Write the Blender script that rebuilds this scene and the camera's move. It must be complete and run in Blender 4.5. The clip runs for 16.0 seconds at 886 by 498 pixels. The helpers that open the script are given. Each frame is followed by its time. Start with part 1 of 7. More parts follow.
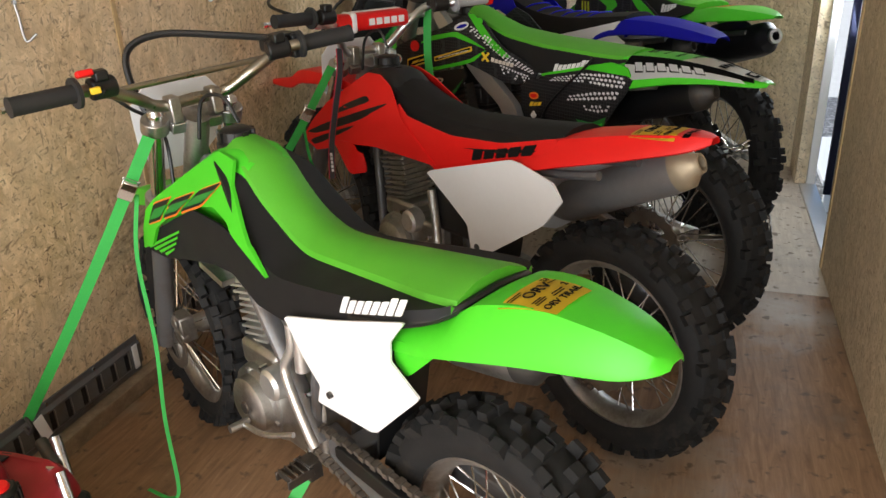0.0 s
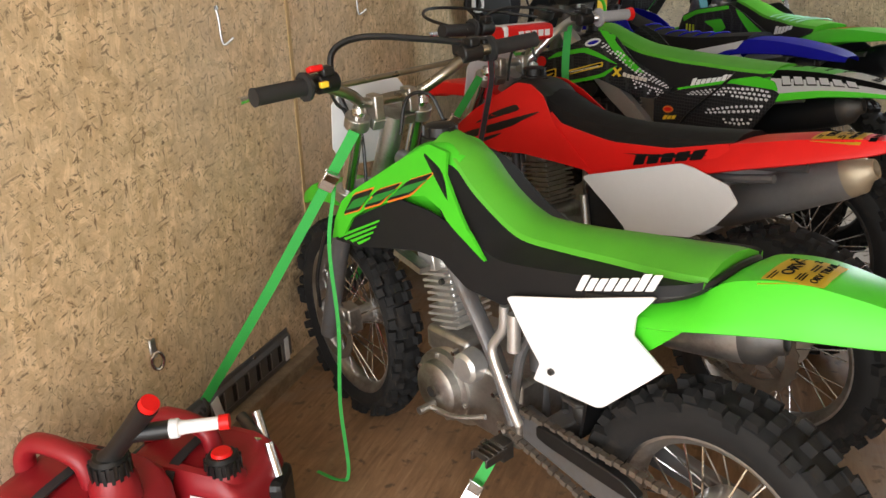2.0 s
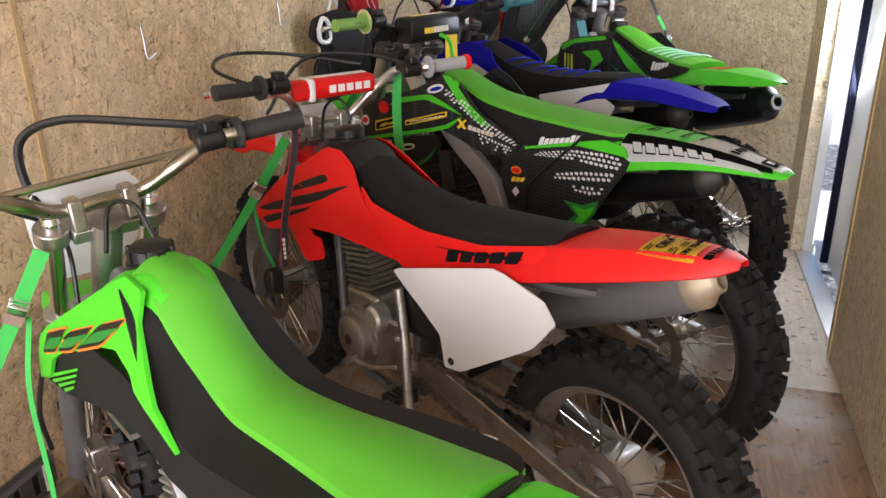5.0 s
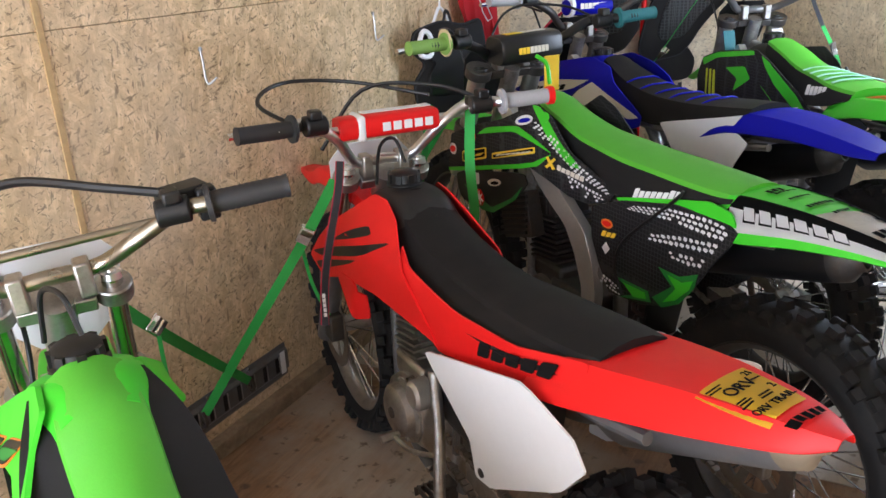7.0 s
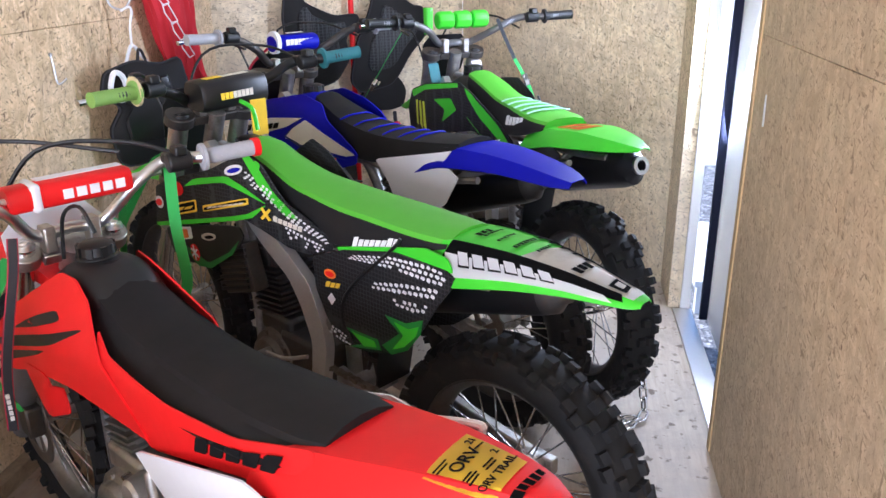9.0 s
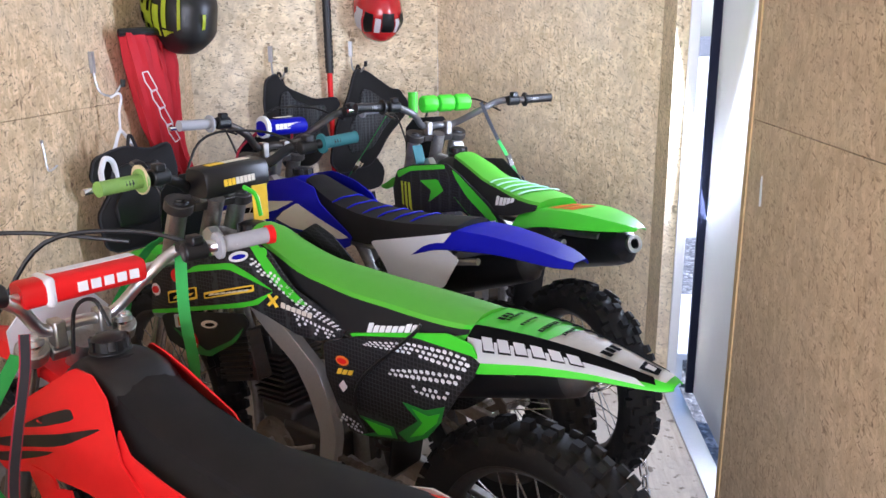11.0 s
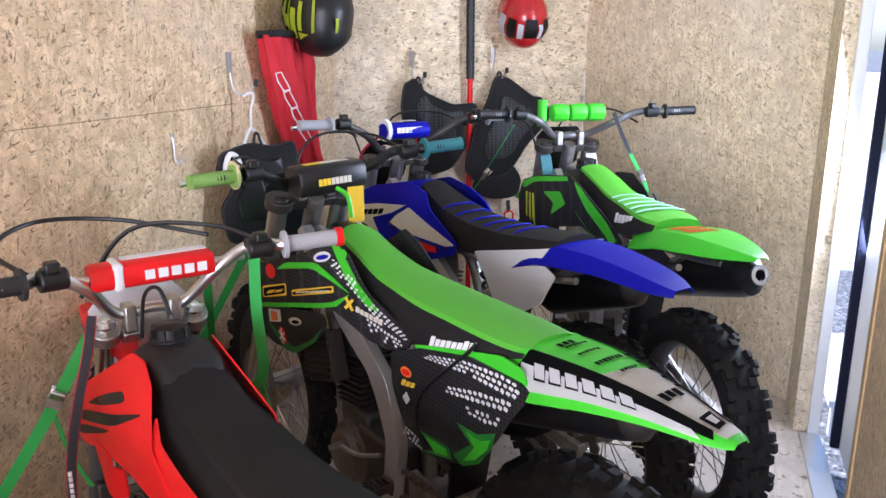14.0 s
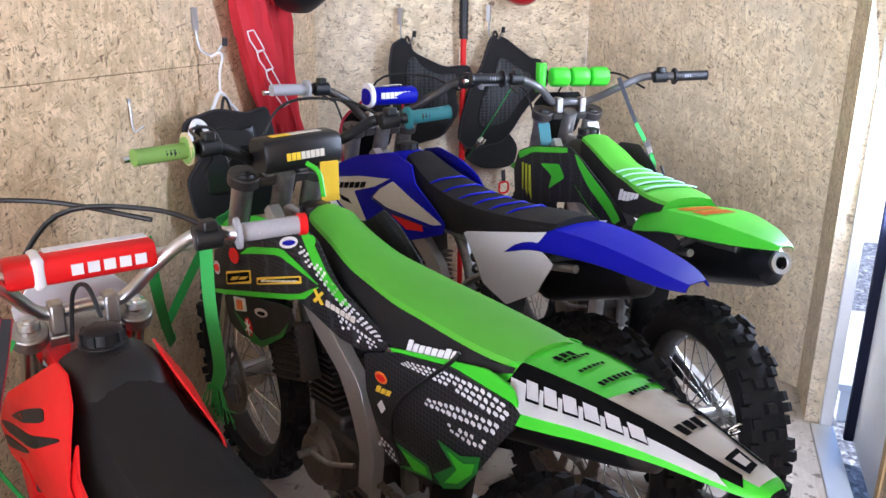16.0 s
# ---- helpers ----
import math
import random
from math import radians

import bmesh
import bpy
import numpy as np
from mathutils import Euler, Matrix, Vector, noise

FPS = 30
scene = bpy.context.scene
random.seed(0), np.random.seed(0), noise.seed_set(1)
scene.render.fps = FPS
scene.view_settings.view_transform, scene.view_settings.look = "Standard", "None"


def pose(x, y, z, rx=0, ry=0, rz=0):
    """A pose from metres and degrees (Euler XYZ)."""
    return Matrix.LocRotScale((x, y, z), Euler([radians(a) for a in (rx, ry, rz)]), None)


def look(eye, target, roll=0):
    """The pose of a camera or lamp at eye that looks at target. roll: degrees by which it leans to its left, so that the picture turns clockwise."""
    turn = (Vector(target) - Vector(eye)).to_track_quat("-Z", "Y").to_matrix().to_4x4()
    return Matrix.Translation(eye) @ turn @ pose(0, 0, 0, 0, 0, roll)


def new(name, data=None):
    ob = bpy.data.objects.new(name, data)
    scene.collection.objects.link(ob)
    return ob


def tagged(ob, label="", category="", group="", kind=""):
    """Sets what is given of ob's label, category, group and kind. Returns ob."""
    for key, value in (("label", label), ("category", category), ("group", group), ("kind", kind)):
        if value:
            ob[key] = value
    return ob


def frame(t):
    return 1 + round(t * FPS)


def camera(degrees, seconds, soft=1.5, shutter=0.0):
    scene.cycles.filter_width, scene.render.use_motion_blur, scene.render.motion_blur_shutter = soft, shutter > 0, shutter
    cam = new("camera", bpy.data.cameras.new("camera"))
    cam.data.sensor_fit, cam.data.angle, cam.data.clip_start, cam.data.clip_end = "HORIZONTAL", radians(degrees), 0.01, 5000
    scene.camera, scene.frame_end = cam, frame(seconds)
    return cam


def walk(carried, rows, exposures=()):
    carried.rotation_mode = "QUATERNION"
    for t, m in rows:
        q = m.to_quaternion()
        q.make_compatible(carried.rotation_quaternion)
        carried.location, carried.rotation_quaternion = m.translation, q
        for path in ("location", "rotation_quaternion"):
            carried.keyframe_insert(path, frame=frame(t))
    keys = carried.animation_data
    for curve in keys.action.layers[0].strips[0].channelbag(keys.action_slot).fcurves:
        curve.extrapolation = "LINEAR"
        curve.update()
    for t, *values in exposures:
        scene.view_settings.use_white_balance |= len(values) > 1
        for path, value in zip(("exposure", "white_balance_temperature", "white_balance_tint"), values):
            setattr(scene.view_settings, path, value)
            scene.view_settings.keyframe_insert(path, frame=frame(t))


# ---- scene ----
cam = camera(59.3, 16.0)
PATH = [
    (0, (-0.038, 0.025, 1.256), (-0.619, 1.772, 0.475), -2.3),
    (0.5, (-0.019, 0.011, 1.263), (-0.664, 1.77, 0.564), -0.9),
    (1, (-0.118, -0.058, 1.262), (-0.632, 1.765, 0.62), -1.0),
    (1.5, (-0.24, -0.14, 1.247), (-0.776, 1.676, 0.602), -2.3),
    (2, (-0.31, -0.176, 1.226), (-0.987, 1.567, 0.515), -1.8),
    (2.5, (-0.331, -0.192, 1.226), (-1.079, 1.52, 0.511), -1.8),
    (3, (-0.297, -0.158, 1.239), (-0.859, 1.635, 0.553), -0.6),
    (3.5, (-0.235, -0.042, 1.248), (-0.617, 1.802, 0.574), -0.4),
    (4, (-0.149, 0.089, 1.28), (-0.562, 1.927, 0.606), -0.6),
    (4.5, (-0.114, 0.192, 1.296), (-0.589, 1.998, 0.579), -1.2),
    (5, (-0.132, 0.362, 1.316), (-0.653, 2.153, 0.596), -1.0),
    (5.2, (-0.148, 0.425, 1.327), (-0.704, 2.205, 0.604), -0.9),
    (7.3, (-0.001, 0.81, 1.364), (-0.914, 2.431, 0.63), -2.3),
    (7.5, (0.014, 0.834, 1.363), (-0.859, 2.473, 0.621), -2.1),
    (8, (0.037, 0.861, 1.382), (-0.708, 2.565, 0.647), -1.8),
    (8.5, (0.024, 0.88, 1.392), (-0.462, 2.68, 0.67), -1.4),
    (9, (-0.014, 0.883, 1.411), (-0.299, 2.732, 0.705), -0.8),
    (9.2, (-0.008, 0.884, 1.411), (-0.252, 2.749, 0.732), -1.5),
    (11.3, (-0.159, 0.873, 1.437), (-0.328, 2.798, 0.921), -0.7),
    (11.5, (-0.155, 0.878, 1.436), (-0.341, 2.803, 0.926), -0.8),
    (12, (-0.085, 0.917, 1.432), (-0.362, 2.83, 0.918), -0.9),
    (12.5, (0.005, 0.98, 1.421), (-0.412, 2.861, 0.884), -0.4),
    (13, (0.043, 1.002, 1.424), (-0.495, 2.856, 0.903), -0.8),
    (13.5, (0.049, 1.006, 1.42), (-0.553, 2.844, 0.91), -0.6),
    (14, (0.054, 1.005, 1.42), (-0.557, 2.841, 0.916), -0.0),
    (14.5, (0.056, 1.009, 1.419), (-0.543, 2.845, 0.899), -0.0),
    (15, (0.043, 1.038, 1.413), (-0.575, 2.86, 0.866), -0.0),
    (15.5, (0.028, 1.139, 1.411), (-0.599, 2.95, 0.84), 0.1),
    (16, (0.01, 1.238, 1.413), (-0.586, 3.051, 0.814), 0.4),
]
walk(cam, [(t, look(eye, target, roll)) for t, eye, target, roll in PATH], exposures=[(0, -0.25, 6100, 9), (3, -0.38, 6150, 10), (4.0, -0.4, 6150, 10), (4.5, -0.2, 6100, 11), (5.0, 0.22, 6000, 15), (5.5, 0.25, 5800, 14), (7.5, 0.6, 5350, 13), (8.0, 0.78, 5200, 15), (9, 0.82, 5250, 19), (11.5, 0.65, 5350, 20), (16, 0.75, 5280, 20)])

# ---- world, sun, exposure ----
world = bpy.data.worlds.new("World")
scene.world = world
world.use_nodes = True
wn = world.node_tree
sky = wn.nodes.new("ShaderNodeTexSky")
sky.sky_type, sky.sun_disc = "NISHITA", False
sky.sun_elevation, sky.sun_rotation = radians(52), radians(250)
wn.links.new(sky.outputs[0], wn.nodes["Background"].inputs[0])
wn.nodes["Background"].inputs[1].default_value = 0.15
sun = new("sun", bpy.data.lights.new("sun", "SUN"))
sun.data.energy, sun.data.angle, sun.data.color = 5.0, radians(0.5), (1.0, 0.95, 0.87)
# the sun stands high over the left flank of the trailer
sun.matrix_world = look((-8, 3, 11), (0, 0, 0))


def window_lamp(name, size_x, size_y, power, eye, target, color):
    lamp = new(name, bpy.data.lights.new(name, "AREA"))
    lamp.data.shape, lamp.data.size, lamp.data.size_y = "RECTANGLE", size_x, size_y
    lamp.data.energy, lamp.data.color = power, color
    lamp.matrix_world = look(eye, target)
    return lamp


# daylight that comes in at the open rear end and at the side door
window_lamp("rear_daylight", 1.95, 1.8, 120, (-0.54, -1.62, 1.05), (-0.54, 4, 0.75), (1.0, 0.96, 0.9))
window_lamp("side_door_daylight", 0.10, 1.8, 32, (0.60, 3.925, 0.98), (-1.2, 3.2, 0.6), (0.93, 0.97, 1.0))


# ---- materials ----
def nodes_of(name):
    m = bpy.data.materials.new(name)
    m.use_nodes = True
    nt = m.node_tree
    return m, nt, nt.nodes["Principled BSDF"]


def link(nt, a, b):
    nt.links.new(a, b)


def tex(nt, kind, scale, coord=None, **inputs):
    n = nt.nodes.new("ShaderNodeTex" + kind)
    n.inputs["Scale"].default_value = scale
    for k, v in inputs.items():
        n.inputs[k].default_value = v
    if coord is not None:
        link(nt, coord, n.inputs["Vector"])
    return n


def ramp(nt, fac, stops):
    r = nt.nodes.new("ShaderNodeValToRGB")
    while len(r.color_ramp.elements) < len(stops):
        r.color_ramp.elements.new(0.5)
    for e, (p, c) in zip(r.color_ramp.elements, stops):
        e.position, e.color = p, (*c, 1) if len(c) == 3 else c
    link(nt, fac, r.inputs[0])
    return r.outputs[0]


def mix(nt, fac, a, b, kind="MIX"):
    n = nt.nodes.new("ShaderNodeMix")
    n.data_type, n.blend_type = "RGBA", kind
    for s, v in ((n.inputs[0], fac), (n.inputs[6], a), (n.inputs[7], b)):
        if isinstance(v, bpy.types.NodeSocket):
            link(nt, v, s)
        elif isinstance(v, (int, float)):
            s.default_value = v
        else:
            s.default_value = (*v, 1)
    return n.outputs[2]


def bump(nt, bsdf, height, strength, distance=0.002):
    b = nt.nodes.new("ShaderNodeBump")
    b.inputs["Strength"].default_value, b.inputs["Distance"].default_value = strength, distance
    link(nt, height, b.inputs["Height"])
    link(nt, b.outputs[0], bsdf.inputs["Normal"])


def coords(nt, sx=1, sy=1, sz=1):
    c = nt.nodes.new("ShaderNodeTexCoord")
    mp = nt.nodes.new("ShaderNodeMapping")
    mp.inputs["Scale"].default_value = (sx, sy, sz)
    link(nt, c.outputs["Object"], mp.inputs["Vector"])
    return mp.outputs[0]


def shade(c, k):
    return tuple(min(1, v * k) for v in c)


def stuff(name, color, rough=0.5, metal=0.0, grain=60, vary=0.12, relief=0.08, dirt=None, dirt_amount=0.45, coat=0.0, spec=0.5):
    """A plain material with grain, larger blotches, worn gloss and, on request, dirt."""
    m, nt, b = nodes_of(name)
    co = coords(nt)
    fine = tex(nt, "Noise", grain, co, Detail=6.0, Roughness=0.6)
    big = tex(nt, "Noise", 4.5, co, Detail=4.0, Roughness=0.6)
    c = mix(nt, fine.outputs[0], shade(color, 1 - vary), shade(color, 1 + vary))
    c = mix(nt, ramp(nt, big.outputs[0], [(0.35, (0, 0, 0)), (0.7, (1, 1, 1))]), c, mix(nt, 0.25, c, shade(color, 1 - 2 * vary)))
    if dirt:
        d = tex(nt, "Noise", 11, co, Detail=8.0, Roughness=0.7)
        c = mix(nt, ramp(nt, d.outputs[0], [(1 - dirt_amount - 0.12, (0, 0, 0)), (1 - dirt_amount + 0.16, (0.85, 0.85, 0.85))]), c, dirt)
    link(nt, c, b.inputs["Base Color"])
    link(nt, ramp(nt, big.outputs[0], [(0.3, (max(0.03, rough - 0.08),) * 3), (0.75, (min(1, rough + 0.1),) * 3)]), b.inputs["Roughness"])
    b.inputs["Metallic"].default_value = metal
    b.inputs["Specular IOR Level"].default_value = spec
    if coat:
        b.inputs["Coat Weight"].default_value = coat
        b.inputs["Coat Roughness"].default_value = 0.15
    bump(nt, b, fine.outputs[0], relief, 0.001)
    return m


def grain_map(nt, vec, turn, size):
    """Coordinates turned about two axes first and then stretched to the size given."""
    mp = nt.nodes.new("ShaderNodeMapping")
    mp.vector_type = "TEXTURE"
    mp.inputs["Rotation"].default_value, mp.inputs["Scale"].default_value = turn, size
    link(nt, vec, mp.inputs["Vector"])
    return mp.outputs[0]


def board(name, base, light, dark, stain, across=(1, 1, 1), rub=None):
    """Strand board: overlapping flakes of wood laid every way, dark slivers, pale wash."""
    m, nt, b = nodes_of(name)
    co = coords(nt, *across)
    warp = tex(nt, "Noise", 9, co, Detail=4.0)
    vec = nt.nodes.new("ShaderNodeVectorMath")
    vec.operation = "MULTIPLY_ADD"
    link(nt, warp.outputs["Color"], vec.inputs[0])
    vec.inputs[1].default_value = (0.035, 0.035, 0.035)
    link(nt, co, vec.inputs[2])
    v = vec.outputs[0]
    c = None
    for k, (turn, size) in enumerate((((0.25, 0.2, 0.1), (0.05, 0.05, 0.011)), ((-0.75, -0.6, 0.3), (0.04, 0.04, 0.010)), ((1.25, 1.1, 0.2), (0.045, 0.045, 0.012)))):
        cell = tex(nt, "Voronoi", 1.0, grain_map(nt, v, turn, size))
        s = nt.nodes.new("ShaderNodeSeparateColor")
        link(nt, cell.outputs["Color"], s.inputs[0])
        fibre = tex(nt, "Noise", 1.0, grain_map(nt, v, turn, (size[0] * 0.5, size[1] * 0.5, 0.0022)), Detail=3.0)
        tone = mix(nt, s.outputs[0], shade(base, 1.16), shade(light, 1.14))
        tone = mix(nt, ramp(nt, fibre.outputs[0], [(0.33, (0.4, 0.4, 0.4)), (0.55, (0, 0, 0))]), tone, shade(base, 0.72))
        c = tone if c is None else mix(nt, ramp(nt, s.outputs[1], [(0.42, (0, 0, 0)), (0.62, (0.9, 0.9, 0.9))]), c, tone)
        height = s.outputs[0]
    # thin dark slivers and chips where flakes end
    for turn, size, lo in (((0.35, 0.3, 0.2), (0.032, 0.032, 0.007), 0.628), ((-0.8, -0.7, 0.1), (0.02, 0.02, 0.006), 0.637), ((1.3, 1.15, 0.4), (0.04, 0.04, 0.009), 0.64)):
        sl = tex(nt, "Noise", 1.0, grain_map(nt, v, turn, size), Detail=3.0, Roughness=0.6)
        c = mix(nt, ramp(nt, sl.outputs[0], [(lo - 0.025, (0, 0, 0)), (lo + 0.035, (0.8, 0.8, 0.8))]), c, dark)
    fleck = tex(nt, "Noise", 70, v, Detail=3.0)
    c = mix(nt, ramp(nt, fleck.outputs[0], [(0.67, (0, 0, 0)), (0.72, (0.85, 0.85, 0.85))]), c, shade(dark, 0.7))
    mott = tex(nt, "Noise", 16, co, Detail=9.0, Roughness=0.7)
    c = mix(nt, ramp(nt, mott.outputs[0], [(0.39, (0.5, 0.5, 0.5)), (0.56, (0, 0, 0))]), c, shade(base, 0.76))
    big = tex(nt, "Noise", 1.3, co, Detail=5.0, Roughness=0.65)
    c = mix(nt, ramp(nt, big.outputs[0], [(0.42, (0, 0, 0)), (0.72, (0.5, 0.5, 0.5))]), c, stain)
    if rub:
        # black rubber rubbed into the board by a front wheel
        far = nt.nodes.new("ShaderNodeVectorMath")
        far.operation = "DISTANCE"
        link(nt, v, far.inputs[0])
        far.inputs[1].default_value = rub
        near = ramp(nt, far.outputs["Value"], [(0.04, (1, 1, 1)), (0.24, (0, 0, 0))])
        patch = tex(nt, "Noise", 1.0, grain_map(nt, v, (0.2, 0, 0), (0.05, 0.12, 0.03)), Detail=8.0, Roughness=0.7)
        c = mix(nt, mix(nt, 1.0, ramp(nt, patch.outputs[0], [(0.42, (0, 0, 0)), (0.62, (0.9, 0.9, 0.9))]), near, "MULTIPLY"), c, (0.02, 0.017, 0.014))
    link(nt, c, b.inputs["Base Color"])
    b.inputs["Roughness"].default_value = 0.75
    bump(nt, b, height, 0.2, 0.002)
    return m


def plywood(name, tones, pale=(0.5, 0.68)):
    m, nt, b = nodes_of(name)
    co = coords(nt, 9, 1.1, 1)
    g = tex(nt, "Noise", 6, co, Detail=8.0, Roughness=0.65, Distortion=0.6)
    c = ramp(nt, g.outputs[0], list(zip((0.3, 0.55, 0.75), tones)))
    flat = coords(nt)
    d = tex(nt, "Noise", 2.2, flat, Detail=9.0, Roughness=0.7)
    c = mix(nt, ramp(nt, d.outputs[0], [(0.47, (0, 0, 0)), (0.66, (0.85, 0.85, 0.85))]), c, (0.13, 0.075, 0.04))
    w = tex(nt, "Noise", 1.1, flat, Detail=7.0, Roughness=0.6)
    c = mix(nt, ramp(nt, w.outputs[0], [(pale[0], (0, 0, 0)), (pale[1], (0.75, 0.75, 0.75))]), c, (0.55, 0.50, 0.43))
    s = tex(nt, "Noise", 26, flat, Detail=5.0)
    c = mix(nt, ramp(nt, s.outputs[0], [(0.60, (0, 0, 0)), (0.68, (0.8, 0.8, 0.8))]), c, (0.10, 0.065, 0.04))
    link(nt, c, b.inputs["Base Color"])
    link(nt, ramp(nt, d.outputs[0], [(0.4, (0.7,) * 3), (0.7, (0.45,) * 3)]), b.inputs["Roughness"])
    bump(nt, b, g.outputs[0], 0.15, 0.002)
    return m


def gravel(name):
    m, nt, b = nodes_of(name)
    co = coords(nt)
    v = tex(nt, "Voronoi", 38, co)
    s = nt.nodes.new("ShaderNodeSeparateColor")
    link(nt, v.outputs["Color"], s.inputs[0])
    c = ramp(nt, s.outputs[0], [(0.0, (0.06, 0.06, 0.065)), (0.6, (0.19, 0.195, 0.205)), (1.0, (0.45, 0.45, 0.45))])
    n = tex(nt, "Noise", 2, co, Detail=6.0)
    c = mix(nt, mix(nt, n.outputs[0], (0, 0, 0), (0.5, 0.5, 0.5)), c, (0.20, 0.20, 0.20))
    link(nt, c, b.inputs["Base Color"])
    b.inputs["Roughness"].default_value = 0.9
    bump(nt, b, v.outputs["Distance"], 0.8, 0.02)
    return m


def honeycomb(name, scale=95, edge=0.04):
    """Black vinyl with a fine carbon-like cell pattern."""
    m, nt, b = nodes_of(name)
    co = coords(nt)
    v = tex(nt, "Voronoi", scale, co, Randomness=0.15)
    v.feature = "DISTANCE_TO_EDGE"
    c = ramp(nt, v.outputs["Distance"], [(0.05, (edge, edge * 1.03, edge * 1.06)), (0.14, (0.008, 0.008, 0.009))])
    link(nt, c, b.inputs["Base Color"])
    b.inputs["Roughness"].default_value = 0.5
    b.inputs["Specular IOR Level"].default_value = 0.25
    return m


RUBBED = (-1.55, 1.80, 0.40)
OSB_LEFT = board("strand_board_side", (0.54, 0.385, 0.21), (0.80, 0.62, 0.39), (0.12, 0.065, 0.03), (0.60, 0.52, 0.41), rub=RUBBED)
OSB_NOSE = board("strand_board_nose", (0.60, 0.475, 0.295), (0.83, 0.71, 0.50), (0.14, 0.085, 0.04), (0.69, 0.63, 0.53))
OSB_RIGHT = board("strand_board_door_side", (0.47, 0.35, 0.21), (0.62, 0.49, 0.32), (0.22, 0.14, 0.075), (0.50, 0.41, 0.29))
FLOOR = plywood("stained_plywood", ((0.18, 0.10, 0.05), (0.29, 0.17, 0.09), (0.37, 0.24, 0.14)))
# worn plywood with paler tones, daylight from the side door painted in
FLOOR_DOOR_LIT = plywood("door_lit_worn_plywood", ((0.44, 0.36, 0.27), (0.56, 0.48, 0.38), (0.64, 0.57, 0.47)), (0.4, 0.6))
CEILING = stuff("ceiling_panel", (0.70, 0.68, 0.63), 0.6, grain=20)
RAW_WOOD = stuff("raw_wood_edge", (0.52, 0.36, 0.17), 0.7, grain=90, vary=0.25, dirt=(0.3, 0.2, 0.1), dirt_amount=0.35)
WORN_WOOD = stuff("worn_grey_wood", (0.36, 0.27, 0.17), 0.8, grain=70, vary=0.3, dirt=(0.16, 0.11, 0.07), dirt_amount=0.5)
ALU = stuff("aluminium", (0.75, 0.76, 0.77), 0.35, 1.0, grain=120, vary=0.08)
ALU_DULL = stuff("cast_aluminium", (0.50, 0.49, 0.47), 0.45, 1.0, grain=140, vary=0.2, relief=0.25, dirt=(0.16, 0.13, 0.10), dirt_amount=0.42)
SPAR = stuff("satin_frame_aluminium", (0.66, 0.65, 0.63), 0.36, 0.75, grain=120, vary=0.12, dirt=(0.3, 0.26, 0.22), dirt_amount=0.3)
CHROME = stuff("zinc_plated_steel", (0.72, 0.72, 0.72), 0.22, 1.0, grain=100, vary=0.08)
GALV = stuff("galvanised_wire", (0.42, 0.42, 0.42), 0.42, 0.85, grain=100, vary=0.15)
TITAN = stuff("bare_handlebar_steel", (0.36, 0.33, 0.27), 0.33, 1.0, grain=80, vary=0.15)
STEEL_DARK = stuff("dark_steel", (0.10, 0.095, 0.09), 0.5, 0.8, grain=80, vary=0.3, dirt=(0.13, 0.09, 0.06), dirt_amount=0.4)
RUST = stuff("dusty_steel", (0.23, 0.20, 0.17), 0.55, 0.7, grain=90, vary=0.3, dirt=(0.16, 0.11, 0.07), dirt_amount=0.45)
FRAME_GREY = stuff("grey_frame_paint", (0.17, 0.17, 0.175), 0.42, 0.5, dirt=(0.15, 0.11, 0.08), dirt_amount=0.38)
BLACK = stuff("black_plastic", (0.007, 0.007, 0.0075), 0.45, vary=0.25, relief=0.12)
INK = stuff("black_print", (0.008, 0.008, 0.008), 0.85, spec=0.08, vary=0.2)
BLACK_MATT = stuff("black_seat_vinyl", (0.011, 0.010, 0.010), 0.68, spec=0.22, vary=0.18, grain=260, relief=0.25)
SEAT_GREY = stuff("charcoal_seat_vinyl", (0.012, 0.012, 0.013), 0.62, spec=0.25, vary=0.15, grain=260, relief=0.25)
RUBBER = stuff("tyre_rubber", (0.015, 0.0145, 0.0145), 0.8, vary=0.3, grain=70, relief=0.4, dirt=(0.06, 0.047, 0.036), dirt_amount=0.33, spec=0.3)
RUBBER_CLEAN = stuff("grip_rubber", (0.02, 0.02, 0.021), 0.6, vary=0.2)
GREEN = stuff("lime_green_plastic", (0.075, 0.56, 0.018), 0.38, vary=0.05, relief=0.04, dirt=(0.04, 0.45, 0.02), dirt_amount=0.2, spec=0.35)
GREEN_VINYL = stuff("lime_green_seat_vinyl", (0.095, 0.42, 0.022), 0.5, vary=0.07, grain=300, relief=0.2)
GREEN_DARK = stuff("dark_green_plastic", (0.02, 0.22, 0.03), 0.4)
RED = stuff("red_plastic", (0.72, 0.010, 0.008), 0.45, vary=0.05, relief=0.03, dirt=(0.55, 0.015, 0.01), dirt_amount=0.2, spec=0.3)
WHITE = stuff("white_plastic", (0.80, 0.80, 0.82), 0.4, vary=0.03, relief=0.03, dirt=(0.62, 0.60, 0.57), dirt_amount=0.22)
CREAM = stuff("aged_white_plastic", (0.72, 0.67, 0.58), 0.45, vary=0.05, dirt=(0.45, 0.38, 0.28), dirt_amount=0.3)
BLUE = stuff("royal_blue_plastic", (0.007, 0.007, 0.36), 0.5, vary=0.08, spec=0.15)
BLUE_DARK = stuff("navy_plastic", (0.012, 0.016, 0.12), 0.4)
YELLOW = stuff("yellow_decal", (0.88, 0.60, 0.03), 0.4, vary=0.06)
ORANGE = stuff("orange_decal", (0.80, 0.20, 0.02), 0.45)
GOLD = stuff("beige_muffler_cap", (0.44, 0.36, 0.25), 0.45, 0.55)
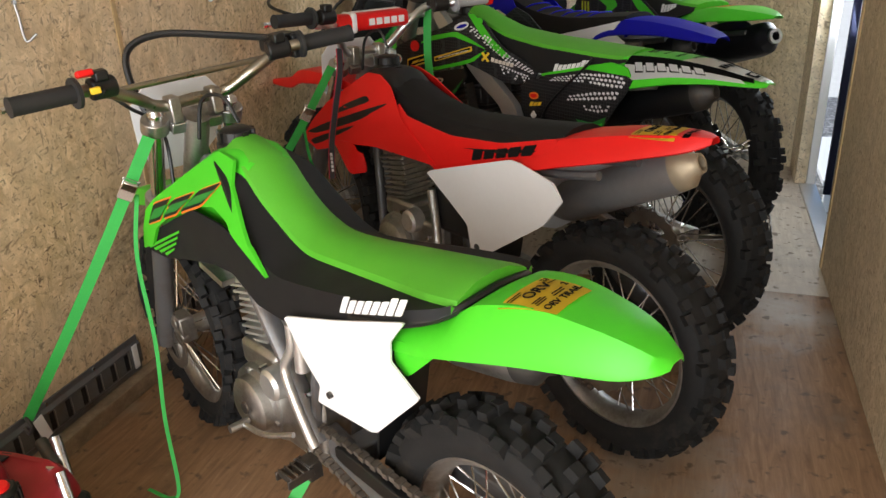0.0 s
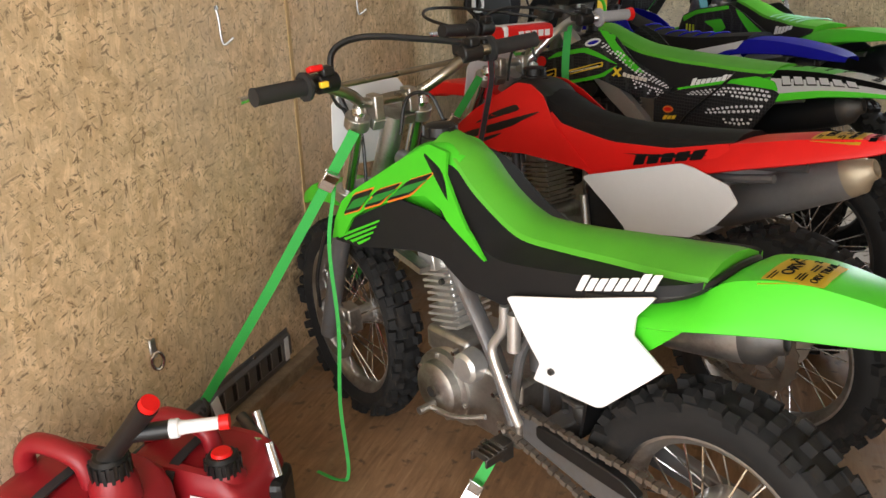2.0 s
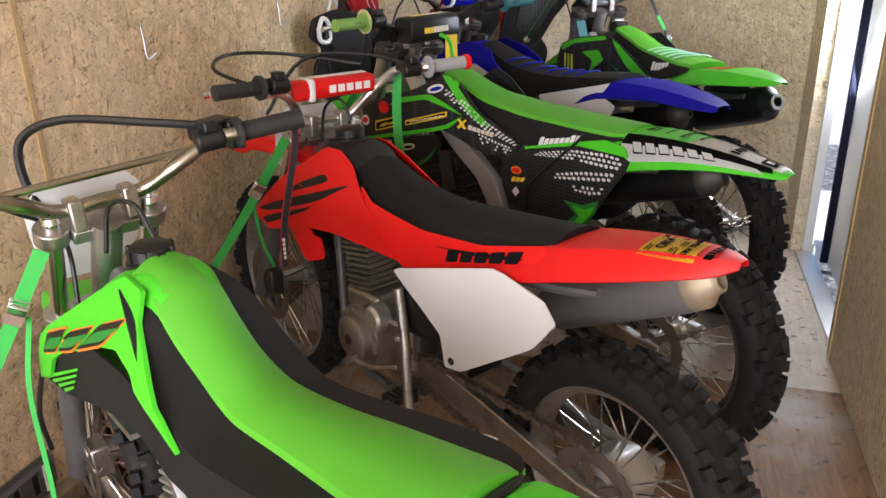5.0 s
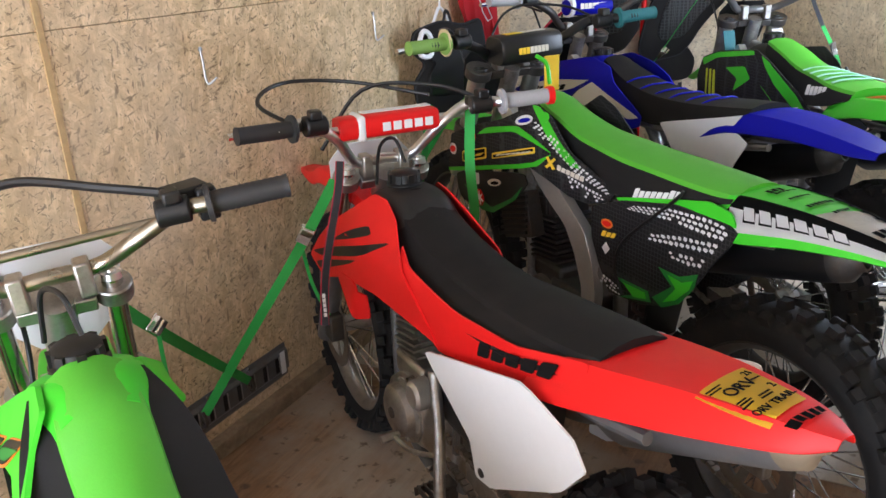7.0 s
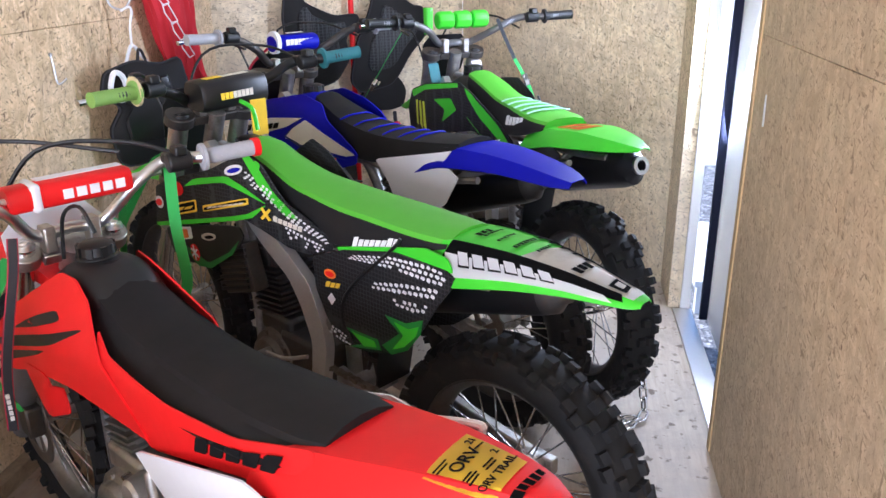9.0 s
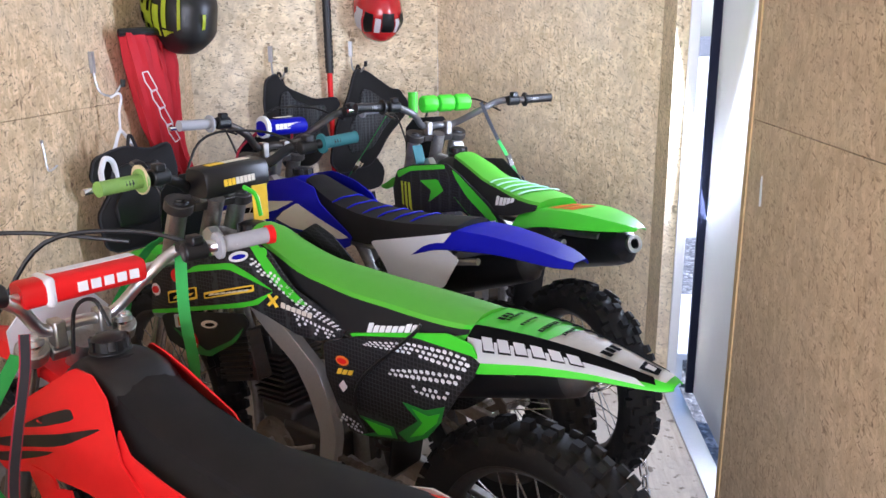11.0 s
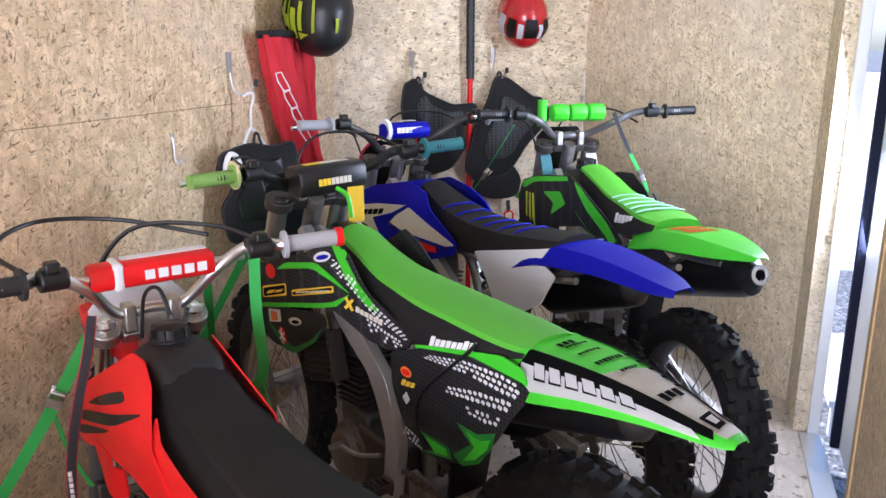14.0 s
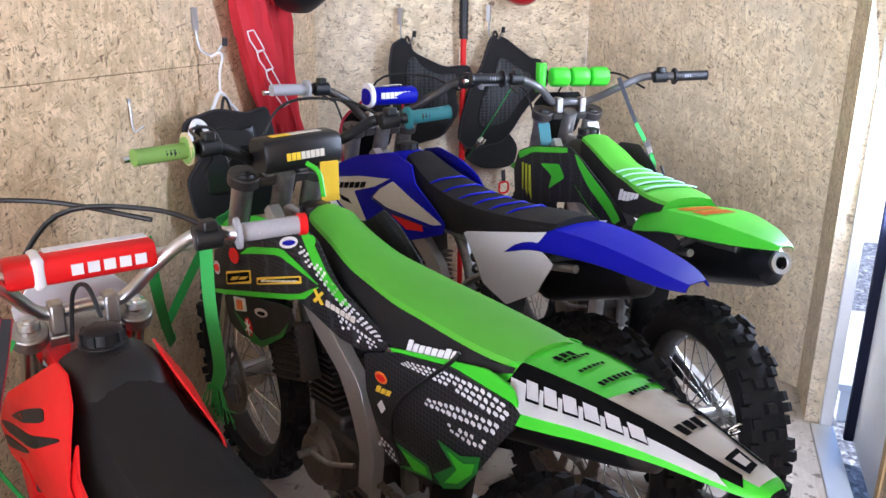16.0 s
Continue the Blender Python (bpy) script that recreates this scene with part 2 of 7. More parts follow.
SILVER_PAINT = stuff("silver_muffler_paint", (0.30, 0.29, 0.285), 0.42, 0.6, vary=0.12, dirt=(0.17, 0.14, 0.12), dirt_amount=0.33)
STRAP_GREEN = stuff("green_webbing", (0.045, 0.42, 0.07), 0.7, vary=0.2, grain=400, relief=0.5)
STRAP_BLACK = stuff("black_webbing", (0.02, 0.02, 0.025), 0.75, vary=0.2, grain=400, relief=0.5)
CAN_RED = stuff("red_fuel_can_plastic", (0.26, 0.008, 0.014), 0.45, vary=0.08, dirt=(0.3, 0.03, 0.025), dirt_amount=0.3)
CLOTH_RED = stuff("red_jersey_cloth", (0.52, 0.016, 0.025), 0.85, vary=0.15, grain=320, relief=0.4)
MESH_BLACK = honeycomb("perforated_black", 70, 0.05)
VINYL_BLACK = honeycomb("black_decal_vinyl")
MINT = stuff("pale_mint_rubber", (0.38, 0.68, 0.55), 0.6)
TEAL = stuff("teal_grip", (0.03, 0.16, 0.18), 0.6)
GREY_GRIP = stuff("grey_grip_rubber", (0.36, 0.36, 0.38), 0.65, vary=0.1, grain=150, relief=0.4)
LIME_GRIP = stuff("faded_green_grip", (0.20, 0.36, 0.07), 0.65, vary=0.12)
TAN = stuff("worn_tan_rubber", (0.60, 0.50, 0.28), 0.65, vary=0.1)
WHITE_DOOR = stuff("white_painted_metal", (0.82, 0.83, 0.84), 0.4, vary=0.03)
GASKET = stuff("dark_blue_gasket", (0.012, 0.014, 0.032), 0.7, spec=0.15)
CONCRETE = stuff("pale_concrete", (0.66, 0.65, 0.62), 0.8, grain=30, vary=0.1, dirt=(0.5, 0.49, 0.46), dirt_amount=0.3)
GRAVEL = gravel("crushed_gravel")
HELMET_RED = stuff("red_helmet_paint", (0.45, 0.012, 0.015), 0.2, coat=0.5)
FLUO = stuff("fluorescent_yellow", (0.62, 0.72, 0.03), 0.45)
PINK_RED = stuff("red_black_strap", (0.45, 0.02, 0.05), 0.7)


# ---- building tools ----
def link_mesh(name, me, parent=None, label=""):
    ob = new(name, me)
    if parent is not None:
        ob.parent = parent
    if label:
        ob["label"] = label
    return ob


def part(name, bm, material, parent, label="", smooth=True, bevel=0.0, seg=2):
    """Links a bmesh as one mesh object under a thing or a part. material may be a list of slots."""
    bmesh.ops.recalc_face_normals(bm, faces=bm.faces)
    me = bpy.data.meshes.new(name)
    bm.to_mesh(me)
    bm.free()
    for mt in material if isinstance(material, (list, tuple)) else (material,):
        me.materials.append(mt)
    if smooth:
        me.shade_smooth()
        me.set_sharp_from_angle(angle=radians(38))
    ob = link_mesh(name, me, parent, label)
    if bevel:
        md = ob.modifiers.new("edge", "BEVEL")
        md.width, md.segments, md.limit_method, md.angle_limit = bevel, seg, "ANGLE", radians(35)
    return ob


def box(bm, c, s, m=None, mat=0):
    """A box of size s about c, turned by m."""
    m = m or Matrix()
    r = bmesh.ops.create_cube(bm, size=1.0, matrix=Matrix.Translation(c) @ m @ Matrix.Diagonal((*s, 1)))
    if mat:
        for f in {f for v in r["verts"] for f in v.link_faces}:
            f.material_index = mat
    return r["verts"]


def loft(bm, rings, closed=True, cap=True, mat=0, mats=None):
    """Skins rings of equal length; mats gives a material for each strip of the ring."""
    vs = [[bm.verts.new(p) for p in r] for r in rings]
    n = len(rings[0])
    for a, b in zip(vs, vs[1:]):
        for i in range(n if closed else n - 1):
            j = (i + 1) % n
            f = bm.faces.new((a[i], a[j], b[j], b[i]))
            f.material_index = mats[i] if mats else mat
    if closed and cap:
        for r in (vs[0], vs[-1]):
            f = bm.faces.new(r)
            f.material_index = mat
    return vs


def smooth_path(pts, per=6):
    """Catmull-Rom through the points."""
    p = [Vector(a) for a in pts]
    if len(p) < 3:
        return p
    q = [2 * p[0] - p[1], *p, 2 * p[-1] - p[-2]]
    out = []
    for i in range(1, len(q) - 2):
        a, b, c, d = q[i - 1:i + 3]
        for k in range(per):
            t = k / per
            out.append(0.5 * (2 * b + (c - a) * t + (2 * a - 5 * b + 4 * c - d) * t * t + (3 * b - a - 3 * c + d) * t ** 3))
    out.append(p[-1])
    return out


def tube(bm, pts, r, n=10, per=6, mat=0, flat=None, up=None):
    """Sweeps a circle (or, with flat, an ellipse or strap section) along a smooth path; r may be a list along the points."""
    path = smooth_path(pts, per)
    rs = [r] * len(path) if not isinstance(r, (list, tuple)) else [float(np.interp(i / (len(path) - 1), np.linspace(0, 1, len(r)), r)) for i in range(len(path))]
    t0 = (path[1] - path[0]).normalized()
    ref = Vector(up) if up else (Vector((0, 0, 1)) if abs(t0.z) < 0.9 else Vector((1, 0, 0)))
    side = t0.cross(ref).normalized()
    rings = []
    for i, p in enumerate(path):
        t = (path[min(i + 1, len(path) - 1)] - path[max(i - 1, 0)]).normalized()
        side = (side - t * side.dot(t)).normalized()
        o = side.cross(t)
        k = flat if flat else 1.0
        rings.append([p + side * math.cos(a) * rs[i] + o * math.sin(a) * rs[i] * k for a in [2 * math.pi * j / n for j in range(n)]])
    loft(bm, rings, mat=mat)


def ribbon(bm, pts, width, thick, across, per=6, mat=0):
    """A flat strap along a path; across is the direction of its width."""
    path = smooth_path(pts, per)
    w = Vector(across)
    rings = []
    for i, p in enumerate(path):
        t = (path[min(i + 1, len(path) - 1)] - path[max(i - 1, 0)]).normalized()
        s = (w - t * w.dot(t)).normalized()
        n = s.cross(t)
        rings.append([p + s * width / 2 + n * thick / 2, p - s * width / 2 + n * thick / 2, p - s * width / 2 - n * thick / 2, p + s * width / 2 - n * thick / 2])
    loft(bm, rings, mat=mat)


def lathe(bm, profile, n=32, at=(0, 0, 0), axis="y", mat=0, closed=False):
    """Turns a profile of (radius, along) about an axis."""
    rings = []
    for j in range(n):
        a = 2 * math.pi * j / n
        ca, sa = math.cos(a), math.sin(a)
        ring = []
        for r, h in profile:
            p = {"y": (r * ca, h, r * sa), "x": (h, r * ca, r * sa), "z": (r * ca, r * sa, h)}[axis]
            ring.append(Vector(at) + Vector(p))
        rings.append(ring)
    vs = [[bm.verts.new(p) for p in r] for r in rings]
    m = len(profile)
    for j in range(n):
        a, b = vs[j], vs[(j + 1) % n]
        for i in range(m if closed else m - 1):
            k = (i + 1) % m
            try:
                f = bm.faces.new((a[i], a[k], b[k], b[i]))
                f.material_index = mat
            except ValueError:
                pass
    bmesh.ops.remove_doubles(bm, verts=[v for r in vs for v in r], dist=1e-5)


def round_poly(poly, cut=0.16, times=2):
    p = [Vector((a, b)) for a, b in poly]
    for _ in range(times):
        q = []
        for a, b in zip(p, p[1:] + p[:1]):
            q += [a.lerp(b, cut), a.lerp(b, 1 - cut)]
        p = q
    return p


def panel(bm, poly, yfun, thick=0.004, step=0.035, cut=0.14, times=2, mat=0):
    """A moulded sheet: an outline in the side view (x, z), bent to y = yfun(x, z), with thickness."""
    p = round_poly(poly, cut, times) if times else [Vector(a) for a in poly]
    t = bmesh.new()
    t.faces.new([t.verts.new((a.x, 0, a.y)) for a in p])
    xs, zs = [a.x for a in p], [a.y for a in p]
    for lo, hi, no in ((min(xs), max(xs), (1, 0, 0)), (min(zs), max(zs), (0, 0, 1))):
        k = int((hi - lo) / step)
        for i in range(1, k + 1):
            d = lo + (hi - lo) * i / (k + 1)
            bmesh.ops.bisect_plane(t, geom=t.verts[:] + t.edges[:] + t.faces[:], plane_co=(d, 0, d), plane_no=no)
    t.verts.index_update()
    sign = 1 if yfun(p[0].x, p[0].y) >= 0 else -1
    outer = [bm.verts.new((v.co.x, yfun(v.co.x, v.co.z), v.co.z)) for v in t.verts]
    inner = [bm.verts.new((v.co.x, yfun(v.co.x, v.co.z) - sign * thick, v.co.z)) for v in t.verts]
    for f in t.faces:
        idx = [v.index for v in f.verts]
        bm.faces.new([outer[i] for i in idx]).material_index = mat
        bm.faces.new([inner[i] for i in reversed(idx)]).material_index = mat
    for e in t.edges:
        if len(e.link_faces) == 1:
            a, b = e.verts[0].index, e.verts[1].index
            bm.faces.new((outer[a], outer[b], inner[b], inner[a])).material_index = mat
    t.free()


def words(text, size, m, material, parent, name="lettering", depth=0.0006, shear=0.0):
    """Letters in the built-in font, as a mesh at pose m of its parent."""
    cu = bpy.data.curves.new(name, "FONT")
    cu.body, cu.size, cu.extrude, cu.shear, cu.align_x, cu.align_y = text, size, depth, shear, "CENTER", "CENTER"
    tmp = bpy.data.objects.new(name, cu)
    scene.collection.objects.link(tmp)
    me = bpy.data.meshes.new_from_object(tmp.evaluated_get(bpy.context.evaluated_depsgraph_get()))
    bpy.data.objects.remove(tmp)
    me.materials.append(material)
    ob = link_mesh(name, me, parent)
    ob.matrix_local = m
    return ob


def thing(name, label, category, m=None, group=""):
    e = new(name)
    e.empty_display_size = 0.1
    if m is not None:
        e.matrix_world = m
    return tagged(e, label, category, group)


def solid(name, bm, material, label, category, kind="", smooth=True, bevel=0.0, group=""):
    ob = part(name, bm, material, None, "", smooth, bevel)
    return tagged(ob, label, category, group, kind)


# ---- the trailer ----
LEFT, RIGHT, BEND, APEX, REAR, TOP = -1.55, 0.467, 4.26, (-0.54, 5.08), -1.6, 2.0
GROUND = -0.5


def wall_run(name, a, b, z0, z1, thick, material, label):
    """An upright wall from a to b; its thickness lies to the right of the way from a to b."""
    a, b = Vector(a), Vector(b)
    d = (b - a).normalized()
    n = Vector((d.y, -d.x)) * thick
    bm = bmesh.new()
    loft(bm, [[(a.x, a.y, z), (b.x, b.y, z), (b.x + n.x, b.y + n.y, z), (a.x + n.x, a.y + n.y, z)] for z in (z0, z1)])
    return solid(name, bm, material, label, "wall", "structure", smooth=False, bevel=0.0015)


SEAM = 1.22
UP_TOP = TOP - 0.002
# left flank: boards of strand board, upper and lower rows, with hairline joints
for nm, (y0, y1), (z0, z1) in (("wall_west_lower_rear", (REAR, 1.838), (0.002, SEAM)), ("wall_west_lower_front", (1.841, BEND), (0.002, SEAM)),
                               ("wall_west_upper_rear", (REAR, 1.838), (SEAM + 0.0012, UP_TOP)), ("wall_west_upper_front", (1.841, BEND), (SEAM + 0.0012, UP_TOP))):
    wall_run(nm, (LEFT, y1), (LEFT, y0), z0, z1, 0.04, OSB_LEFT, "weathered strand board lining of the trailer flank")
# the pointed nose
wall_run("wall_nose_west", (APEX[0] - 0.0, APEX[1]), (LEFT, BEND), 0.002, UP_TOP, 0.04, OSB_NOSE, "pale strand board lining of the trailer nose")
wall_run("wall_nose_east", (RIGHT, BEND), APEX, 0.002, UP_TOP, 0.04, OSB_NOSE, "pale strand board lining of the trailer nose")
# door flank
DOOR0, DOOR1 = 2.975, 3.992
wall_run("wall_east_lower", (RIGHT, REAR), (RIGHT, DOOR0), 0.002, 1.22, 0.05, OSB_RIGHT, "brown strand board lining beside the door")
wall_run("wall_east_upper", (RIGHT, REAR), (RIGHT, DOOR0), 1.2212, UP_TOP, 0.05, OSB_RIGHT, "brown strand board lining beside the door")
wall_run("wall_east_front", (RIGHT, DOOR1), (RIGHT, BEND), 0.002, UP_TOP, 0.05, OSB_NOSE, "narrow strand board strip between door and nose")
wall_run("wall_east_head", (RIGHT, DOOR0 + 0.002), (RIGHT, DOOR1 - 0.002), 1.93, UP_TOP, 0.05, OSB_RIGHT, "strand board strip over the side door")

# front sheet uses the paler plywood, so door light is in its colour
JOINT = 2.72
for nm, outline, mt in (("floor_rear", [(LEFT - 0.05, REAR), (RIGHT + 0.06, REAR), (RIGHT + 0.06, JOINT - 0.0015), (LEFT - 0.05, JOINT - 0.0015)], FLOOR),
                        ("floor_front", [(LEFT - 0.05, JOINT + 0.0015), (RIGHT + 0.06, JOINT + 0.0015), (RIGHT + 0.06, BEND + 0.02), (APEX[0], APEX[1] + 0.06), (LEFT - 0.05, BEND + 0.02)], FLOOR_DOOR_LIT)):
    bm = bmesh.new()
    loft(bm, [[(x, y, z) for x, y in outline] for z in (-0.05, 0.0)])
    solid(nm, bm, mt, "plywood trailer floor with stains, dirt and wear", "floor", "structure", smooth=False, bevel=0.001)
bm = bmesh.new()
loft(bm, [[(LEFT - 0.05, REAR, z), (RIGHT + 0.06, REAR, z), (RIGHT + 0.06, BEND + 0.02, z), (APEX[0], APEX[1] + 0.06, z), (LEFT - 0.05, BEND + 0.02, z)] for z in (TOP, TOP + 0.04)])
solid("ceiling", bm, CEILING, "plain pale trailer ceiling", "ceiling", "structure", smooth=False)
# outside: one sheet of gravel to the horizon
bm = bmesh.new()
bmesh.ops.create_grid(bm, x_segments=2, y_segments=2, size=400, matrix=Matrix.Translation((0, 0, GROUND)))
solid("ground", bm, GRAVEL, "grey crushed gravel yard", "ground", "structure", smooth=False)
# pale slab added beyond the gravel strip, so the far ground burns out white
bm = bmesh.new()
box(bm, (10.0, 38.4, GROUND - 0.04), (120.0, 60.0, 0.10))
solid("pavement", bm, CONCRETE, "pale concrete slab added to burn out white beyond the gravel", "pavement", "structure", smooth=False, bevel=0.01)


# ---- motorcycles ----
def tyre_mesh(R, w, rim, knobs, block):
    """A knobbly tyre about the y axis: a carcass and rows of rubber blocks."""
    bm = bmesh.new()
    rc = R - 0.014
    prof = [(rim, -w * 0.36), (rim + 0.02, -w * 0.47), (rc - 0.03, -w * 0.5), (rc - 0.012, -w * 0.42), (rc - 0.001, -w * 0.2), (rc, 0),
            (rc - 0.001, w * 0.2), (rc - 0.012, w * 0.42), (rc - 0.03, w * 0.5), (rim + 0.02, w * 0.47), (rim, w * 0.36)]
    lathe(bm, prof, 56, closed=True)
    for k in range(knobs):
        a = 2 * math.pi * k / knobs
        rows = ((-0.12, 0.0), (0.12, 0.0), (-0.40, 0.5), (0.40, 0.5)) if k % 2 else ((0.0, 0.0), (-0.31, 0.5), (0.31, 0.5), (-0.46, 0.0), (0.46, 0.0))
        for off, ph in rows:
            aa = a + ph * 2 * math.pi / knobs + random.uniform(-0.006, 0.006)
            tilt = off * 1.15
            rr = R - 0.010 - 0.055 * abs(off) ** 1.7 * (w / 0.1)
            m = Matrix.Rotation(-aa, 4, "Y") @ Matrix.Translation((rr, off * w, 0)) @ Matrix.Rotation(tilt, 4, "Z")
            sz = (0.026, block * (1.0 if abs(off) < 0.3 else 0.85), block * random.uniform(0.95, 1.1))
            v = bmesh.ops.create_cube(bm, size=1.0, matrix=m @ Matrix.Diagonal((*sz, 1)))["verts"]
            for q in v:  # blocks taper outwards
                loc = m.inverted() @ q.co
                if loc.x > 0:
                    loc.y, loc.z = loc.y * 0.84, loc.z * 0.84
                    q.co = m @ loc
    return bm


def wheel(bike, name, cx, R, w, rim, steer, disc, sprocket, rim_mat, hub_mat, clean=False):
    """rim > tyre, hub, spokes, brake disc, sprocket; standing at its axle."""
    bm = bmesh.new()
    h = w * 0.33
    lathe(bm, [(rim + 0.006, -h), (rim + 0.006, -h * 0.8), (rim - 0.014, -h * 0.55), (rim - 0.018, 0), (rim - 0.014, h * 0.55), (rim + 0.006, h * 0.8), (rim + 0.006, h),
               (rim - 0.006, h * 1.02), (rim - 0.022, h * 0.6), (rim - 0.027, 0), (rim - 0.022, -h * 0.6), (rim - 0.006, -h * 1.02)], 56, closed=True)
    wh = part(name, bm, rim_mat, bike, "spoked wheel rim")
    wh.matrix_local = steer @ Matrix.Translation((cx, 0, R))
    part("tyre", tyre_mesh(R, w, rim, 34 if R > 0.3 else 30, 0.026 if R > 0.3 else 0.025), RUBBER, wh, "dusty black knobbly tyre", smooth=True)
    bm = bmesh.new()
    lathe(bm, [(0.012, -0.075), (0.034, -0.07), (0.036, -0.05), (0.026, -0.04), (0.024, 0.04), (0.036, 0.05), (0.034, 0.07), (0.012, 0.075)], 24)
    part("hub", bm, hub_mat, wh)
    sp = bpy.data.meshes.new("spoke")
    b2 = bmesh.new()
    L = rim - 0.018
    tube(b2, [(0.03, 0.045, 0), (L, 0.0, 0)], 0.0021, 5)
    b2.to_mesh(sp)
    b2.free()
    sp.materials.append(CHROME)
    for k in range(32):
        a = 2 * math.pi * k / 32
        s = link_mesh("spoke", sp, wh)
        s.matrix_local = Matrix.Rotation(a, 4, "Y") @ Matrix.Diagonal((1, 1 if k % 2 else -1, 1, 1)) @ Matrix.Rotation(0.32 if k % 4 < 2 else -0.32, 4, "Y") @ Matrix.Translation((0, 0, 0))
    if disc:
        bm = bmesh.new()
        lathe(bm, [(disc, 0.068), (disc, 0.072), (disc * 0.76, 0.072), (disc * 0.76, 0.068)], 40, closed=True)
        for k in range(6):
            a = math.pi / 3 * k
            box(bm, (disc * 0.55 * math.cos(a), 0.07, disc * 0.55 * math.sin(a)), (disc * 0.5, 0.004, 0.014), Matrix.Rotation(-a - 0.3, 4, "Y"))
        part("brake_disc", bm, RUST, wh, "thin steel brake disc")
    if sprocket:
        bm = bmesh.new()
        r, y = sprocket, 0.075
        n = 44
        ring = [[(rr * math.cos(2 * math.pi * k / n), yy, rr * math.sin(2 * math.pi * k / n)) for k in range(n)] for rr, yy in
                ((r * 0.72, y), (r * 0.72, y + 0.006), (r, y + 0.006), (r, y))]
        for k in range(0, n, 2):
            for q in (2, 3):
                x0, y0, z0 = ring[q][k]
                ring[q][k] = (x0 * 1.06, y0, z0 * 1.06)
        loft(bm, ring + [ring[0]], cap=False)
        for k in range(5):
            a = 2 * math.pi / 5 * k
            box(bm, (r * 0.45 * math.cos(a), y + 0.003, r * 0.45 * math.sin(a)), (r * 0.75, 0.006, 0.02), Matrix.Rotation(-a, 4, "Y"))
        part("sprocket", bm, RUST, wh, "toothed rear sprocket")
    return wh


def fender_profile(crease):
    """Half the cross-section of a fender: share of its half width, share of its height."""
    if crease > 0.8:
        return [(1.0, 0.0), (0.995, 0.45), (0.93, 0.9), (crease, 0.98), (0.4, 1.0), (0.0, 1.01)]
    return [(1.0, 0.0), (0.965, 0.26), (crease, 0.93), (crease * 0.5, 0.985), (0.0, 1.01)]


def fender_rings(st, thick=0.005, crease=0.84):
    rings = []
    for x, zt, w, ze in st:
        up = [(w * a, ze + (zt - ze) * b) for a, b in fender_profile(crease)]
        top = up + [(-a, b) for a, b in reversed(up[:-1])]
        th = min(thick, 0.25 * (zt - ze))
        low = [(a * (1 - th / max(w, 0.02)), b - th * 0.6) for a, b in reversed(top)]
        rings.append([(x, a, b) for a, b in top + low])
    return rings


def on_fender(st, crease, x, u, lift=0.0015):
    """The point of a fender's skin at x, and at the share u of its half width (left is positive)."""
    q = sorted(dense(st))
    xs = [r[0] for r in q]
    zt, w, ze = (float(np.interp(x, xs, [r[k] for r in q])) for k in (1, 2, 3))
    pr = sorted(fender_profile(crease))
    z = ze + (zt - ze) * float(np.interp(abs(u), [p[0] for p in pr], [p[1] for p in pr]))
    out = max(0.0, abs(u) - crease * 0.9) / (1 - crease * 0.9)
    return Vector((x, u * w + math.copysign(lift * out, u), z + lift * (1.3 - 0.6 * out)))


def fender_sheet(parent, st, crease, corners, material, name, label="", lift=0.0015, steps=(6, 6)):
    """A thin printed sheet on a fender; corners are four pairs (x, u) in order."""
    a, b, c, d = corners
    n, m = steps
    bm = bmesh.new()
    grid = []
    for i in range(n + 1):
        s = i / n
        p, q = (a[0] + (d[0] - a[0]) * s, a[1] + (d[1] - a[1]) * s), (b[0] + (c[0] - b[0]) * s, b[1] + (c[1] - b[1]) * s)
        grid.append([on_fender(st, crease, p[0] + (q[0] - p[0]) * j / m, p[1] + (q[1] - p[1]) * j / m, lift) for j in range(m + 1)])
    loft(bm, grid, closed=False)
    bmesh.ops.solidify(bm, geom=bm.faces[:], thickness=0.0006)
    return part(name, bm, material, parent, label)


def fender_print(parent, st, crease, x, du, u0, u1, count, material, slant=0.0, lift=0.003, name="logo_bar"):
    """A row of plain lettering bars across a fender: du long, from u0 to u1."""
    for k in range(count):
        a, b = u0 + (u1 - u0) * (k + 0.08) / count, u0 + (u1 - u0) * (k + 0.86) / count
        h = du * (1.0 if k % 3 != 1 else 0.85)
        fender_sheet(parent, st, crease, [(x + slant * k, a), (x + slant * k, b), (x + slant * k - h, b), (x + slant * k - h, a)], material, name, "plain lettering bar", lift, (1, 1))


def dense(st, per=4):
    """More stations along a smooth curve through the given ones."""
    a = np.array(st, float)
    q = np.vstack([2 * a[0] - a[1], a, 2 * a[-1] - a[-2]])
    out = []
    for i in range(1, len(q) - 2):
        p0, p1, p2, p3 = q[i - 1:i + 3]
        for k in range(per):
            t = k / per
            out.append(0.5 * (2 * p1 + (p2 - p0) * t + (2 * p0 - 5 * p1 + 4 * p2 - p3) * t * t + (3 * p1 - p0 - 3 * p2 + p3) * t ** 3))
    out.append(a[-1])
    return [tuple(float(v) for v in r) for r in out]


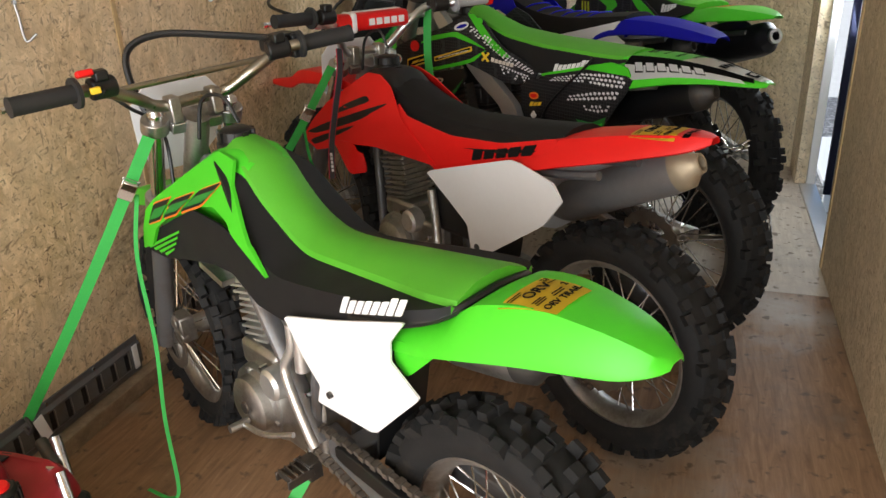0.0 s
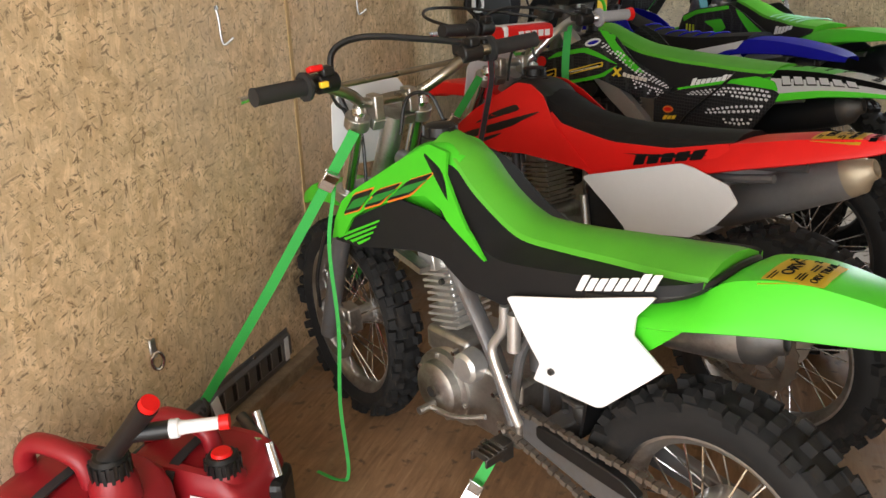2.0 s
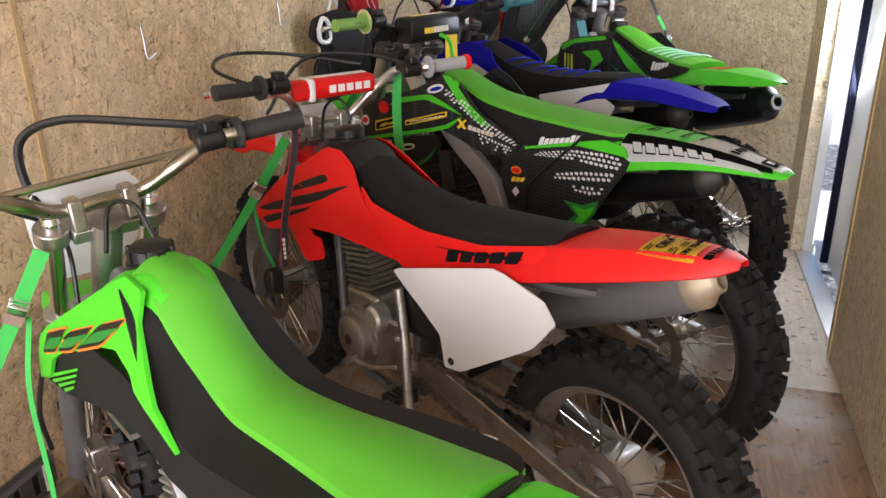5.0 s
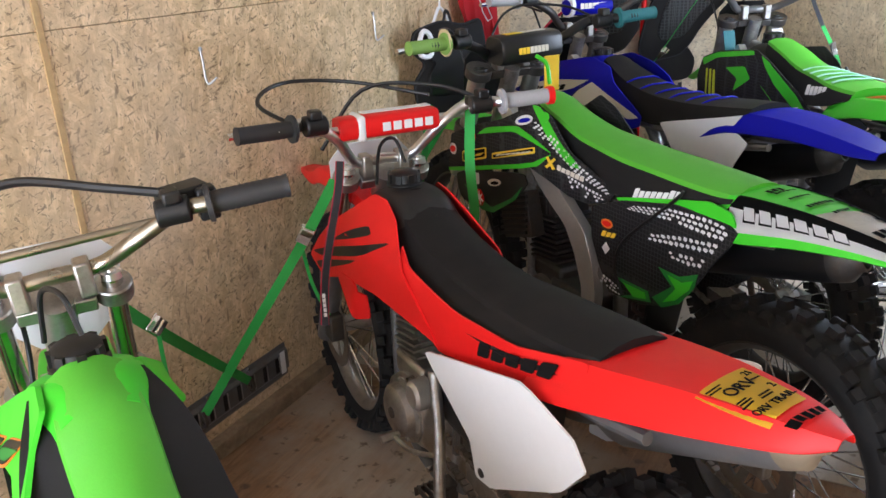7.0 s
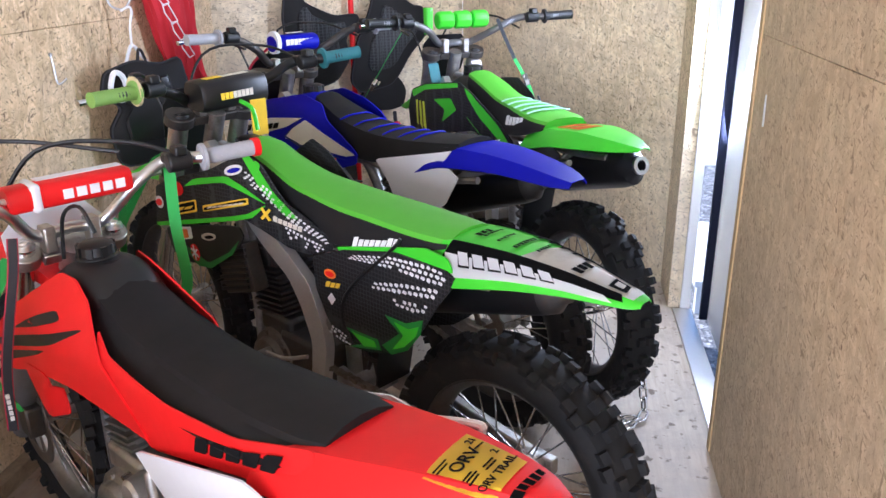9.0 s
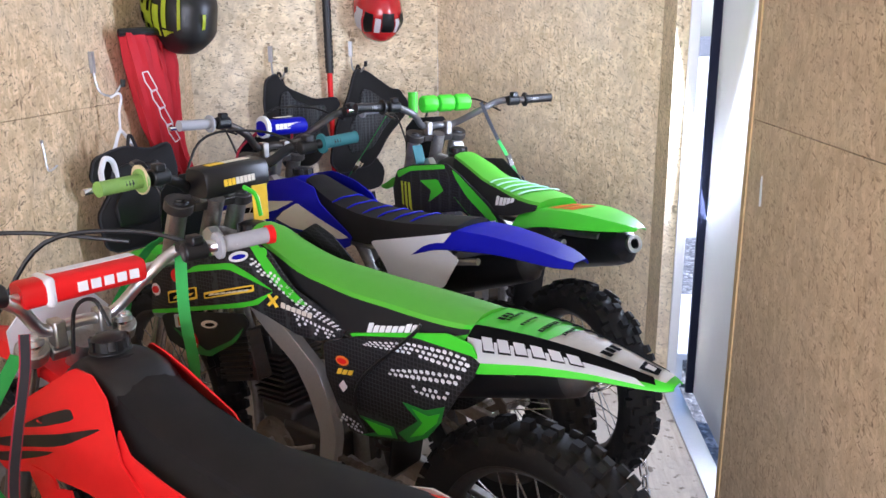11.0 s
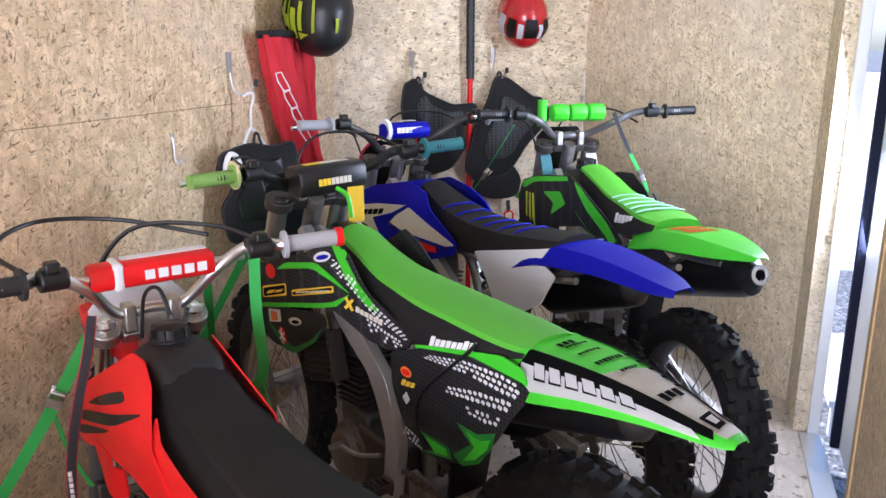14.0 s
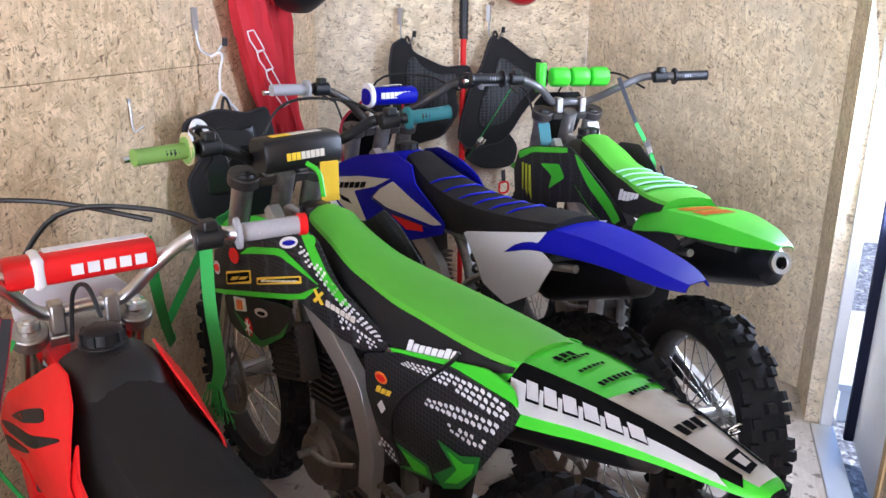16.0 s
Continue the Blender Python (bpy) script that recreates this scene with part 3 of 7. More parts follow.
def seat_part(bike, st, top, side, label, name="seat", bulge=(0.45, 0.5), crown=0.006):
    """st: x, top z, half width, bottom z, half width below."""
    bm = bmesh.new()
    rings = []
    for x, zt, w, zb, wb in dense(st):
        half = [(wb, zb), (w + (wb - w) * bulge[0], zb + (zt - zb) * bulge[1]), (w, zt - 0.014), (w * 0.94, zt - 0.004), (w * 0.5, zt + crown * 0.7), (0, zt + crown)]
        full = half + [(-a, b) for a, b in reversed(half[:-1])]
        rings.append([(x, a, b) for a, b in full])
    loft(bm, rings, mats=[1, 1, 0, 0, 0, 0, 0, 0, 1, 1, 1])
    return part(name, bm, [top, side], bike, label)


def letters_row(bike_or_part, x0, z0, x1, z1, height, yfun, count, material, name="logo_bar", slant=0.25, lift=0.0022, heights=()):
    """A brand mark as plain slanted blocks along a line on a panel."""
    dx, dz = (x1 - x0) / count, (z1 - z0) / count
    s = 1 if yfun(x0, z0) >= 0 else -1
    for i in range(count):
        bm = bmesh.new()
        ax, az = x0 + dx * (i + 0.08), z0 + dz * (i + 0.08)
        bx, bz = x0 + dx * (i + 0.88), z0 + dz * (i + 0.88)
        # up direction of the line
        L = math.hypot(dx, dz)
        ux, uz = -dz / L * height * s * (1 if dx * s < 0 else -1), abs(dx) / L * height
        sx = dx * slant
        hh = heights[i] if heights else (1.0 if i == 0 else 0.86)
        poly = [(ax, az), (bx, bz), (bx + ux * hh + sx, bz + uz * hh), (ax + ux * hh + sx, az + uz * hh)]
        panel(bm, poly, lambda x, z: yfun(x, z) + s * lift, 0.0015, times=1, cut=0.08)
        part(name, bm, material, bike_or_part, "plain lettering bar")


def decal(parent, poly, yfun, material, name="decal", lift=0.0016, label="", times=1, cut=0.06):
    s = 1 if yfun(*poly[0]) >= 0 else -1
    bm = bmesh.new()
    panel(bm, poly, lambda x, z: yfun(x, z) + s * lift, 0.0012, times=times, cut=cut)
    return part(name, bm, material, parent, label)


def bike_base(c):
    """Everything that all five machines share, from the numbers in c."""
    a = radians(c["heading"])
    left = Vector((-math.sin(a), math.cos(a), 0))
    o = Vector((*c["at"], 0)) - left * (0.875 * math.tan(radians(c["lean"])))
    M = Matrix.Translation(o) @ Matrix.Rotation(a, 4, "Z") @ Matrix.Rotation(-radians(c["lean"]), 4, "X")
    bike = thing("motorcycle", c["label"], "motorcycle", M, "dirt bikes in the trailer")
    hx, hz = c["head"]
    fx, R = c["front"], c["Rf"]
    S = Matrix.Translation((hx, 0, 0)) @ Matrix.Rotation(radians(c["steer"]), 4, "Z") @ Matrix.Translation((-hx, 0, 0))

    SB = S @ Matrix.Translation((0, 0, hz + 0.045)) @ Matrix.Rotation(radians(c.get("bar_roll", 0)), 4, "X") @ Matrix.Translation((0, 0, -hz - 0.045))

    def fp(name, bm, *args, **kw):
        bmesh.ops.transform(bm, matrix=SB if name in ("handlebar", "grip", "switch_perch", "lever", "bar_mount") else S, verts=bm.verts)
        return part(name, bm, *args, **kw)

    fw = wheel(bike, "front_wheel", fx, R, c["wf"], c["rimf"], S, c["disc"], 0, c["rim_mat"], ALU_DULL)
    rw = wheel(bike, "rear_wheel", c["rear"], c["Rr"], c["wr"], c["rimr"], Matrix(), 0, c["sprocket"], c["rim_mat"], ALU_DULL)
    if c.get("drum"):
        bm = bmesh.new()
        d = c["drum"]
        lathe(bm, [(0.012, 0.066), (0.03, 0.064), (d * 0.75, 0.056), (d * 0.95, 0.05), (d, 0.04), (d, -0.03), (d * 0.96, -0.034), (d * 0.9, -0.05), (d * 0.5, -0.062), (0.012, -0.066)], 36)
        part("brake_drum", bm, SPAR, rw, "cast aluminium brake drum")
    # fork: two legs along the steering axis, the clamps between them
    ax = Vector((fx - hx - 0.02, 0, R - hz)).normalized()
    top = Vector((hx + 0.03, 0, hz))
    axle = Vector((fx, 0, R))
    gap = c["fork_gap"]
    for s in (1, -1):
        off = Vector((0, s * gap, 0))
        bm = bmesh.new()
        mid = top.lerp(axle, 0.52)
        tube(bm, [top + off - ax * c.get("stub", 0.035), mid + off], c["fork_r"][0], 14, mat=0)
        tube(bm, [mid + off - ax * 0.03, axle + off - ax * 0.03, axle + off + ax * 0.03], c["fork_r"][1], 14, mat=1)
        tube(bm, [axle + off * 1.15, axle + off * 0.55], 0.02, 12, mat=1)
        lathe(bm, [(0.0, 0.004), (c["fork_r"][0] * 0.5, 0.004), (c["fork_r"][0] * 0.52, 0.0), (c["fork_r"][0] * 0.94, -0.001), (c["fork_r"][0] * 0.96, -0.012)], 14, at=top + off - ax * (c.get("stub", 0.035) + 0.002), axis="z", mat=2)
        fp("fork_leg", bm, [c["fork_up"], c["fork_low"], c.get("cap_mat", ALU)], bike, "telescopic fork leg")
    for nm, dz, lab in (("top_clamp", 0.0, "cast aluminium top clamp"), ("lower_clamp", 0.2, "cast aluminium lower clamp")):
        bm = bmesh.new()
        p = top + ax * dz
        rot = Matrix.Rotation(-math.atan2(ax.x, -ax.z), 4, "Y")
        box(bm, p, (0.055, gap * 1.35, 0.026), rot)
        for s in (1, -1):
            v = bmesh.ops.create_cone(bm, cap_ends=True, segments=16, radius1=c["fork_r"][0] + 0.013, radius2=c["fork_r"][0] + 0.013, depth=0.03,
                                      matrix=Matrix.Translation(p + Vector((0, s * gap, 0))) @ rot)
        fp(nm, bm, c["clamp_mat"], bike, lab, bevel=0.003)
    bm = bmesh.new()
    tube(bm, [top + Vector((-0.03, 0, 0.01)), top + Vector((-0.03, 0, 0.01)) + ax * 0.22], 0.026, 14)
    part("steering_head", bm, ALU_DULL, bike)
    # handlebar with its clamps, grips, levers
    bx, bz, gx, gz, gy = c["bar"]
    cl = (hx + 0.0, hz + 0.045)
    bm = bmesh.new()
    half = [(gx, gy, gz), (gx + 0.02, gy - 0.11, gz - 0.004), (bx - 0.012, gy * 0.56, bz + (gz - bz) * 0.82), (bx + 0.0, gy * 0.36, bz + (gz - bz) * 0.25), (cl[0] + 0.01, 0.07, cl[1]), (cl[0] + 0.01, 0, cl[1])]
    tube(bm, half + [(a, -b, d) for a, b, d in reversed(half[:-1])], c.get("bar_r", 0.0125), 12)
    hb = fp("handlebar", bm, c["bar_mat"], bike, c["bar_label"])
    for s in (0.045, -0.045):
        bm = bmesh.new()
        box(bm, (cl[0] + 0.01, s, cl[1] - 0.012), (0.04, 0.024, 0.055))
        fp("bar_mount", bm, ALU_DULL, bike, bevel=0.004)
    for s, gm in ((1, c["grips"][0]), (-1, c["grips"][1])):
        bm = bmesh.new()
        e, f = Vector((gx, s * (gy + 0.006), gz)), Vector((gx + 0.02, s * (gy - 0.115), gz - 0.004))
        d = f - e
        pts, rad = [e], [0.0185]
        for k in range(24):
            pts.append(e + d * (0.04 + 0.86 * k / 23))
            rad.append(0.0168 if k % 2 else 0.0176)
        pts += [e + d * 0.925, e + d * 0.93, e + d * 0.99, f]
        rad += [0.0175, 0.029, 0.0285, 0.019]
        tube(bm, pts, rad, 18, per=1)
        fp("grip", bm, gm, bike, "ribbed rubber grip")
        bm = bmesh.new()
        # lever and perch
        g = f + d * 0.38
        tube(bm, [g + d * 0.2, g - d * 0.2], 0.021, 12)
        box(bm, g + Vector((0.03, 0, 0.002)), (0.045, 0.03, 0.022))
        box(bm, g + Vector((-0.005, 0, 0.024)), (0.03, 0.026, 0.02))
        fp("switch_perch", bm, BLACK, bike, bevel=0.004)
        bm = bmesh.new()
        tube(bm, [g + Vector((0.045, 0, -0.002)), f + Vector((0.062, 0, -0.008)), f.lerp(e, 0.55) + Vector((0.07, 0, -0.012)), e + Vector((0.062, -0.0, -0.014)) - d * 0.06], [0.008, 0.0065, 0.006, 0.008], 8)
        fp("lever", bm, CHROME, bike, "polished lever")
    # cables and hoses
    for pts, r in c["cables"]:
        bm = bmesh.new()
        tube(bm, pts, r, 8)
        part("cable", bm, BLACK, bike, "black control cable")
    # front fender
    bm = bmesh.new()
    zf = c["ffz"]
    fst = [(hx - 0.06, zf - 0.015, 0.05, zf - 0.035), (hx + 0.08, zf + 0.02, 0.068, zf - 0.012), (fx + 0.02, zf + 0.015, 0.066, zf - 0.03), (fx + R * 0.45, zf - 0.03, 0.056, zf - 0.065), (fx + c["fft"], zf - 0.075, 0.022, zf - 0.085)]
    loft(bm, fender_rings(dense(fst)))
    fp("front_fender", bm, c["plastic"], bike, "pointed plastic front fender")
    # front number plate
    bm = bmesh.new()
    px = hx + 0.10
    outline = [(0.07, 0.09), (0.105, 0.05), (0.09, -0.06), (0.045, -0.12), (-0.045, -0.12), (-0.09, -0.06), (-0.105, 0.05), (-0.07, 0.09)]
    zc = hz - 0.02
    loft(bm, [[(px + 0.05 * (1 - abs(a) * 6) - b * 0.35 + d, a, zc + b) for a, b in outline] for d in (0, 0.004)])
    fp("number_plate", bm, c["plate_mat"], bike, "plain front number plate", bevel=0.001)
    # swingarm
    bm = bmesh.new()
    pv = Vector(c["pivot"])
    ra = Vector((c["rear"], 0, c["Rr"]))
    for s in (1, -1):
        o1 = Vector((0, s * 0.085, 0))
        o0 = Vector((0, s * 0.06, 0))
        rr = []
        for p, hgt in ((pv + o0, 0.036), (pv.lerp(ra, 0.45) + o0.lerp(o1, 0.6), 0.034), (ra + o1 + Vector((0.03, 0, 0)), 0.022), (ra + o1 + Vector((-0.05, 0, 0)), 0.02)):
            rr.append([p + Vector((0, y, z)) for y, z in ((0.013, -hgt), (0.013, hgt), (-0.013, hgt), (-0.013, -hgt))])
        loft(bm, rr)
    box(bm, pv + Vector((-0.07, 0, 0)), (0.05, 0.14, 0.05))
    part("swingarm", bm, c["arm_mat"], bike, "box-section swingarm", bevel=0.004)
    # chain: links above and below, over the swingarm
    bm = bmesh.new()
    cs, cr = Vector((pv.x + 0.06, 0.083, pv.z + 0.01)), 0.03
    for sgn in (1, -1):
        p, q = cs + Vector((0, 0, sgn * cr)), ra + Vector((0, 0.083, sgn * c["sprocket"] * 1.04))
        n = int((p - q).length / 0.016)
        rot = Matrix.Rotation(-math.atan2((q - p).z, (q - p).x), 4, "Y")
        for k in range(n):
            m = p.lerp(q, (k + 0.5) / n)
            box(bm, m, (0.0135, 0.018 if k % 2 else 0.012, 0.011), rot)
    part("chain", bm, RUST, bike, "dusty drive chain")
    # engine
    ex, ez = c["engine"]
    bm = bmesh.new()
    lathe(bm, [(0.0, -0.11), (0.075, -0.108), (0.10, -0.08), (0.105, 0.06), (0.085, 0.075), (0.0, 0.078)], 28, at=(ex - 0.02, 0, ez))
    box(bm, (ex - 0.13, 0, ez + 0.01), (0.2, 0.16, 0.16))
    box(bm, (ex + 0.0, 0, ez + 0.09), (0.14, 0.14, 0.06))
    part("crankcase", bm, c["engine_mat"], bike, "dusty cast engine case", bevel=0.012)
    bm = bmesh.new()
    lathe(bm, [(0.0, 0.118), (0.05, 0.116), (0.062, 0.108), (0.066, 0.09), (0.082, 0.086), (0.086, 0.07)], 32, at=(ex - 0.0, 0, ez - 0.005))
    for k in range(6):
        aa = math.pi / 3 * k + 0.3
        lathe(bm, [(0.0, 0.094), (0.006, 0.093), (0.007, 0.086)], 8, at=(ex + 0.075 * math.cos(aa), 0, ez - 0.005 + 0.075 * math.sin(aa)))
    part("engine_cover", bm, c["cover_mat"], bike, "round alternator cover")
    if c.get("cover_ring"):
        bm = bmesh.new()
        lathe(bm, [(0.0, 0.121), (0.013, 0.121), (0.015, 0.114)], 16, at=(ex, 0, ez - 0.005))
        part("cover_plug", bm, STEEL_DARK, bike, "dark slotted plug")
        bm = bmesh.new()
        lathe(bm, [(0.0, 0.112), (0.026, 0.111), (0.034, 0.104), (0.037, 0.07)], 24, at=(ex - 0.095, 0, ez + 0.085))
        part("sprocket_cover", bm, SPAR, bike, "small round engine cover")
        for bx2, bz2 in ((-0.17, 0.05), (-0.19, -0.03), (-0.13, -0.09), (-0.05, 0.1), (-0.21, 0.11)):
            bm = bmesh.new()
            lathe(bm, [(0.0, 0.098), (0.006, 0.097), (0.0075, 0.08)], 6, at=(ex + bx2, 0, ez + bz2))
            part("case_bolt", bm, CHROME, bike)
    bm = bmesh.new()
    tilt = Matrix.Rotation(radians(c["cyl_tilt"]), 4, "Y")
    base = Matrix.Translation((ex + 0.02, 0, ez + 0.11)) @ tilt
    fins, cs = 9, c.get("cyl_size", 1.0)
    for k in range(fins):
        b2 = bmesh.new()
        box(b2, (0, 0, 0.012 + 0.0155 * k), ((0.13 - 0.012 * (k % 2)) * cs, (0.135 + 0.008 * math.sin(k)) * (0.4 + 0.6 * cs), 0.0058))
        bmesh.ops.transform(b2, matrix=base, verts=b2.verts)
        part("cooling_fin", b2, c["cyl_mat"], bike, "", smooth=False)
    box(bm, (0, 0, 0.075), (0.09 * cs, 0.1 * cs, 0.16))
    box(bm, (0, 0, 0.175), (0.115 * cs, 0.115 * cs, 0.06))
    box(bm, (0.0, 0.05, 0.17), (0.05, 0.03, 0.05))
    bmesh.ops.transform(bm, matrix=base, verts=bm.verts)
    part("cylinder", bm, c["cyl_mat"], bike, "finned cylinder and head", bevel=0.002, seg=1)
    # frame tubes
    bm = bmesh.new()
    neck = Vector((hx - 0.01, 0, hz - 0.09))
    tube(bm, [neck, (neck.x - 0.25, 0, neck.z - 0.03), (pv.x + 0.05, 0, pv.z + 0.28), (pv.x + 0.01, 0, pv.z - 0.03)], 0.02, 10)
    for s in (1, -1):
        if c.get("spine"):
            tube(bm, [(neck.x - 0.12, s * 0.03, neck.z - 0.06), (-0.06, s * 0.062, 0.68), (-0.15, s * 0.086, 0.60), (-0.24, s * 0.092, 0.48), (-0.30, s * 0.09, 0.34)], 0.019, 10, flat=0.6)
        else:
            tube(bm, [neck - Vector((0, 0, 0.03)), (ex + 0.17, s * 0.015, ez + 0.16), (ex + 0.12, s * 0.03, ez - 0.1), (ex - 0.1, s * 0.06, ez - 0.13), (pv.x, s * 0.075, pv.z - 0.06)], 0.014, 10)
        tube(bm, [(pv.x + 0.12, s * 0.05, c["rail_z"]), (c["rear"] + 0.2, s * 0.075, c["rail_z"] + 0.02), (c["rear"] + 0.02, s * 0.07, c["rail_z"] + 0.045)], 0.011, 8)
        tube(bm, [(pv.x + 0.02, s * 0.08, pv.z + 0.02), (pv.x - 0.02, s * 0.08, pv.z + 0.2), (c["rear"] + 0.24, s * 0.075, c["rail_z"] + 0.01)], 0.011, 8)
    part("frame", bm, c["frame_mat"], bike, "tubular steel frame")
    # pegs, shifter, brake pedal
    for s in (1, -1):
        bm = bmesh.new()
        fpz = c["peg_z"]
        for k in range(4):
            box(bm, (pv.x + 0.035, s * (0.115 + 0.014 * k), fpz + 0.006), (0.046, 0.004, 0.016))
        box(bm, (pv.x + 0.056, s * 0.135, fpz), (0.006, 0.06, 0.02))
        box(bm, (pv.x + 0.014, s * 0.135, fpz), (0.006, 0.06, 0.02))
        box(bm, (pv.x + 0.035, s * 0.098, fpz - 0.005), (0.04, 0.03, 0.04))
        part("footpeg", bm, STEEL_DARK, bike, "toothed steel footpeg", bevel=0.001, seg=1)
    bm = bmesh.new()
    tube(bm, [(pv.x + 0.08, 0.1, fpz + 0.05), (pv.x + 0.15, 0.125, fpz + 0.03), (pv.x + 0.22, 0.135, fpz + 0.03)], 0.006, 8)
    tube(bm, [(pv.x + 0.22, 0.12, fpz + 0.03), (pv.x + 0.22, 0.165, fpz + 0.03)], 0.009, 8)
    part("gear_lever", bm, ALU_DULL, bike)
    # rear shock
    bm = bmesh.new()
    p, q = Vector((pv.x - 0.02, 0, c["rail_z"] - 0.02)), Vector((pv.x - 0.1, 0, pv.z + 0.02))
    tube(bm, [p, q], 0.02, 12)
    coil = [p.lerp(q, 0.12 + 0.8 * i / 60) + Vector((math.cos(i * 0.75) * 0.034, math.sin(i * 0.75) * 0.034, 0)) for i in range(61)]
    tube(bm, coil, 0.0062, 7, per=1)
    part("shock_absorber", bm, c["shock_mat"], bike, "coil spring shock absorber")
    # rear mudguard behind the shock
    bm = bmesh.new()
    loft(bm, [[(x, y, z), (x, -y, z), (x - 0.006, -y, z), (x - 0.006, y, z)] for x, y, z in ((pv.x - 0.13, 0.055, pv.z + 0.02), (pv.x - 0.16, 0.06, pv.z + 0.2), (pv.x - 0.2, 0.06, c["rail_z"] - 0.02))])
    part("mud_flap", bm, BLACK, bike, "black inner mud flap")
    # muffler and header
    (mx0, mz0), (mx1, mz1), mr, my = c["muffler"]
    d = Vector((mx1 - mx0, 0, mz1 - mz0))
    L = d.length
    d.normalize()
    rot = Matrix.Translation((mx0, my, mz0)) @ Matrix.Rotation(math.atan2(-d.z, d.x), 4, "Y")
    bm = bmesh.new()
    lathe(bm, [(mr * 0.35, -0.05), (mr * 0.85, 0.0), (mr, 0.03), (mr, L - 0.03), (mr * 0.96, L - 0.01)], 28, axis="x")
    bmesh.ops.transform(bm, matrix=rot @ Matrix.Diagonal((1, 0.8, 1.12, 1)), verts=bm.verts)
    mf = part("muffler", bm, c["muf_mat"], bike, c["muf_label"])
    bm = bmesh.new()
    lathe(bm, [(mr * 0.97, L - 0.012), (mr * 0.9, L + 0.02), (mr * 0.5, L + 0.04), (mr * 0.42, L + 0.055), (mr * 0.32, L + 0.055), (mr * 0.3, L - 0.0), (0.0, L - 0.002)], 28, axis="x")
    bmesh.ops.transform(bm, matrix=rot @ Matrix.Diagonal((1, 0.8, 1.12, 1)), verts=bm.verts)
    part("muffler_tip", bm, c["tip_mat"], mf, c["tip_label"])
    bm = bmesh.new()
    tube(bm, [(ex + 0.09, -0.03, ez + 0.26), (ex + 0.17, -0.05, ez + 0.18), (ex + 0.13, -0.11, ez + 0.03), (ex - 0.08, -0.125, ez + 0.06), (mx0 + 0.12, my * 0.95, mz0 - 0.05), (mx0, my, mz0)], 0.019, 10)
    part("exhaust_pipe", bm, RUST, bike, "bent steel exhaust pipe")
    # rear fender
    bm = bmesh.new()
    loft(bm, fender_rings(dense(c["fender"]), crease=c.get("crease", 0.84)))
    rf = part("rear_fender", bm, c["plastic"], bike, c["fender_label"])
    seat_part(bike, c["seat"], c["seat_top"], c["seat_side"], c["seat_label"], bulge=c.get("seat_full", (0.45, 0.5)), crown=c.get("crown", 0.006))
    # tank with its cap
    tx, tz = c["cap"]
    bm = bmesh.new()
    rings = []
    for x, z, w, zb in dense(c["tank"]):
        half = [(w * 0.8, zb)] + [(w * math.cos(q) ** 0.55, zb + (z - zb) * (0.35 + 0.65 * math.sin(q) ** 0.75)) for q in (0.02, 0.3, 0.6, 0.85, 1.08, 1.28, 1.44)] + [(0, z)]
        rings.append([(x, a, b) for a, b in half + [(-a, b) for a, b in reversed(half[:-1])]])
    loft(bm, rings)
    tk = part("fuel_tank", bm, c["tank_mat"], bike, c["tank_label"])
    bm = bmesh.new()
    lathe(bm, [(0.0, 0.026), (0.026, 0.025), (0.033, 0.02), (0.034, 0.002), (0.04, -0.002), (0.041, -0.02)], 24, at=(tx, 0, tz), axis="z")
    for k in range(8):
        aa = math.pi / 4 * k
        box(bm, (tx + 0.033 * math.cos(aa), 0.033 * math.sin(aa), tz + 0.011), (0.009, 0.012, 0.02), Matrix.Rotation(aa, 4, "Z"))
    part("tank_cap", bm, BLACK, tk, "black screw cap")
    return bike, hb, rf, tk, SB


def both(bike, name, poly, yfun, material, label="", thick=0.004, times=2, cut=0.14, tuck=0.0, far=None):
    """The same moulded panel on either side; returns the left one. tuck: how much the far one is drawn in towards the tail."""
    out = []
    for s in (1, -1):
        bm = bmesh.new()
        panel(bm, poly if s > 0 or far is None else far, (lambda x, z: s * (yfun(x, z) - (min(0.05, tuck * max(0.0, -x)) if s < 0 else 0.0))), thick, times=times, cut=cut)
        out.append(part(name, bm, material, bike, label))
    return out[0]


def bar_pad(bike, S, c, length, r, material, label, square=True, dz=0.0):
    """The padded roll on the handlebar's crossbar."""
    bm = bmesh.new()
    n = 16
    rings = []
    for y, k in ((-length / 2, 0.9), (-length / 2 + 0.008, 1.0), (length / 2 - 0.008, 1.0), (length / 2, 0.9)):
        ring = []
        for j in range(n):
            a = 2 * math.pi * j / n
            ca, sa = math.cos(a), math.sin(a)
            p = 0.55 if square else 1.0
            ring.append((c[0] + r * k * math.copysign(abs(ca) ** p, ca), y, c[1] + dz + 0.8 * r * k * math.copysign(abs(sa) ** p, sa)))
        rings.append(ring)
    loft(bm, rings)
    bmesh.ops.transform(bm, matrix=S, verts=bm.verts)
    return part("bar_pad", bm, material, bike, label)


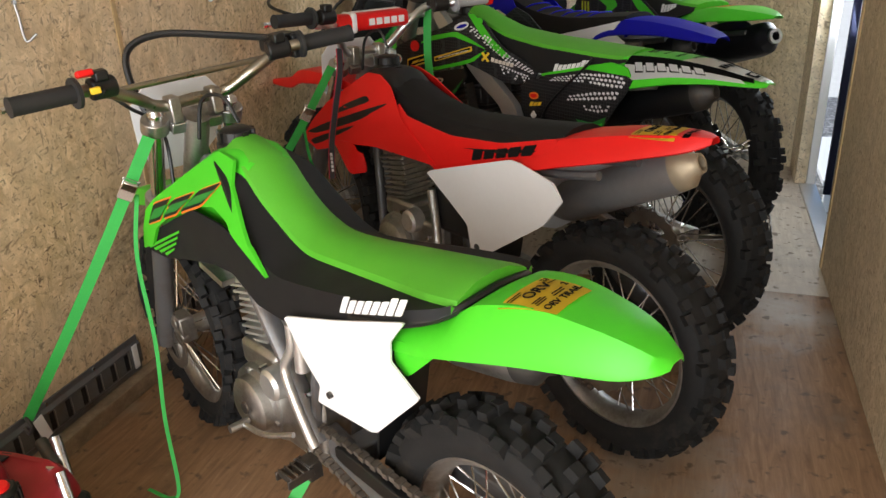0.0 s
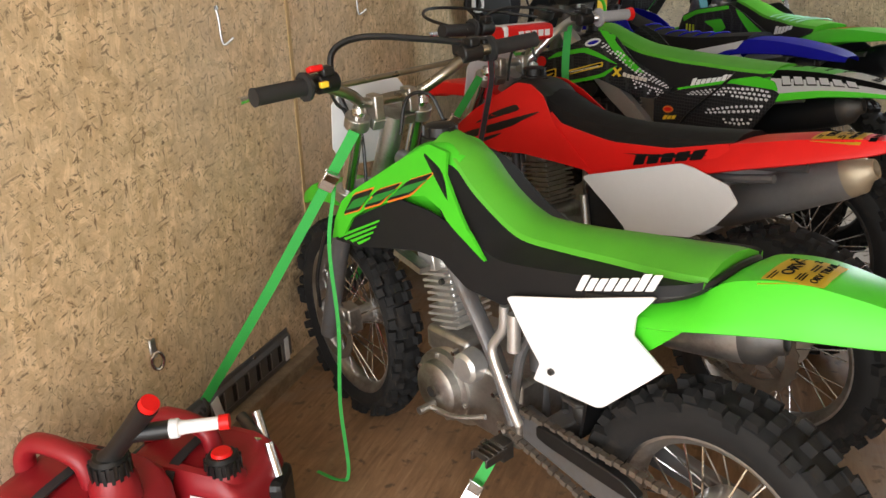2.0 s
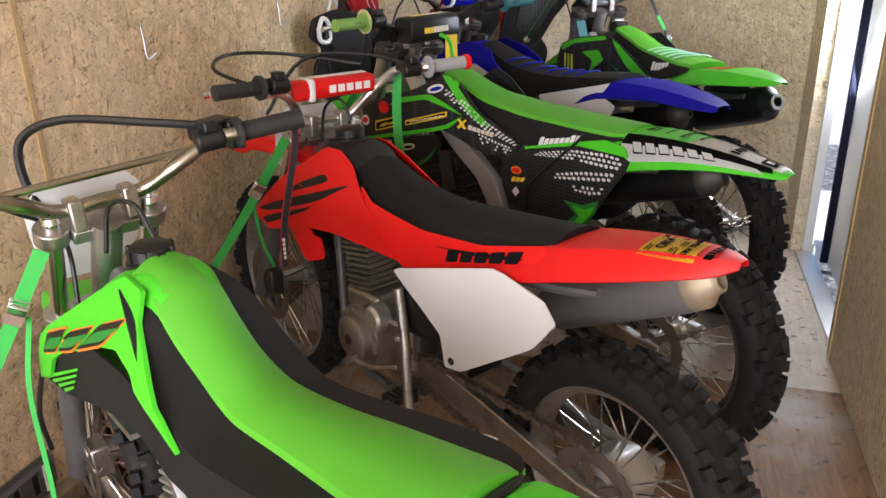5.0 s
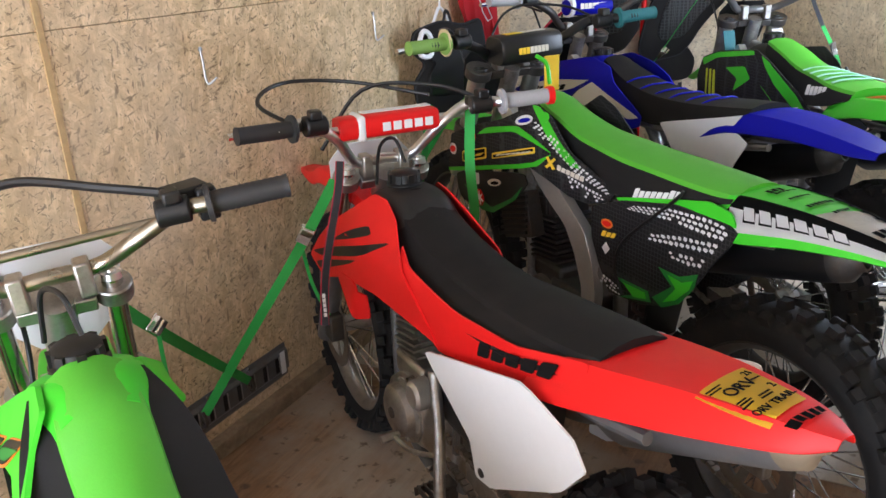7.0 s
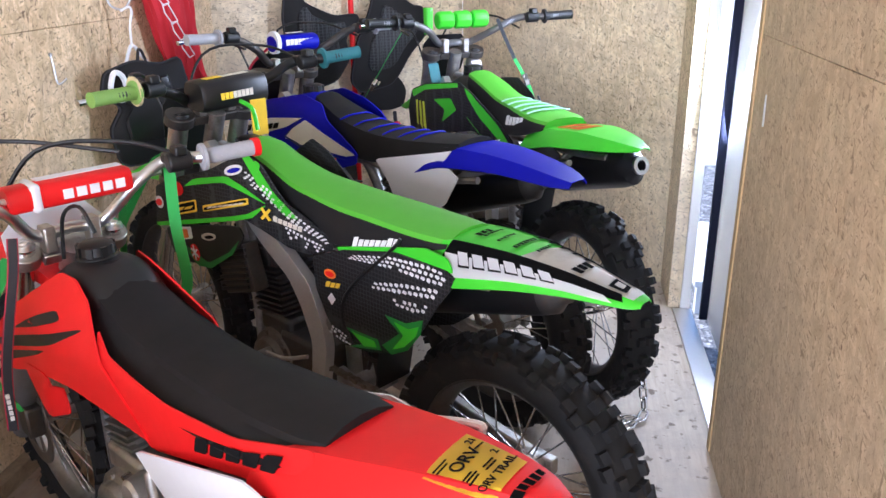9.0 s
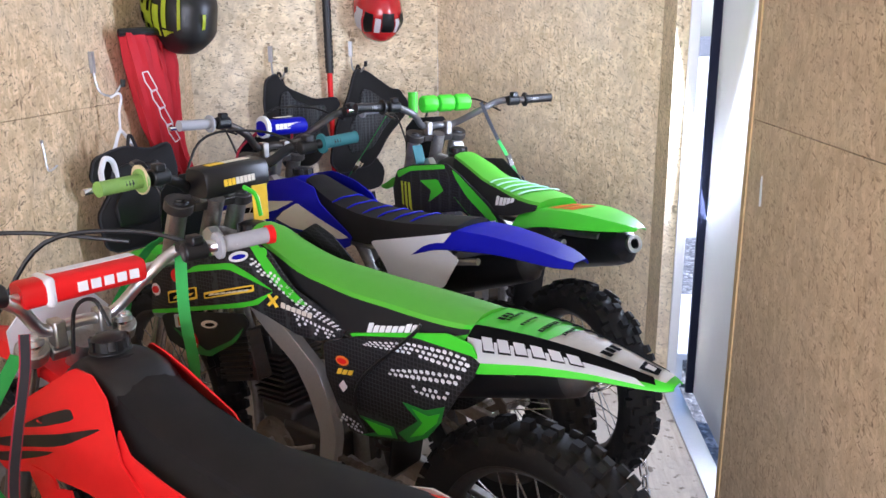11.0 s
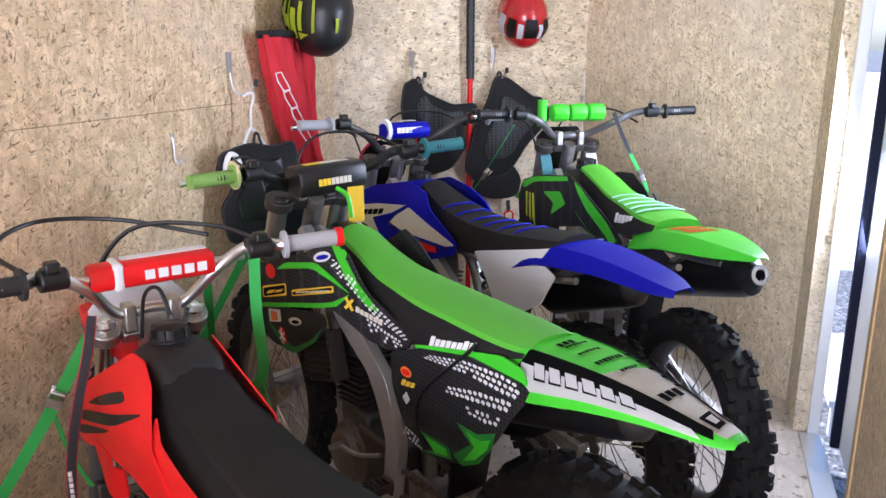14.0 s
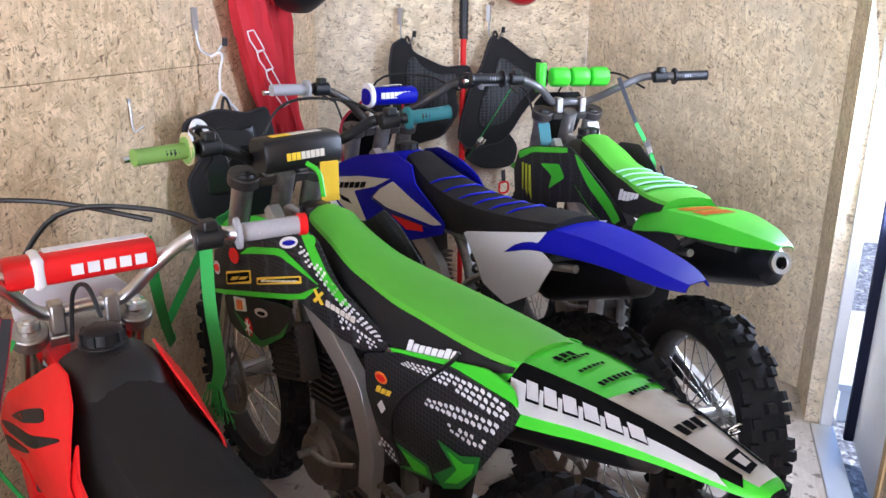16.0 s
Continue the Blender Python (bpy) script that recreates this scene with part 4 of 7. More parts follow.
def permit_sticker(fender, c, corners):
    """The yellow off-road permit sticker on a rear fender, with its printed words; corners are pairs (x, share of the half width)."""
    st, cr = c["fender"], c.get("crease", 0.84)
    sheet = fender_sheet(fender, st, cr, corners, YELLOW, "permit_sticker", "yellow printed permit sticker", 0.0016)
    a, b, cc, d = corners

    def at(f, g, lift):
        """f along the tail, g from the left edge to the right one."""
        x = (a[0] * (1 - g) + b[0] * g) * (1 - f) + (d[0] * (1 - g) + cc[0] * g) * f
        u = (a[1] * (1 - g) + b[1] * g) * (1 - f) + (d[1] * (1 - g) + cc[1] * g) * f
        return on_fender(st, cr, x, u, lift)

    span = (at(0, 0, 0) - at(0, 1, 0)).length
    for text, f, g, k in (("ORV", 0.34, 0.46, 0.26), ("21", 0.17, 0.86, 0.15), ("ORV TRAIL", 0.83, 0.44, 0.155), ("2", 0.56, 0.86, 0.15)):
        p = at(f, g, 0.0034)
        ex = (at(f, min(1, g + 0.08), 0.003) - at(f, max(0, g - 0.08), 0.003)).normalized()
        ey = -(at(min(1, f + 0.1), g, 0.003) - at(max(0, f - 0.1), g, 0.003)).normalized()
        ez = ex.cross(ey).normalized()
        ey = ez.cross(ex)
        m = Matrix((ex, ey, ez)).transposed().to_4x4()
        words(text, span * k, Matrix.Translation(p) @ m, INK, sheet)
    for f, g0, g1 in ((0.10, 0.06, 0.36), (0.16, 0.06, 0.3), (0.52, 0.08, 0.30), (0.57, 0.08, 0.34), (0.62, 0.06, 0.3), (0.60, 0.45, 0.72), (0.66, 0.42, 0.7), (0.30, 0.74, 0.95)):
        bm = bmesh.new()
        loft(bm, [[at(f, g0, 0.003), at(f, g1, 0.003)], [at(f + 0.03, g0, 0.003), at(f + 0.03, g1, 0.003)]], closed=False)
        part("fine_print", bm, INK, sheet, "plain bar of small print")


# ---- the green trail bike nearest the open rear end ----
def green_trail_bike():
    c = dict(at=(-0.894, 1.333), heading=152, lean=1, steer=-6, bar_roll=-3, crease=0.62, crown=0.016, seat_full=(0.9, 0.68), drum=0.06, spine=True, cyl_size=0.66, cover_ring=True, label="lime green trail bike with black seat sides and white side panels",
             head=(0.15, 0.885), front=0.43, Rf=0.285, wf=0.08, rimf=0.215, rear=-0.70, Rr=0.275, wr=0.10, rimr=0.185, disc=0.10, sprocket=0.085,
             rim_mat=ALU_DULL, fork_gap=0.082, fork_r=(0.016, 0.023), fork_up=CHROME, fork_low=FRAME_GREY, clamp_mat=ALU_DULL,
             bar=(0.125, 0.95, 0.075, 1.008, 0.345), bar_mat=TITAN, bar_label="bare steel handlebar with a cross brace", grips=(RUBBER_CLEAN, RUBBER_CLEAN),
             cables=[([(0.10, -0.19, 1.03), (0.16, -0.10, 1.045), (0.25, 0.0, 1.055), (0.285, 0.06, 1.03), (0.275, 0.075, 0.97), (0.245, 0.06, 0.88)], 0.0075),
                     ([(0.1, 0.2, 0.99), (0.2, 0.12, 0.93), (0.22, 0.05, 0.86), (0.2, 0.06, 0.7)], 0.004),
                     ([(0.0, -0.01, 0.9), (0.03, 0.0, 0.95), (0.08, 0.02, 0.94), (0.1, 0.03, 0.86)], 0.004),
                     ([(0.33, 0.1, 0.6), (0.36, 0.12, 0.48), (0.38, 0.11, 0.38)], 0.005)],
             ffz=0.665, fft=0.21, plate_mat=WHITE, plastic=GREEN, pivot=(-0.30, 0, 0.33), arm_mat=FRAME_GREY, engine=(-0.07, 0.33), engine_mat=ALU_DULL,
             cover_mat=ALU_DULL, cyl_tilt=14, cyl_mat=SPAR, frame_mat=FRAME_GREY, rail_z=0.66, peg_z=0.27, shock_mat=STEEL_DARK,
             muffler=((-0.52, 0.60), (-0.70, 0.63), 0.046, -0.05), muf_mat=ALU_DULL, muf_label="bare metal muffler", tip_mat=STEEL_DARK, tip_label="dark outlet",
             fender=[(-0.56, 0.715, 0.122, 0.668), (-0.63, 0.732, 0.125, 0.682), (-0.68, 0.752, 0.122, 0.695), (-0.72, 0.778, 0.115, 0.704), (-0.80, 0.795, 0.094, 0.718), (-0.88, 0.79, 0.073, 0.728), (-0.93, 0.78, 0.056, 0.734), (-0.965, 0.765, 0.034, 0.744), (-0.978, 0.757, 0.016, 0.75)],
             fender_label="lime green rear fender",
             seat=[(-0.03, 0.868, 0.05, 0.80, 0.075), (-0.10, 0.845, 0.055, 0.76, 0.10), (-0.15, 0.802, 0.055, 0.70, 0.118), (-0.20, 0.768, 0.053, 0.655, 0.124), (-0.25, 0.744, 0.055, 0.63, 0.127), (-0.30, 0.734, 0.058, 0.63, 0.129), (-0.40, 0.740, 0.062, 0.66, 0.13), (-0.50, 0.751, 0.071, 0.69, 0.13), (-0.60, 0.761, 0.079, 0.715, 0.128), (-0.655, 0.768, 0.081, 0.738, 0.11), (-0.68, 0.77, 0.078, 0.752, 0.088)],
             seat_top=GREEN_VINYL, seat_side=SEAT_GREY, seat_label="green topped seat with charcoal sides", cap=(0.0, 0.868),
             tank=[(0.20, 0.705, 0.10, 0.64), (0.12, 0.772, 0.105, 0.66), (0.05, 0.832, 0.10, 0.68), (0.0, 0.862, 0.092, 0.68), (-0.06, 0.869, 0.082, 0.69), (-0.11, 0.85, 0.066, 0.7)], tank_mat=GREEN, tank_label="lime green fuel tank")
    bike, hb, rf, tk, S = bike_base(c)
    ys = lambda x, z: 0.129 - 0.58 * max(0.0, z - 0.745)
    yb = lambda x, z: 0.119
    low = both(bike, "lower_shroud", [(0.262, 0.60), (0.168, 0.604), (0.069, 0.629), (-0.044, 0.652), (-0.12, 0.655), (-0.197, 0.614), (-0.297, 0.609), (-0.34, 0.65), (-0.30, 0.69), (-0.20, 0.725), (-0.10, 0.75), (0.0, 0.755), (0.10, 0.71), (0.20, 0.66)], yb, SEAT_GREY, "black lower shroud", cut=0.07, tuck=0.3)
    sh = both(bike, "shroud", [(0.257, 0.606), (0.236, 0.663), (0.203, 0.711), (0.115, 0.772), (0.03, 0.83), (-0.03, 0.865), (-0.09, 0.858), (-0.108, 0.82), (-0.16, 0.781), (-0.222, 0.736), (-0.262, 0.688), (-0.188, 0.728), (-0.13, 0.762), (-0.073, 0.776), (-0.025, 0.766), (0.098, 0.717), (0.165, 0.679), (0.205, 0.628)], ys, GREEN, "lime green tank shroud", cut=0.07, thick=0.007, tuck=0.3, far=[(0.257, 0.606), (0.236, 0.663), (0.203, 0.711), (0.115, 0.772), (0.03, 0.83), (-0.03, 0.86), (-0.085, 0.848), (-0.10, 0.80), (-0.09, 0.765), (-0.025, 0.766), (0.098, 0.717), (0.165, 0.679), (0.205, 0.628)])
    # model mark as plain slanted blocks, black with orange edges
    letters_row(sh, 0.205, 0.674, -0.045, 0.772, 0.068, ys, 3, ORANGE, lift=0.0018, slant=0.3)
    letters_row(sh, 0.203, 0.678, -0.043, 0.776, 0.059, ys, 3, BLACK, lift=0.0032, slant=0.3)
    letters_row(sh, 0.190, 0.690, -0.045, 0.782, 0.036, ys, 3, GREEN_DARK, lift=0.0044, slant=0.3)
    for k in range(4):
        decal(low, [(0.244 - 0.026 * k, 0.614 + 0.001 * k), (0.072 + 0.013 * k, 0.694 - 0.0165 * k), (0.074 + 0.013 * k, 0.6885 - 0.0165 * k), (0.236 - 0.026 * k, 0.6105 + 0.001 * k)], yb, GREEN, "stripe", 0.004, times=0)
    letters_row(bike, -0.478, 0.703, -0.628, 0.748, 0.033, lambda x, z: 0.131 - 0.08 * max(0, z - 0.72), 8, WHITE, lift=0.004, heights=(1.0, 0.8, 0.78, 0.8, 0.78, 0.8, 1.0, 0.94))
    yp = lambda x, z: 0.142 - 0.12 * max(0.0, 0.58 - z) + 0.05 * (x + 0.5)
    for sg, outline in ((1, [(-0.335, 0.652), (-0.48, 0.692), (-0.634, 0.741), (-0.600, 0.697), (-0.597, 0.663), (-0.624, 0.643), (-0.654, 0.621), (-0.534, 0.498), (-0.389, 0.498), (-0.408, 0.541), (-0.374, 0.594)]), (-1, [(-0.305, 0.648), (-0.60, 0.74), (-0.58, 0.69), (-0.50, 0.64), (-0.36, 0.60)])):
        bm = bmesh.new()
        panel(bm, outline, (lambda x, z: sg * yp(x, z)), 0.004, cut=0.06)
        part("side_panel", bm, WHITE, bike, "white plastic side panel")
    permit_sticker(rf, c, [(-0.752, 0.66), (-0.752, -0.22), (-0.836, -0.28), (-0.836, 0.62)])
    # the fender's lower lip beside the white panel
    bm = bmesh.new()
    panel(bm, [(-0.585, 0.69), (-0.68, 0.70), (-0.645, 0.665), (-0.61, 0.632), (-0.584, 0.65)], lambda x, z: 0.118, 0.006)
    part("fender_lip", bm, GREEN, bike)
    # black tube drawn in for the shade of the gap between seat and fender
    bm = bmesh.new()
    edge = [(-0.50, 0.128, 0.70), (-0.60, 0.122, 0.722), (-0.66, 0.098, 0.742), (-0.684, 0.06, 0.757), (-0.688, 0.0, 0.764)]
    tube(bm, edge + [(x, -y, z) for x, y, z in reversed(edge[:-1])], 0.0075, 8)
    part("seat_gap_shade", bm, BLACK, bike, "black tube standing in for the shaded gap under the seat")
    # brake reservoir and lever mount by the other grip
    bm = bmesh.new()
    box(bm, (0.135, -0.205, 1.012), (0.05, 0.07, 0.032), Matrix.Rotation(0.2, 4, "Z"))
    box(bm, (0.115, -0.235, 1.0), (0.03, 0.03, 0.05))
    bmesh.ops.transform(bm, matrix=S, verts=bm.verts)
    part("brake_reservoir", bm, BLACK, bike, "black brake fluid reservoir", bevel=0.004)
    # cross brace of the handlebar
    bm = bmesh.new()
    tube(bm, [(0.13, 0.20, 0.985), (0.13, -0.20, 0.985)], 0.0065, 10)
    bmesh.ops.transform(bm, matrix=S, verts=bm.verts)
    part("cross_brace", bm, TITAN, bike)
    # red stop switch and yellow button
    bm = bmesh.new()
    box(bm, (0.088, 0.212, 1.036), (0.022, 0.03, 0.012), Matrix.Rotation(0.3, 4, "Y"))
    bmesh.ops.transform(bm, matrix=S, verts=bm.verts)
    part("stop_switch", bm, RED, bike, "red stop switch", bevel=0.003)
    bm = bmesh.new()
    box(bm, (0.07, 0.205, 1.006), (0.012, 0.018, 0.012))
    bmesh.ops.transform(bm, matrix=S, verts=bm.verts)
    part("starter_button", bm, YELLOW, bike, "yellow starter button", bevel=0.002)
    # kick start, brake caliper, bracket under the tank, chain guard
    bm = bmesh.new()
    tube(bm, [(-0.298, 0.118, 0.61), (-0.295, 0.12, 0.56), (-0.272, 0.126, 0.512), (-0.30, 0.132, 0.46), (-0.335, 0.132, 0.395), (-0.345, 0.13, 0.375)], 0.0095, 10)
    tube(bm, [(-0.322, 0.116, 0.60), (-0.324, 0.12, 0.525)], 0.0135, 12)
    part("side_stand", bm, SPAR, bike, "plated side stand")
    bm = bmesh.new()
    box(bm, (0.36, 0.085, 0.33), (0.06, 0.04, 0.07))
    lathe(bm, [(0.0, 0.11), (0.02, 0.108), (0.022, 0.09)], 14, at=(0.37, 0, 0.34))
    lathe(bm, [(0.0, 0.11), (0.02, 0.108), (0.022, 0.09)], 14, at=(0.35, 0, 0.31))
    bmesh.ops.transform(bm, matrix=S, verts=bm.verts)
    part("brake_caliper", bm, ALU_DULL, bike, "front brake caliper", bevel=0.005)
    bm = bmesh.new()
    box(bm, (0.015, 0.085, 0.605), (0.09, 0.03, 0.014), Matrix.Rotation(-0.25, 4, "Y"))
    box(bm, (0.05, 0.08, 0.63), (0.012, 0.014, 0.07))
    part("shroud_bracket", bm, ALU_DULL, bike)
    bm = bmesh.new()
    panel(bm, [(-0.36, 0.37), (-0.56, 0.35), (-0.60, 0.33), (-0.58, 0.315), (-0.36, 0.335)], lambda x, z: 0.099, 0.02)
    part("chain_guard", bm, BLACK, bike, "black chain guard", bevel=0.003)
    for p in ((-0.13, 0.61), (-0.435, 0.535)):
        bm = bmesh.new()
        yy = 0.128 if p[0] > -0.2 else 0.144
        lathe(bm, [(0.0, yy + 0.003), (0.006, yy + 0.002), (0.0065, yy - 0.006)], 10, at=(p[0], 0, p[1]))
        part("panel_bolt", bm, STEEL_DARK, bike)


# ---- the red trail bike ----
def red_trail_bike():
    c = dict(at=(-0.908, 2.206), heading=147, lean=0, steer=-3, crease=0.66, crown=0.012, drum=0.07, cyl_size=0.8, cover_ring=True, label="red trail bike with black seat and white side panels",
             head=(0.11, 0.85), front=0.43, Rf=0.33, wf=0.085, rimf=0.262, rear=-0.885, Rr=0.298, wr=0.112, rimr=0.213, disc=0.12, sprocket=0.10,
             rim_mat=ALU_DULL, fork_gap=0.09, fork_r=(0.019, 0.027), fork_up=CHROME, fork_low=FRAME_GREY, clamp_mat=ALU_DULL,
             bar=(0.07, 0.95, -0.035, 1.025, 0.355), bar_mat=ALU, bar_label="aluminium handlebar with a red padded brace", grips=(RUBBER_CLEAN, GREY_GRIP),
             cables=[([(0.02, 0.20, 1.0), (0.2, 0.26, 1.04), (0.33, 0.16, 1.06), (0.30, 0.0, 1.05), (0.16, -0.15, 1.02)], 0.005),
                     ([(0.0, -0.22, 1.02), (0.12, -0.14, 1.05), (0.22, 0.0, 1.04), (0.26, 0.1, 0.9)], 0.005),
                     ([(0.0, 0.0, 0.91), (0.03, 0.01, 0.96), (0.09, 0.02, 0.93), (0.1, 0.03, 0.84)], 0.004)],
             ffz=0.79, fft=0.40, plate_mat=WHITE, plastic=RED, pivot=(-0.36, 0, 0.36), arm_mat=ALU_DULL, engine=(-0.10, 0.36), engine_mat=ALU_DULL,
             cover_mat=ALU_DULL, cyl_tilt=10, cyl_mat=ALU_DULL, frame_mat=FRAME_GREY, rail_z=0.68, peg_z=0.29, shock_mat=YELLOW,
             muffler=((-0.60, 0.55), (-0.955, 0.722), 0.048, -0.105), muf_mat=SILVER_PAINT, muf_label="grey painted muffler", tip_mat=GOLD, tip_label="beige end cap with a dark outlet",
             fender=[(-0.64, 0.765, 0.125, 0.698), (-0.72, 0.785, 0.126, 0.72), (-0.80, 0.803, 0.116, 0.743), (-0.90, 0.824, 0.094, 0.768), (-1.0, 0.838, 0.066, 0.795), (-1.06, 0.842, 0.042, 0.812), (-1.095, 0.84, 0.016, 0.828)],
             fender_label="red rear fender",
             seat=[(-0.045, 0.85, 0.055, 0.80, 0.08), (-0.10, 0.828, 0.065, 0.765, 0.098), (-0.20, 0.79, 0.068, 0.735, 0.112), (-0.30, 0.774, 0.066, 0.72, 0.116), (-0.40, 0.769, 0.068, 0.718, 0.118), (-0.50, 0.774, 0.076, 0.725, 0.12), (-0.60, 0.78, 0.08, 0.735, 0.12), (-0.70, 0.79, 0.078, 0.755, 0.11), (-0.755, 0.797, 0.068, 0.775, 0.08)],
             seat_top=BLACK_MATT, seat_side=BLACK_MATT, seat_label="matt black vinyl seat", cap=(0.01, 0.865),
             tank=[(0.13, 0.76, 0.07, 0.66), (0.08, 0.826, 0.088, 0.65), (0.02, 0.858, 0.093, 0.65), (-0.06, 0.858, 0.092, 0.66), (-0.12, 0.828, 0.08, 0.68), (-0.18, 0.76, 0.06, 0.69)], tank_mat=BLACK, tank_label="black plastic fuel tank")
    bike, hb, rf, tk, S = bike_base(c)
    ys = lambda x, z: 0.137 - 0.58 * max(0.0, z - 0.755) - 0.03 * max(0.0, -x)
    sh = both(bike, "shroud", [(0.32, 0.615), (0.245, 0.684), (0.13, 0.765), (0.0, 0.852), (-0.06, 0.852), (-0.125, 0.828), (-0.175, 0.79), (-0.225, 0.755), (-0.303, 0.695), (-0.36, 0.652), (-0.212, 0.655), (-0.091, 0.656), (0.074, 0.638), (0.18, 0.60), (0.24, 0.585)], ys, RED, "red tank shroud", cut=0.07, tuck=0.12)
    body = both(bike, "side_body", [(-0.17, 0.79), (-0.23, 0.765), (-0.42, 0.745), (-0.60, 0.757), (-0.75, 0.79), (-0.78, 0.745), (-0.70, 0.715), (-0.66, 0.712), (-0.36, 0.636), (-0.28, 0.68)], lambda x, z: ys(x, z) - 0.004 - 0.14 * max(0.0, z - 0.735), RED, "red side body", cut=0.06, tuck=0.28)
    letters_row(body, -0.497, 0.696, -0.707, 0.75, 0.03, lambda x, z: ys(x, z) - 0.004, 5, INK, slant=0.02, lift=0.004)
    for poly in ([(0.145, 0.71), (0.03, 0.77), (-0.035, 0.795), (-0.062, 0.782), (0.04, 0.745)], [(0.295, 0.635), (0.171, 0.684), (0.02, 0.735), (-0.16, 0.795), (-0.033, 0.727), (0.225, 0.642)], [(0.275, 0.612), (0.177, 0.648), (-0.004, 0.708), (0.04, 0.684), (0.245, 0.60)]):
        decal(sh, poly, ys, BLACK, "stripe", label="black swoosh stripe", times=2, cut=0.15)
    yw = lambda x, z: 0.12 + 0.02 * (x > 0)
    bm = bmesh.new()
    tube(bm, [(-0.786, -0.12, 0.756), (-0.869, -0.12, 0.781), (-0.877, -0.12, 0.772), (-0.874, -0.115, 0.742)], 0.0065, 8)
    part("panel_edge", bm, WHITE, bike, "white rim of the far side panel")
    both(bike, "lower_wing", [(0.13, 0.64), (0.05, 0.545), (-0.02, 0.56), (0.01, 0.65)], yw, RED, "red lower wing")
    yp = lambda x, z: 0.148 - 0.10 * max(0.0, 0.60 - z)
    both(bike, "side_panel", [(-0.345, 0.642), (-0.665, 0.738), (-0.70, 0.735), (-0.80, 0.712), (-0.83, 0.675), (-0.775, 0.605), (-0.56, 0.46), (-0.505, 0.45), (-0.50, 0.53), (-0.43, 0.585)], yp, WHITE, "white plastic side panel", cut=0.06)
    bm = bmesh.new()
    lathe(bm, [(0.0, 0.139), (0.009, 0.138), (0.010, 0.128)], 12, at=(-0.53, 0, 0.475))
    part("panel_bolt", bm, STEEL_DARK, bike)
    bm = bmesh.new()
    box(bm, (-0.40, 0.06, 0.54), (0.16, 0.1, 0.16))
    part("air_box", bm, BLACK, bike, "black air box", bevel=0.02)
    permit_sticker(rf, c, [(-0.93, 0.70), (-0.915, -0.45), (-1.022, -0.45), (-1.03, 0.80)])
    fender_print(rf, c["fender"], c["crease"], -1.042, 0.014, 0.75, -0.45, 5, INK)
    pad = bar_pad(bike, S, (0.085, 0.985), 0.24, 0.032, RED, "red and white padded brace cover", square=True)
    bm = bmesh.new()
    for s in (0.07,):
        box(bm, (0.085, s, 0.985), (0.070, 0.02, 0.058))
    bmesh.ops.transform(bm, matrix=S, verts=bm.verts)
    part("band", bm, WHITE, pad, "white band", bevel=0.008)
    bm = bmesh.new()
    for k in range(5):
        box(bm, (0.0525, 0.012 - 0.026 * k, 0.984), (0.003, 0.019, 0.019))
    box(bm, (0.103, -0.03, 1.0112), (0.026, 0.17, 0.0018))
    box(bm, (0.1175, -0.03, 0.99), (0.0018, 0.17, 0.034))
    bmesh.ops.transform(bm, matrix=S, verts=bm.verts)
    part("logo_bar", bm, WHITE, pad, "plain white lettering bars")
    bm = bmesh.new()
    tube(bm, [(0.075, 0.19, 0.985), (0.075, -0.19, 0.985)], 0.008, 10)
    bmesh.ops.transform(bm, matrix=S, verts=bm.verts)
    part("cross_brace", bm, ALU, bike)
    for s in (-1,):
        bm = bmesh.new()
        tube(bm, [(-0.037, s * 0.368, 1.025), (-0.034, s * 0.354, 1.025)], 0.0205, 14)
        bmesh.ops.transform(bm, matrix=S, verts=bm.verts)
        part("grip_end", bm, RED, bike, "red grip end")
    bm = bmesh.new()
    tube(bm, [(-0.33, 0.12, 0.58), (-0.36, 0.13, 0.46), (-0.39, 0.15, 0.34), (-0.43, 0.17, 0.2)], 0.013, 10)
    box(bm, (-0.44, 0.175, 0.19), (0.05, 0.03, 0.06))
    part("side_stand", bm, ALU_DULL, bike, "folded side stand", bevel=0.004)
    bm = bmesh.new()
    box(bm, (0.36, 0.09, 0.37), (0.06, 0.04, 0.08))
    bmesh.ops.transform(bm, matrix=S, verts=bm.verts)
    part("brake_caliper", bm, STEEL_DARK, bike, "front brake caliper", bevel=0.006)


